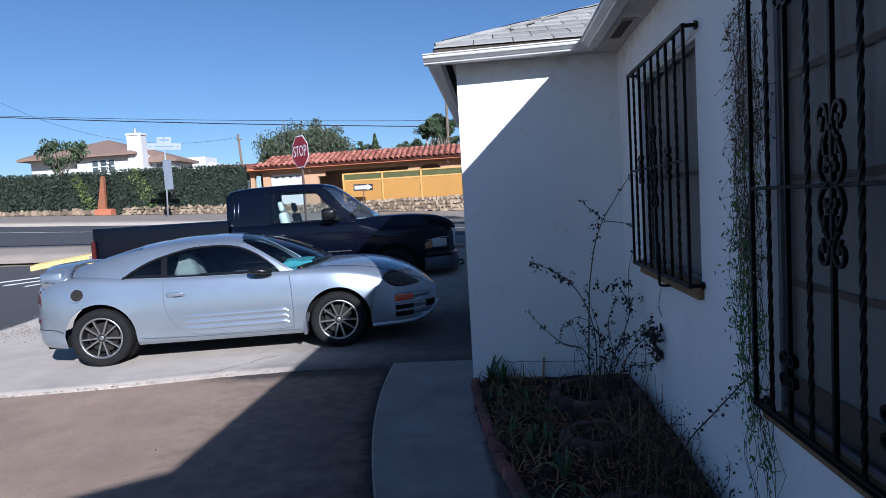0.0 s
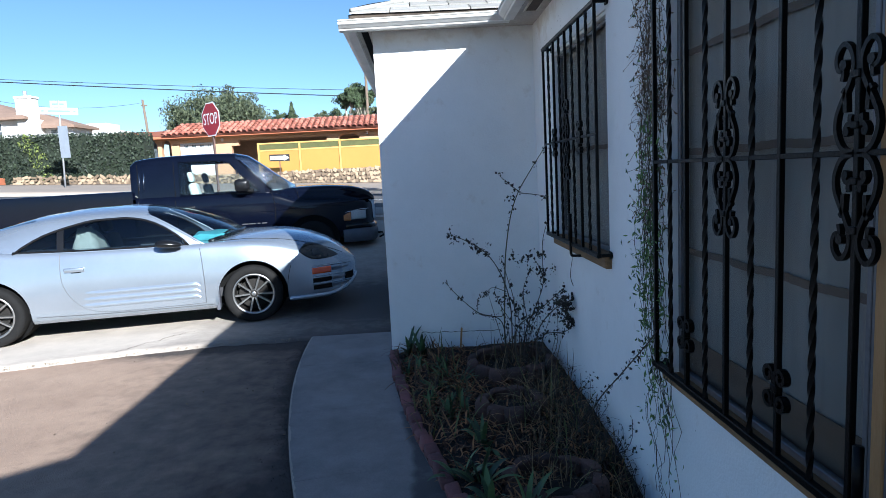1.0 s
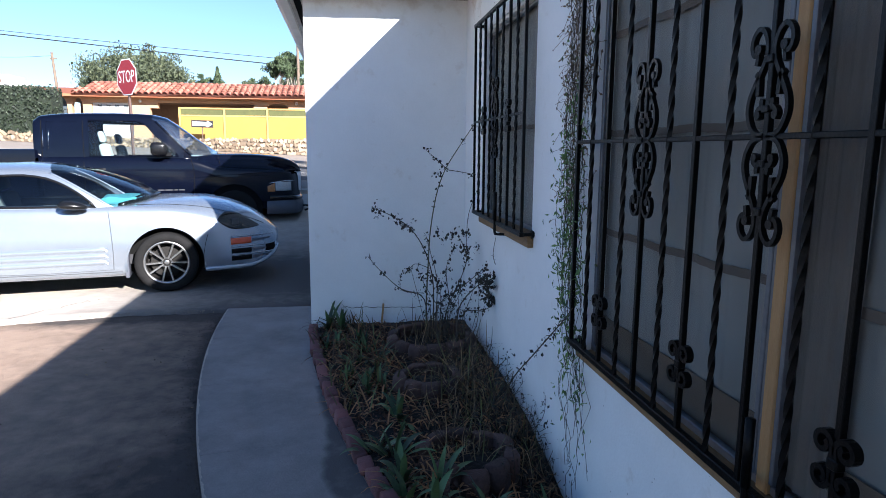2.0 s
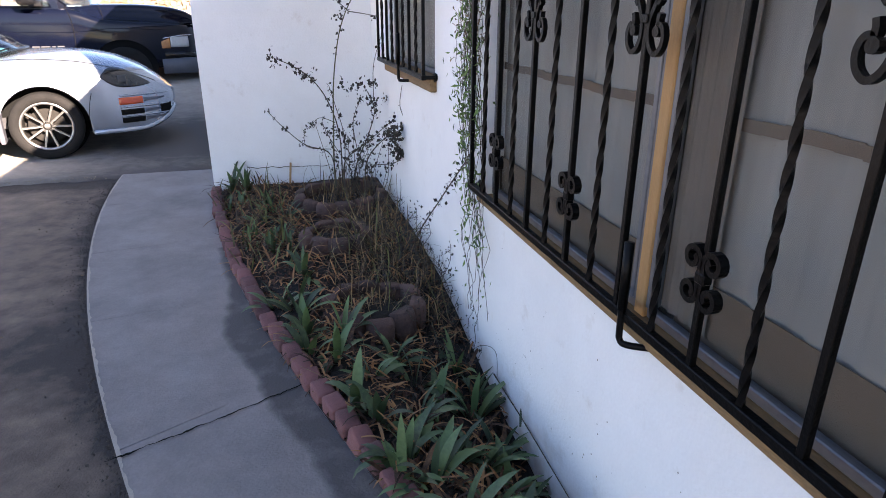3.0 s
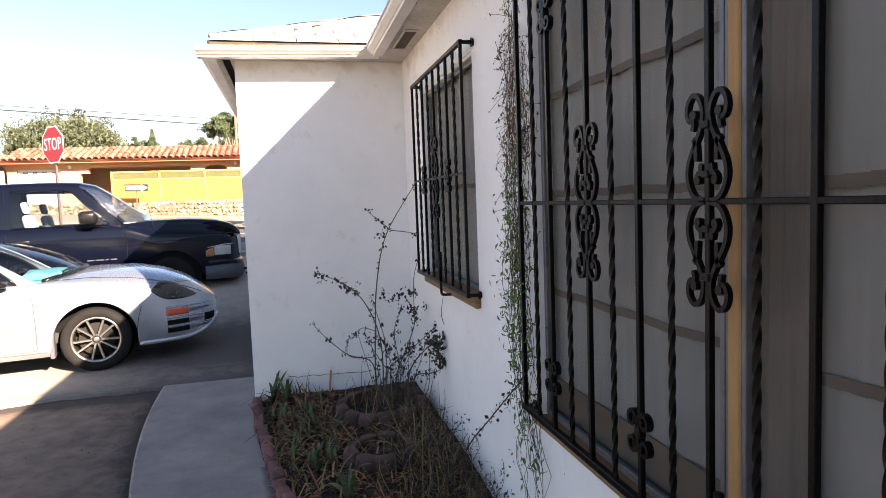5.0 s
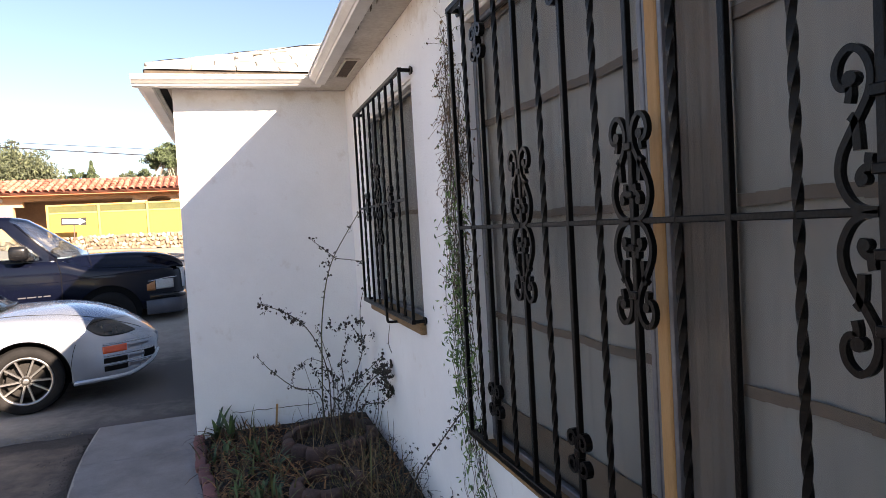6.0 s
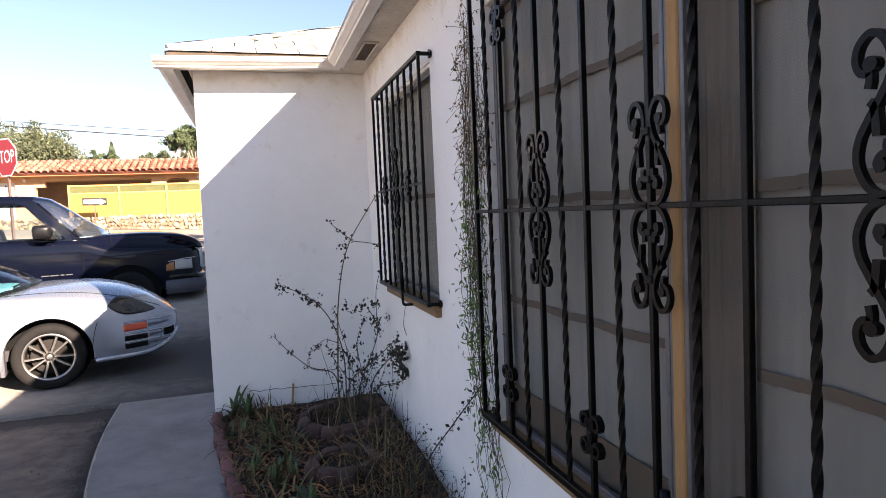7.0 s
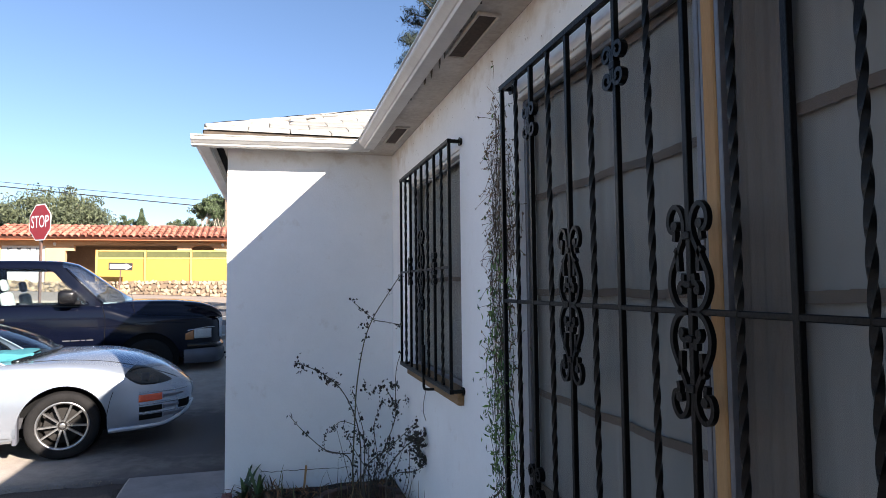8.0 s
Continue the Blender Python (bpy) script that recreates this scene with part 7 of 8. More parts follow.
ow = thing("one_way_sign", pose(-5.79, 28.0, 2.56, 0, 1.5, 0), "black one-way sign with white arrow on a thin post", "traffic sign")
part("plate", new_box(-0.46, 0.46, 0.0, 0.006, -0.155, 0.155, 0.002), SIGN_BLACK, ow, "black plate")
bm = bmesh.new()
vs = [bm.verts.new((x, -0.003, z)) for x, z in ((-0.41, -0.085), (0.20, -0.085), (0.20, -0.14), (0.44, 0.0), (0.20, 0.14), (0.20, 0.085), (-0.41, 0.085))]
bm.faces.new(vs)
part("arrow", bm, SIGN_WHITE, ow, "white arrow")
text_part("ONE WAY", 0.13, SIGN_BLACK, ow, pose(-0.10, -0.006, 0, 90, 0, 0))
part("post", new_box(-0.02, 0.02, 0.01, 0.04, -1.45, 0.1), POST_BROWN_SHADE, ow, "brown steel post with shade put into its colour")

SIGN_GREY = material("dull_sign_metal", (0.20, 0.225, 0.26), (0.15, 0.17, 0.20), 6.0, 0.6)
px_, pz_ = -13.70, lambda z: 1.526 + (z - 1.526) * 1.4393
ns = thing("street_name_sign", pose(px_, 25.0, pz_(3.70) - 0.03, 0, 0, 0), "two pale street name blades on a steel pole", "street sign")
part("pole", new_tube([(-0.19, 0, pz_(1.60) - pz_(3.70)), (-0.04, 0, 0.55)], 0.035, 10), GALV, ns, "galvanised pole", True)
part("blade", new_box(-0.82, 0.70, -0.05, -0.035, -0.02, 0.26, 0.003, pose(0, 0, 0, 0, 4, 0)), BLADE_SHADED, ns, "long pale blade")
part("blade", new_box(-0.42, 0.24, -0.01, 0.005, 0.27, 0.53, 0.003, pose(0, 0, 0, 0, 4, 0)), BLADE_SHADED, ns, "short pale blade")
for x0, x1 in ((-0.74, -0.64), (-0.48, 0.40), (0.52, 0.60)):
    part("lettering_bar", new_box(x0, x1, -0.056, -0.0505, 0.09, 0.15, 0.0, pose(0, 0, 0, 0, 4, 0)), SIGN_BLUE, ns, "unreadable blue lettering")
part("lettering_bar", new_box(-0.32, 0.14, -0.016, -0.0105, 0.37, 0.43, 0.0, pose(0, 0, 0, 0, 4, 0)), SIGN_BLUE, ns, "unreadable blue lettering")
part("sign_back", new_box(-0.18, 0.20, -0.045, -0.036, -1.74, -0.46, 0.01), SIGN_GREY, ns, "bare metal back of another sign")

# ---- planting bed ----
IRIS = material("iris_leaf", (0.088, 0.155, 0.055), (0.024, 0.050, 0.021), 6.0, 0.55, obrand=0.5, bump=0.1, bump_scale=80)
GRASS = material("grass_blade", (0.125, 0.135, 0.045), (0.065, 0.038, 0.018), 8.0, 0.75, island=0.9)
IRIS_DRY = material("dry_leaf", (0.31, 0.150, 0.062), (0.045, 0.022, 0.013), 8.0, 0.85, island=0.7)
STRAW = material("straw", (0.27, 0.180, 0.088), (0.055, 0.036, 0.022), 6.0, 0.85, island=0.7)
TWIG = material("twig", (0.10, 0.075, 0.05), (0.045, 0.035, 0.028), 20.0, 0.85)
CANE = material("green_cane", (0.13, 0.125, 0.06), (0.07, 0.07, 0.04), 20.0, 0.7)
ROSE_LEAF = material("rose_leaf", (0.034, 0.034, 0.020), (0.024, 0.011, 0.011), 12.0, 0.6, island=0.6)
VINE_LEAF = material("vine_leaf", (0.16, 0.26, 0.07), (0.045, 0.085, 0.025), 12.0, 0.55, island=0.6)
PLANTER = material("planter_concrete", (0.118, 0.064, 0.052), (0.045, 0.027, 0.023), 8.0, 0.92, bump=0.5, bump_scale=90, obrand=0.3)
DAMP = material("damp_concrete", (0.29, 0.262, 0.25), (0.165, 0.148, 0.14), 2.2, 0.9, bump=0.3, bump_scale=110, fine=0.2, grime_shade=(0.078, 0.071, 0.069))
rnd = random.Random(21)


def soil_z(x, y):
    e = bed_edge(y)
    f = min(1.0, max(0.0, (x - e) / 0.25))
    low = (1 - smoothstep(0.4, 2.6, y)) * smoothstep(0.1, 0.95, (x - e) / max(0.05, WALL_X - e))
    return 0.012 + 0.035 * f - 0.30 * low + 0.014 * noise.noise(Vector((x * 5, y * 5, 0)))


bm = bmesh.new()
rows = []
for y in steps(-0.75, WING_Y - 0.001, 70):
    e = min(bed_edge(y), 1.38)
    rows.append([bm.verts.new((e + (WALL_X - 0.001 - e) * f, y, soil_z(e + (WALL_X - e) * f, y) + 0.012 * noise.noise(Vector((f * 30, y * 22, 5))))) for f in steps(0, 1, 18)])
for a, b in zip(rows, rows[1:]):
    for i in range(18):
        bm.faces.new((a[i], a[i + 1], b[i + 1], b[i]))
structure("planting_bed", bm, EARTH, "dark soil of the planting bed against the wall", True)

# damp strip along the brick edging, on the walkway
bm = bmesh.new()
rows, wet = [], []
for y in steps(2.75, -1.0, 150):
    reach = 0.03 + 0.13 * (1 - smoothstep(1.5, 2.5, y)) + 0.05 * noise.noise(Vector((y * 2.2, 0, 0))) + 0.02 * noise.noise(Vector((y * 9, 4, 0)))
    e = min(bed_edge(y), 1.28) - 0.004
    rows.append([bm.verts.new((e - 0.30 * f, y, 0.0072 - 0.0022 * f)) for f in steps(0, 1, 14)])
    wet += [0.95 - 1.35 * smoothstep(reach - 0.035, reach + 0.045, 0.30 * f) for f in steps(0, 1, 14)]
for a, b in zip(rows, rows[1:]):
    for i in range(14):
        bm.faces.new((a[i], b[i], b[i + 1], a[i + 1]))
bmesh.ops.recalc_face_normals(bm, faces=bm.faces)
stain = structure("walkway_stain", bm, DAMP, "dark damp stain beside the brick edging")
stain.data.attributes.new("grime_shade", "FLOAT", "POINT").data.foreach_set("value", wet)

# worn pale rim along the walkway's outer edge
bm = bmesh.new()
a_, b_ = [], []
for y in steps(4.84, -2.0, 420):
    wd = max(0.002, 0.010 + 0.012 * noise.noise(Vector((y * 5, 2, 0))) + 0.010 * noise.noise(Vector((y * 27, 2, 0))))
    a_.append(bm.verts.new((path_edge(y) - 0.001, y, 0.0065)))
    b_.append(bm.verts.new((path_edge(y) + wd, y, 0.0065)))
for i in range(420):
    bm.faces.new((a_[i], a_[i + 1], b_[i + 1], b_[i]))
structure("walkway_rim", bm, CONCRETE_OLD, "pale worn rim along the walkway edge")

# crack across the walkway
bm = bmesh.new()
pts = [(-0.035 + 0.70 * f, 0.815 + 0.315 * f - 0.012 * math.sin(f * 3.1) + 0.010 * noise.noise(Vector((f * 14, 3, 1))) + 0.006 * noise.noise(Vector((f * 60, 3, 1))), 0.0095) for f in steps(0, 1, 110)]
wid = [0.0022 + 0.009 * max(0.0, 0.25 + noise.noise(Vector((p[0] * 16, 0, 0)))) for p in pts]
a_ = [bm.verts.new((p[0], p[1] - q, p[2])) for p, q in zip(pts, wid)]
b_ = [bm.verts.new((p[0], p[1] + 0.4 * q, p[2])) for p, q in zip(pts, wid)]
for i in range(110):
    bm.faces.new((a_[i], a_[i + 1], b_[i + 1], b_[i]))
structure("walkway_crack", bm, DARK, "thin crack running across the concrete walkway")
bm = bmesh.new()
for k, (x0, y0, x1, y1) in enumerate(((-2.55, 4.72, -2.2, 5.25), (-2.2, 5.25, -2.05, 5.4))):
    prev = None
    for f in steps(0, 1, 16):
        x = x0 + (x1 - x0) * f + 0.07 * noise.noise(Vector((f * 5, k, 2))) + 0.03 * noise.noise(Vector((f * 17, k, 2)))
        y = y0 + (y1 - y0) * f
        cur = (bm.verts.new((x - 0.003, y, rise(x, y) + 0.004)), bm.verts.new((x + 0.003 + 0.003 * (f * 7 % 1), y, rise(x, y) + 0.004)))
        if prev:
            bm.faces.new((prev[0], prev[1], cur[1], cur[0]))
        prev = cur
structure("driveway_crack", bm, DARK, "crack in the concrete driveway")

# loose leaves and grit on the pad
bm = bmesh.new()
for _ in range(60):
    y = rnd.uniform(0.2, 4.6)
    x = path_edge(y) - abs(rnd.gauss(0.05, 0.8)) - 0.03
    s = rnd.uniform(0.004, 0.014)
    m = Matrix.Translation((x, y, rise(x, y) - 0.012)) @ Euler((rnd.uniform(-.5, .5), rnd.uniform(-.5, .5), rnd.uniform(0, 6))).to_matrix().to_4x4()
    vs = [bm.verts.new(m @ Vector(c)) for c in ((-s, 0, 0), (0, -s * 0.5, s * 0.3), (s, 0, 0), (0, s * 0.5, s * 0.3))]
    bm.faces.new(vs)
lit = tagged(link("leaf_litter", bm, STRAW), "scattered dry leaf bits on the parking pad", "leaf litter", "", "stuff")


# -- flower ring planters --
def lobe_mesh(w, d, h):
    bm = bmesh.new()
    n = 8
    rings = []
    for z, k in ((0.0, 1.0), (h * 0.6, 1.0), (h * 0.86, 0.93), (h * 0.97, 0.72), (h, 0.40)):
        rings.append([bm.verts.new((w / 2 * math.cos(math.pi * i / n) * (0.6 + 0.4 * k), -d * math.sin(math.pi * i / n) * k, z)) for i in range(n + 1)] + [bm.verts.new((-w / 2 * 0.95, d * 0.45, z)), bm.verts.new((w / 2 * 0.95, d * 0.45, z))])
    m = n + 3
    for a, b in zip(rings, rings[1:]):
        for i in range(m):
            bm.faces.new((a[i], a[(i + 1) % m], b[(i + 1) % m], b[i]))
    bm.faces.new(rings[-1])
    bm.faces.new(rings[0][::-1])
    bmesh.ops.recalc_face_normals(bm, faces=bm.faces)
    me = bpy.data.meshes.new("block")
    bm.to_mesh(me)
    bm.free()
    me.materials.append(PLANTER)
    me.polygons.foreach_set("use_smooth", [True] * len(me.polygons))
    return me


def ring_planter(cx, cy, r, n, h):
    t = thing("ring_planter", (cx, cy, soil_z(cx, cy - r) - 0.035), "ring of scalloped red-brown concrete edging round a plant", "planter", "scalloped ring planters")
    me = lobe_mesh(2 * math.pi * r / n * 1.04, 0.055, h)
    for i in range(n):
        a = 360 * i / n
        ob = new("block", me)
        ob.parent = t
        ob.matrix_basis = pose(0, 0, rnd.uniform(-0.020, 0.010), 0, 0, a) @ pose(0, -r, 0, rnd.uniform(-7, 3), rnd.uniform(-2, 2), rnd.uniform(-3, 3))


    bm = bmesh.new()
    rings = [[bm.verts.new((q * math.cos(a), q * math.sin(a), hz + 0.012 * noise.noise(Vector((q * 30 + cx, a * 3, cy))))) for a in steps(0, 2 * math.pi * 15 / 16, 15)] for q, hz in ((r * 1.0, 0.055), (r * 0.6, 0.075), (r * 0.2, 0.08))]
    for p, q in zip(rings, rings[1:]):
        for k in range(16):
            bm.faces.new((p[k], p[(k + 1) % 16], q[(k + 1) % 16], q[k]))
    bm.faces.new(rings[-1])
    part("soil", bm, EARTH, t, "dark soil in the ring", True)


ring_planter(0.99, 1.67, 0.205, 10, 0.135)
ring_planter(0.915, 2.54, 0.175, 9, 0.135)
ring_planter(1.04, 3.33, 0.285, 13, 0.145)


# -- strap-leaved plants --
def blade(bm, root, yaw, lean, length, width, curl, fold=0.25, n=7):
    """A strap leaf that rises from root and arches over."""
    d = Vector((math.cos(yaw), math.sin(yaw), 0))
    side = Vector((-d.y, d.x, 0))
    p = Vector(root)
    ang = math.pi / 2 - lean
    prev = None
    for i in range(n + 1):
        f = i / n
        w = width * (0.65 + 0.7 * f if f < 0.4 else 0.93 * (1 - ((f - 0.4) / 0.6) ** 2.2)) * 0.5 + 0.0008
        up = Vector((0, 0, 1))
        cur = (bm.verts.new(p - side * w), bm.verts.new(p - (d * math.sin(ang) - up * math.cos(ang)) * (-fold * w)), bm.verts.new(p + side * w))
        if prev:
            bm.faces.new((prev[0], prev[1], cur[1], cur[0]))
            bm.faces.new((prev[1], prev[2], cur[2], cur[1]))
        prev = cur
        p = p + (d * math.cos(ang) + up * math.sin(ang)) * (length / n)
        ang -= curl / n * (0.4 + 1.2 * f)


def iris(x, y, n, length, label, dry=0, wide=1.0):
    t = thing("iris_plant", (x, y, soil_z(x, y) - 0.01), label, "plant", "irises in the bed")
    fan = rnd.uniform(0, math.pi)
    n += 3
    for i in range(n):
        bm = bmesh.new()
        u = 2 * i / (n - 1) - 1 + rnd.gauss(0, 0.12)
        yaw = fan + rnd.gauss(0, 0.35) + (math.pi if u < 0 else 0)
        blade(bm, (0.035 * u * math.cos(fan), 0.035 * u * math.sin(fan), 0), yaw, 0.06 + 0.85 * abs(u), length * rnd.uniform(0.7, 1.15) * (1 - 0.25 * abs(u)), wide * rnd.uniform(0.024, 0.042), rnd.uniform(0.5, 2.1) * (0.5 + abs(u)))
        part("leaf", bm, IRIS, t, "", True)
    for i in range(dry):
        bm = bmesh.new()
        blade(bm, (rnd.uniform(-0.05, 0.05), rnd.uniform(-0.05, 0.05), 0.01), rnd.uniform(0, 6.28), rnd.uniform(0.8, 1.35), length * rnd.uniform(0.5, 0.9), 0.018, rnd.uniform(0.3, 1.2))
        part("dry_leaf", bm, IRIS_DRY, t, "withered brown leaf", True)


FRONT_IRISES = ((0.69, 2.09, 8), (0.55, 1.75, 8), (0.64, 1.69, 6), (0.66, 1.47, 7), (0.82, 1.45, 7), (0.66, 1.31, 8), (0.77, 1.23, 8), (0.80, 0.88, 8), (0.86, 0.78, 9), (1.01, 1.26, 7), (1.07, 1.11, 8), (1.13, 0.99, 8), (1.29, 1.24, 7),
                (1.31, 1.08, 7), (1.28, 0.97, 8), (0.91, 0.55, 9), (0.97, 0.43, 8), (1.11, 0.65, 7), (1.19, 0.64, 8), (1.30, 0.74, 8), (0.88, 0.46, 6), (0.89, 1.09, 7), (1.29, 0.58, 7), (1.02, 0.82, 6))
BACK_IRISES = ((0.27, 3.90, 9), (0.37, 3.83, 8), (0.46, 3.01, 8), (0.63, 3.08, 8), (0.51, 3.43, 8), (0.43, 2.74, 6), (0.53, 2.50, 6), (0.33, 3.44, 7), (0.56, 3.22, 7))
for x, y, n in FRONT_IRISES:
    iris(x, y, n, rnd.uniform(0.19, 0.25), "grey-green strap-leaved iris plant in the bed", 1)
for _ in range(7):
    y = rnd.uniform(-0.15, 0.42)
    x = rnd.uniform(min(bed_edge(y) + 0.12, 1.2), 1.34)
    iris(x, y, rnd.randint(5, 8), rnd.uniform(0.20, 0.28), "grey-green strap-leaved iris plant in the bed", 2)
for _ in range(10):
    y = rnd.uniform(2.25, 3.8)
    x = bed_edge(y) + rnd.uniform(0.10, 0.40)
    iris(x, y, rnd.randint(3, 5), rnd.uniform(0.11, 0.17), "half-withered strap-leaved iris plant in the bed", 7, 0.55)
for x, y, n in BACK_IRISES:
    iris(x, y, n, 0.27 if y > 3.8 else rnd.uniform(0.15, 0.20), "half-withered strap-leaved iris plant in the bed", 9, 0.9 if y > 3.8 else 0.6)

# withered leaves between the plants
bm = bmesh.new()
for _ in range(4400):
    y = rnd.uniform(0.0, 3.95)
    e = bed_edge(y) + 0.04
    x = rnd.uniform(e, WALL_X - 0.02)
    far_left = y > 2.2 and x < 0.80
    if not far_left and rnd.random() < 0.45:
        continue
    blade(bm, (x, y, soil_z(x, y) + rnd.uniform(0.0, 0.03)), rnd.uniform(0, 6.28), rnd.uniform(0.8, 1.5), rnd.uniform(0.03, 0.09) if rnd.random() < 0.65 else rnd.uniform(0.09, 0.22 if far_left else 0.15), rnd.uniform(0.005, 0.012), rnd.uniform(0.1, 2.8), n=4)
tagged(link("withered_leaves", bm, IRIS_DRY, None, "", True), "withered orange-brown leaves lying between the plants", "dry leaves", "", "stuff")
bm = bmesh.new()
for _ in range(150):
    y = rnd.uniform(2.2, 3.95)
    e = bed_edge(y) + 0.04
    x = rnd.uniform(e, e + 0.45)
    blade(bm, (x, y, soil_z(x, y)), rnd.uniform(0, 6.28), rnd.uniform(0.1, 0.9), rnd.uniform(0.10, 0.26), rnd.uniform(0.005, 0.010), rnd.uniform(0.4, 1.8), n=5)
# leaf litter and bare stems on the soil
LITTER = material("brown_leaf_litter", (0.13, 0.055, 0.030), (0.028, 0.014, 0.010), 25.0, 0.85, fine=0.4)
lt = bmesh.new()
for _ in range(4200):
    y = rnd.uniform(0.1, WING_Y - 0.05)
    e = bed_edge(y)
    x = e + (WALL_X - 0.02 - e) * rnd.random()
    leaf_cloud(lt, [(x, y, soil_z(x, y) + rnd.uniform(0.008, 0.02))], rnd.uniform(0.016, 0.036), 0.3)
tagged(link("brown_leaves", lt, LITTER), "small red-brown dead leaves on the bed soil", "leaf litter", "", "stuff")
st = bmesh.new()
for _ in range(28):
    y = rnd.uniform(0.9, WING_Y - 0.2)
    e = bed_edge(y)
    x = e + (WALL_X - 0.06 - e) * rnd.uniform(0.15, 1)
    blade(st, (x, y, soil_z(x, y) + 0.015), rnd.uniform(0, 6.28), rnd.uniform(0.9, 1.45), rnd.uniform(0.15, 0.38), 0.0022, rnd.uniform(-0.3, 0.5), n=5)
tagged(link("dry_stems", st, STRAW, None, "", True), "thin pale dry stems lying over the bed", "dry stems", "", "stuff")
tagged(link("grass_tufts", bm, GRASS, None, "", True), "thin green grassy leaves in the bed", "grass", "", "stuff")
# dry grass over the rings
bm, gr = bmesh.new(), bmesh.new()
for cx, cy, r, n, ln in ((1.18, 2.06, 0.17, 70, 0.24), (1.27, 2.25, 0.13, 60, 0.27), (1.20, 2.45, 0.16, 70, 0.26), (0.95, 2.53, 0.16, 60, 0.19), (1.10, 2.72, 0.12, 50, 0.30), (0.99, 1.68, 0.17, 100, 0.19), (1.08, 2.28, 0.14, 50, 0.33), (0.98, 2.08, 0.14, 46, 0.20), (1.28, 2.85, 0.12, 50, 0.24), (1.05, 3.36, 0.24, 130, 0.22), (1.0, 3.05, 0.16, 50, 0.22), (1.22, 3.2, 0.14, 60, 0.26), (1.30, 1.62, 0.10, 60, 0.20), (1.30, 1.90, 0.09, 50, 0.22)):
    for _ in range(n):
        a, q = rnd.uniform(0, 6.28), rnd.random() ** 0.6 * r
        x, y = cx + q * math.cos(a), cy + q * math.sin(a)
        if x > WALL_X - 0.03:
            continue
        blade(bm if rnd.random() < 0.72 else gr, (x, y, soil_z(x, y)), rnd.uniform(0, 6.28), rnd.uniform(0.2, 1.35), ln * rnd.uniform(0.35, 1.5), rnd.uniform(0.0018, 0.0048), rnd.gauss(1.2, 2.2), n=7)
tagged(link("thin_grass", gr, GRASS, None, "", True), "thin dull green grass growing through the dry grass", "grass", "", "stuff")
# dark brambles at the foot of the wall
br = bmesh.new()
for _ in range(130):
    y = rnd.uniform(1.15, 3.1)
    p = Vector((rnd.uniform(1.16, 1.38), y, soil_z(1.3, y)))
    d = Vector((rnd.gauss(0, 0.25), rnd.gauss(0, 0.45), 1.0)).normalized()
    pts = [p.copy()]
    for _k in range(rnd.randint(3, 8)):
        d = (d + 0.45 * Vector((rnd.gauss(0, 1), rnd.gauss(0, 1), rnd.gauss(0, 0.6)))).normalized()
        p = p + d * 0.045
        p.x = min(p.x, WALL_X - 0.012)
        pts.append(p.copy())
        leaf_cloud(br, [p + 0.008 * Vector((-1, rnd.gauss(0, 1), rnd.gauss(0, 1)))], rnd.uniform(0.010, 0.022), 0.3)
    ring_tube(br, pts, 0.0014, 4)
tagged(link("brambles", br, ROSE_LEAF), "dark dry brambles tangled at the foot of the wall", "brambles", "", "stuff")
tagged(link("dry_grass", bm, STRAW, None, "", True), "tangled dry brown grass over the ring planters", "grass", "", "stuff")


# -- rose bush --
def leaves_on(bm, pts, n, spread, size):
    for _ in range(n):
        k = rnd.randint(0, len(pts) - 1)
        p = Vector(pts[k]) + Vector((rnd.gauss(0, spread), rnd.gauss(0, spread), rnd.gauss(0, spread)))
        p.x = min(p.x, WALL_X - 0.01)
        p.y = min(p.y, WING_Y - 0.02)
        leaf_cloud(bm, [p], size * rnd.uniform(0.6, 1.3), 0.36)


rose = thing("rose_bush", (0, 0, 0), "leggy thorny rose bush with few dark leaves against the white wall", "shrub")
lf = bmesh.new()


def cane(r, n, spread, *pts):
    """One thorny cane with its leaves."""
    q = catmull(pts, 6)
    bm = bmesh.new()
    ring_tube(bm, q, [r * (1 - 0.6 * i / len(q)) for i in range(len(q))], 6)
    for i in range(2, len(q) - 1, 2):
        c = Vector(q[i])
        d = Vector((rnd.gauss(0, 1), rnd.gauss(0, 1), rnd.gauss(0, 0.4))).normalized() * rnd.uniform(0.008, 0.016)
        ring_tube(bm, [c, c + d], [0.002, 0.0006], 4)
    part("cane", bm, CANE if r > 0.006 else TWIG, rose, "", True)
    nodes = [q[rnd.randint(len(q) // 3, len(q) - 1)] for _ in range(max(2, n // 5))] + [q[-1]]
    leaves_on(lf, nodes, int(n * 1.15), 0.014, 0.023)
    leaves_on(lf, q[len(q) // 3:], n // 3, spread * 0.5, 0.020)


# cane points placed from pixel positions to fit the camera's view
cane(0.0065, 26, 0.022, (1.02, 3.45, 0.03), (1.015, 3.45, 0.32), (1.03, 3.45, 0.65), (1.045, 3.45, 0.9), (1.09, 3.44, 1.18), (1.15, 3.42, 1.36), (1.24, 3.38, 1.52), (1.335, 3.3, 1.68))
cane(0.0035, 10, 0.015, (1.17, 3.42, 1.36), (1.08, 3.42, 1.44), (1.01, 3.4, 1.5))
cane(0.0035, 8, 0.015, (1.17, 3.42, 1.36), (1.27, 3.36, 1.345), (1.345, 3.3, 1.33))
cane(0.0055, 46, 0.022, (1.06, 3.43, 0.03), (1.07, 3.45, 0.48), (1.01, 3.45, 0.74), (0.9, 3.45, 0.92), (0.76, 3.45, 1.02), (0.62, 3.45, 1.08))
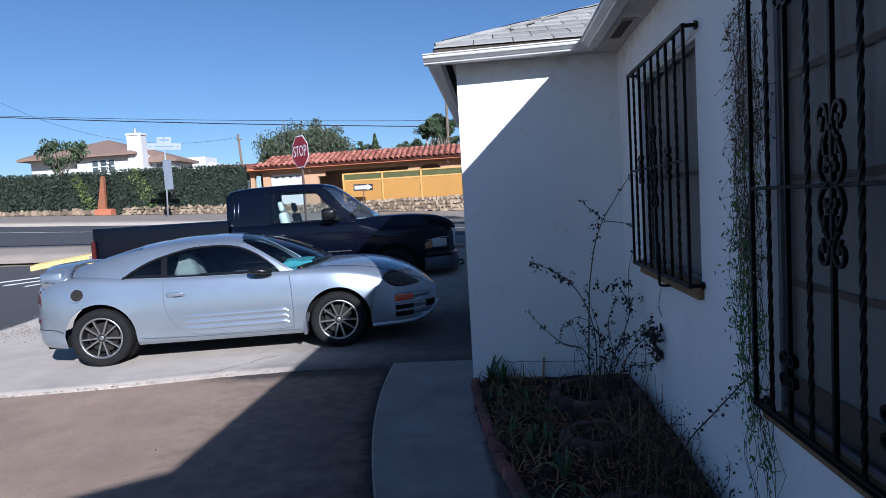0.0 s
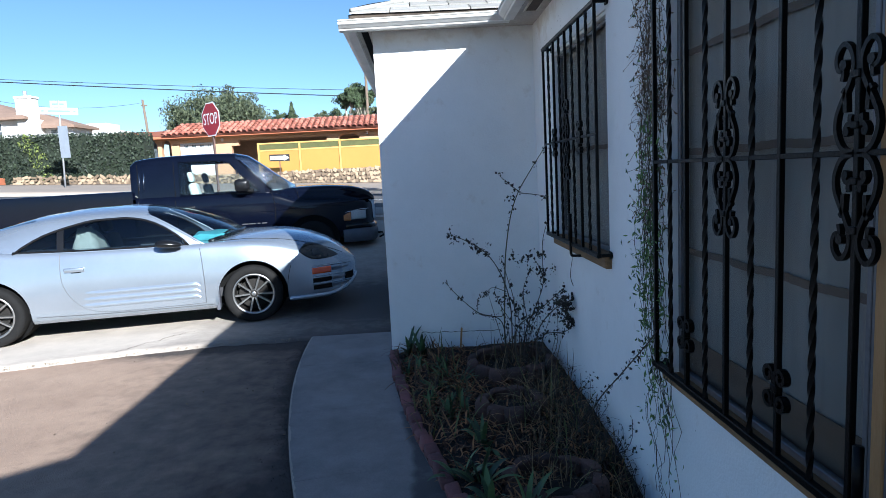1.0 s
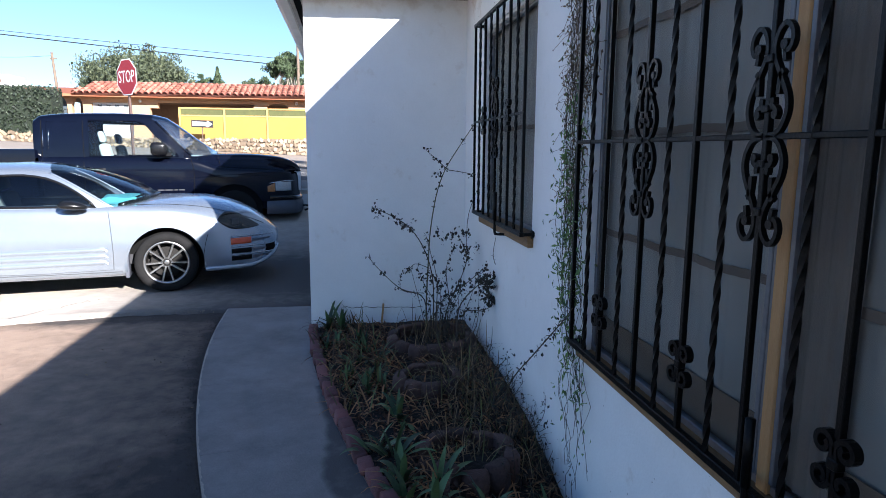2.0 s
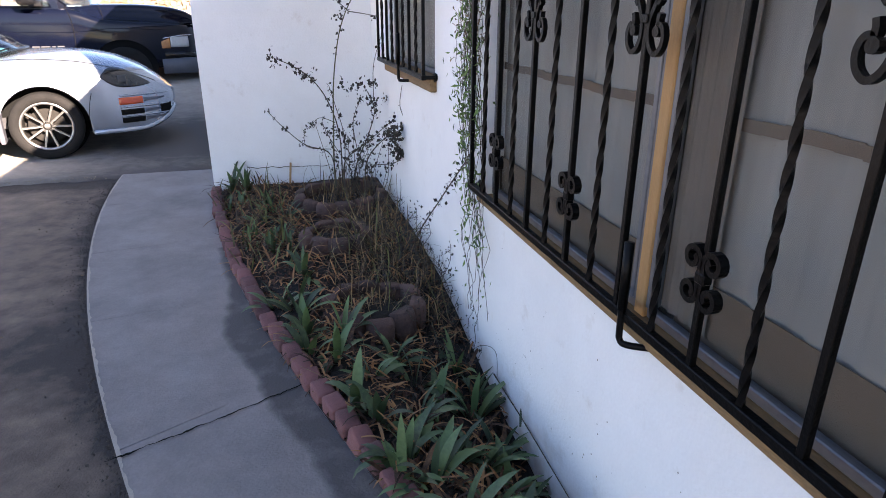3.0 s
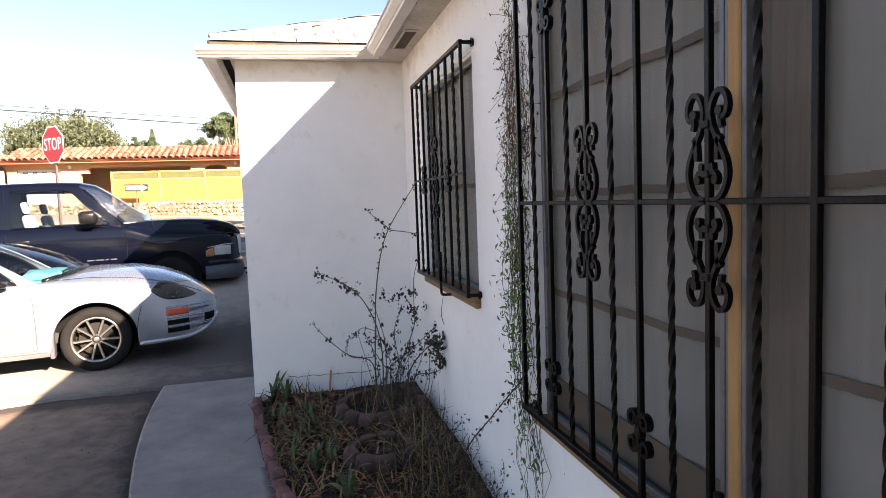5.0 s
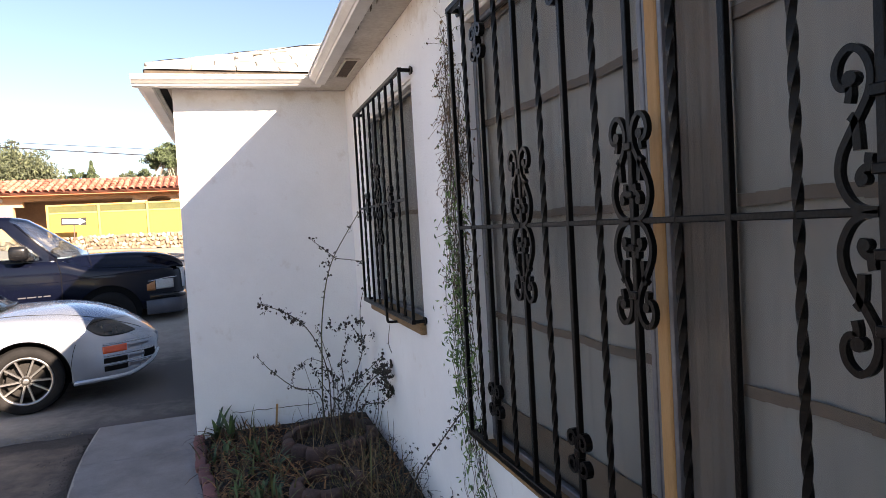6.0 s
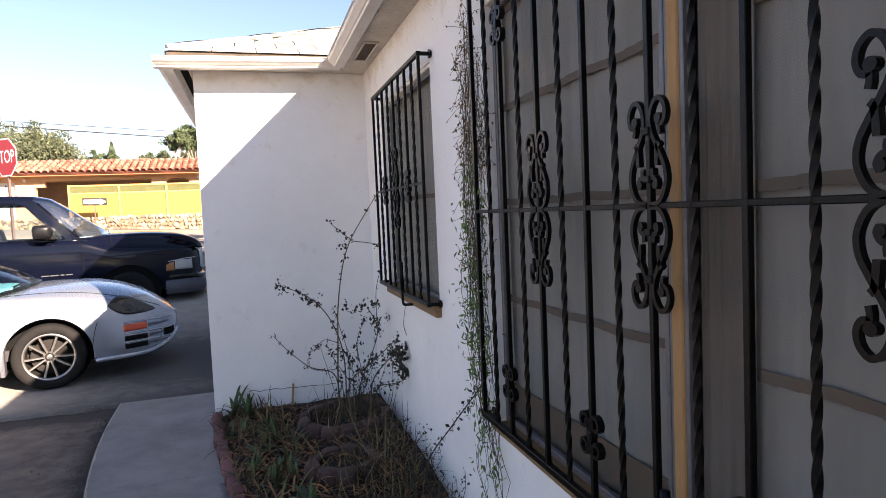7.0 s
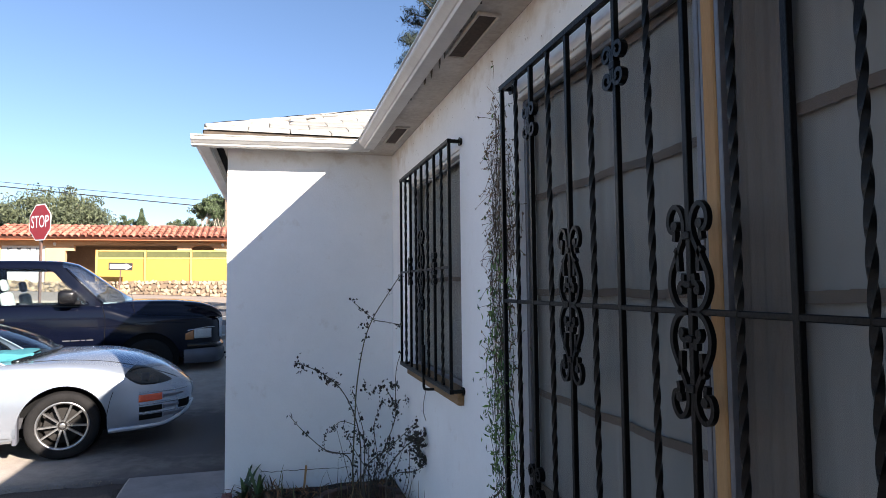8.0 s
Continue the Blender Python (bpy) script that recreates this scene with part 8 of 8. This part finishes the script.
cane(0.0045, 18, 0.018, (1.02, 3.42, 0.03), (1.0, 3.45, 0.38), (0.82, 3.45, 0.47), (0.67, 3.45, 0.61), (0.58, 3.45, 0.72))
cane(0.003, 6, 0.015, (1.0, 3.45, 0.43), (0.83, 3.44, 0.46), (0.82, 3.44, 0.58))
cane(0.004, 18, 0.02, (1.06, 3.38, 0.03), (1.1, 3.45, 0.48), (1.05, 3.45, 0.73), (1.01, 3.45, 0.88))
cane(0.0055, 22, 0.03, (1.12, 3.4, 0.03), (1.18, 3.45, 0.31), (1.27, 3.45, 0.51), (1.32, 3.42, 0.7), (1.27, 3.42, 0.84))
# the next four are moved in depth along the camera's sight line
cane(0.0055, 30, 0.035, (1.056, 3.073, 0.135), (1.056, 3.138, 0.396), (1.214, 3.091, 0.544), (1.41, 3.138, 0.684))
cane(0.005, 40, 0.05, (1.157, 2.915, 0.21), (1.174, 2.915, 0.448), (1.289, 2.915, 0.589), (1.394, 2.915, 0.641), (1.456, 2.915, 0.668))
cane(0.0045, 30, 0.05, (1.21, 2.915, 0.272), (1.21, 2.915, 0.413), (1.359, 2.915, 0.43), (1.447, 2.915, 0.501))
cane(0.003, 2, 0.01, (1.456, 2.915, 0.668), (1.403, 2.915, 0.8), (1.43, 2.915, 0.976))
cane(0.003, 14, 0.025, (1.04, 3.45, 0.62), (0.93, 3.43, 0.66), (0.86, 3.4, 0.6))
cane(0.0035, 18, 0.03, (1.15, 3.45, 0.25), (1.0, 3.44, 0.5), (0.95, 3.43, 0.62))
cane(0.0035, 26, 0.035, (1.2, 3.45, 0.35), (1.16, 3.4, 0.62), (1.22, 3.4, 0.78))
cane(0.003, 4, 0.015, (1.32, 3.42, 0.7), (1.32, 3.4, 1.0), (1.38, 3.36, 1.22))
for _ in range(20):
    x, y = rnd.uniform(0.96, 1.32), rnd.uniform(3.28, 3.5)
    h = rnd.uniform(0.22, 0.62)
    a, b = rnd.gauss(0.04, 0.12), rnd.gauss(0, 0.05)
    cane(0.0032, rnd.randint(6, 18), 0.02, (x, y, 0.05), (x + 0.3 * a, y + 0.3 * b, 0.45 * h), (min(1.38, x + a), y + b, h))
for c, n, s in (((1.29, 3.42, 0.78), 80, 0.045), ((1.385, 2.93, 0.62), 170, 0.055), ((1.37, 3.0, 0.52), 110, 0.06), ((1.20, 3.44, 0.86), 50, 0.05), ((0.66, 3.45, 1.05), 14, 0.03), ((0.80, 3.45, 1.0), 14, 0.03), ((0.86, 3.45, 0.95), 18, 0.03), ((1.12, 3.42, 1.33), 14, 0.03), ((1.15, 3.42, 0.5), 60, 0.08), ((1.02, 3.42, 0.55), 40, 0.06), ((1.25, 3.4, 0.4), 60, 0.09)):
    leaves_on(lf, [Vector(c) + Vector((rnd.gauss(0, s), rnd.gauss(0, s), rnd.gauss(0, s))) for _ in range(5)], int(n * 1.0), s * 0.42, 0.025)
part("leaves", lf, ROSE_LEAF, rose, "small dark purple-green leaves")["kind"] = "stuff"

# a second thorny shoot reaching up to the vine
sh = thing("rose_shoot", (0, 0, 0), "slanting thorny shoot rising from the dry grass to the window corner", "shrub")
q = catmull([(1.33, 2.34, 0.00), (1.34, 2.10, 0.25), (1.34, 1.75, 0.50), (1.34, 1.51, 0.67), (1.345, 1.355, 0.785), (1.35, 1.27, 0.86)], 7)
bm, lf = bmesh.new(), bmesh.new()
ring_tube(bm, q, [0.0042 * (1 - 0.5 * i / len(q)) for i in range(len(q))], 6)
for i in range(2, len(q) - 1):
    c = Vector(q[i])
    d = Vector((rnd.gauss(0, 1), rnd.gauss(0, 1), rnd.gauss(0, 1))).normalized() * 0.02
    ring_tube(bm, [c, c + d], [0.0022, 0.0008], 4)
part("cane", bm, TWIG, sh, "", True)
leaves_on(lf, q, 60, 0.016, 0.018)
leaves_on(lf, [(1.30, 2.1, 0.30), (1.32, 2.0, 0.22), (1.34, 2.2, 0.34)], 40, 0.03, 0.014)
leaves_on(lf, [(1.33, 1.55, 0.25), (1.33, 1.55, 0.32)], 20, 0.02, 0.014)
part("leaves", lf, ROSE_LEAF, sh, "")["kind"] = "stuff"

# -- vine on the window corner --
vine = thing("wall_vine", (0, 0, 0), "straggly jasmine vine climbing the wall and window bars", "climbing plant")
st, lf, dr = bmesh.new(), bmesh.new(), bmesh.new()
for k in range(32):
    y0 = rnd.gauss(0.0, 0.065)
    z0, z1 = rnd.uniform(0.35, 1.2), rnd.uniform(1.4, 2.45)
    if k < 10:
        z0, z1 = rnd.uniform(0.02, 0.4), rnd.uniform(0.7, 1.2)
    pts = []
    for f in steps(0, 1, 18):
        z = z0 + (z1 - z0) * f
        c = 1.30 + 0.13 * smoothstep(0.3, 1.1, z)
        y = c + y0 + (0.09 + 0.10 * smoothstep(1.0, 0.5, z)) * noise.noise(Vector((k * 3.1, z * 3.4, 0))) + 0.05 * noise.noise(Vector((k * 5.3, z * 13, 3)))
        pts.append((1.392 + 0.02 * noise.noise(Vector((k, z * 4, 7))), y, z))
    ring_tube(st, pts, 0.0012, 4)
    for p in pts:
        z = p[2]
        dens = 4.3 * math.exp(-((z - 1.02) / 0.30) ** 2) + 2.5 * math.exp(-((z - 1.45) / 0.3) ** 2) + 1.9 * math.exp(-((z - 0.45) / 0.3) ** 2) + 0.4
        for _ in range(int(dens * rnd.uniform(0.1, 0.95))):
            c = (min(1.412, p[0] + rnd.gauss(-0.008, 0.015)), p[1] + rnd.gauss(0.012, 0.045), z + rnd.gauss(0, 0.04))
            leaf_cloud(lf, [c], 0.031, 0.17)
        if z > 1.2:
            for _ in range(1 if z < 1.7 else 4):
                c = Vector((1.405, p[1] + rnd.gauss(0.0, 0.03), z + rnd.gauss(0, 0.04)))
                d = Vector((rnd.uniform(-0.012, 0.004), rnd.gauss(0.035, 0.07), rnd.gauss(0, 0.05)))
                ring_tube(dr, [c, c + d * 0.5 + Vector((0, rnd.gauss(0, 0.012), 0.012)), c + d], 0.0011, 3)
                leaf_cloud(dr, [c + d], 0.016, 0.3)
                if rnd.random() < 0.22:
                    leaf_cloud(lf, [c + d * 0.7], 0.020, 0.22)
part("stem", st, TWIG, vine, "thin brown stems", True)["kind"] = "stuff"
part("leaves", lf, VINE_LEAF, vine, "small pointed green leaves")["kind"] = "stuff"
part("dry_twig", dr, material("dry_twig", (0.24, 0.165, 0.10), (0.08, 0.055, 0.035), 20.0, 0.9, island=0.5), vine, "fine dry twigs")["kind"] = "stuff"

# thin trailing stem low on the wall, hairline crack and stake at the wing wall
tr = thing("trailing_stem", (0, 0, 0), "thin dark trailing stem against the foot of the wall", "stem")
q = catmull([(1.411, 1.09, -0.07), (1.410, 0.92, -0.072), (1.410, 0.75, -0.073), (1.408, 0.37, -0.088), (1.405, 0.10, -0.095)], 6)
part("stem", new_tube(q, [0.0034 - 0.002 * i / len(q) for i in range(len(q))], 5), TWIG, tr, "", True)
part("tendril", new_tube(catmull([(1.411, 1.42, -0.15), (1.411, 1.25, -0.02), (1.411, 1.08, 0.044), (1.411, 1.05, -0.06)], 6), 0.0013, 5), TWIG, tr, "", True)
bm = bmesh.new()
blade(bm, (1.40, 0.76, -0.10), 1.2, 0.5, 0.07, 0.009, 0.3)
part("leaf", bm, IRIS, tr, "", True)
tr = thing("trailing_stem", (0, 0, 0), "fine wavy dry tendril along the foot of the wing wall", "stem")
part("stem", new_tube([(0.38 + 0.68 * f, WING_Y - 0.006, 0.19 + 0.012 * noise.noise(Vector((f * 12, 0, 0))) - 0.02 * f) for f in steps(0, 1, 40)], 0.0022, 4), TWIG, tr, "", True)
sk = thing("garden_stake", (0.70, WING_Y - 0.05, 0.0), "short bare wooden garden stake leaning on the wing wall", "stake")
part("stick", new_box(-0.008, 0.008, -0.006, 0.006, 0.0, 0.22, 0.002, pose(0, 0, 0, -8, 6, 0)), WOOD, sk)

# -- brick edging along the bed --
bm = bmesh.new()
box(bm, -0.036, 0.036, -0.048, 0.048, -0.03, 0.062, 0.011, seg=2)
brick_mesh = bpy.data.meshes.new("brick")
bm.to_mesh(brick_mesh)
bm.free()
brick_mesh.materials.append(BRICK)
brick_mesh.polygons.foreach_set("use_smooth", [True] * len(brick_mesh.polygons))
edging = thing("brick_edging", (0, 0, 0), "row of worn red bricks edging the planting bed", "edging")
y = WING_Y - 0.075
while y > -0.55:
    e = bed_edge(y) + 0.036
    dx = (bed_edge(y - 0.05) - bed_edge(y + 0.05)) / 0.1
    ob = new("brick", brick_mesh)
    ob.parent = edging
    ob.matrix_basis = pose(e + rnd.uniform(-0.008, 0.008), y, rnd.uniform(-0.012, 0.010), rnd.uniform(3, 15), rnd.uniform(-9, 9), math.degrees(math.atan(dx)) + rnd.uniform(-8, 8))
    y -= 0.112 / math.hypot(1, dx)
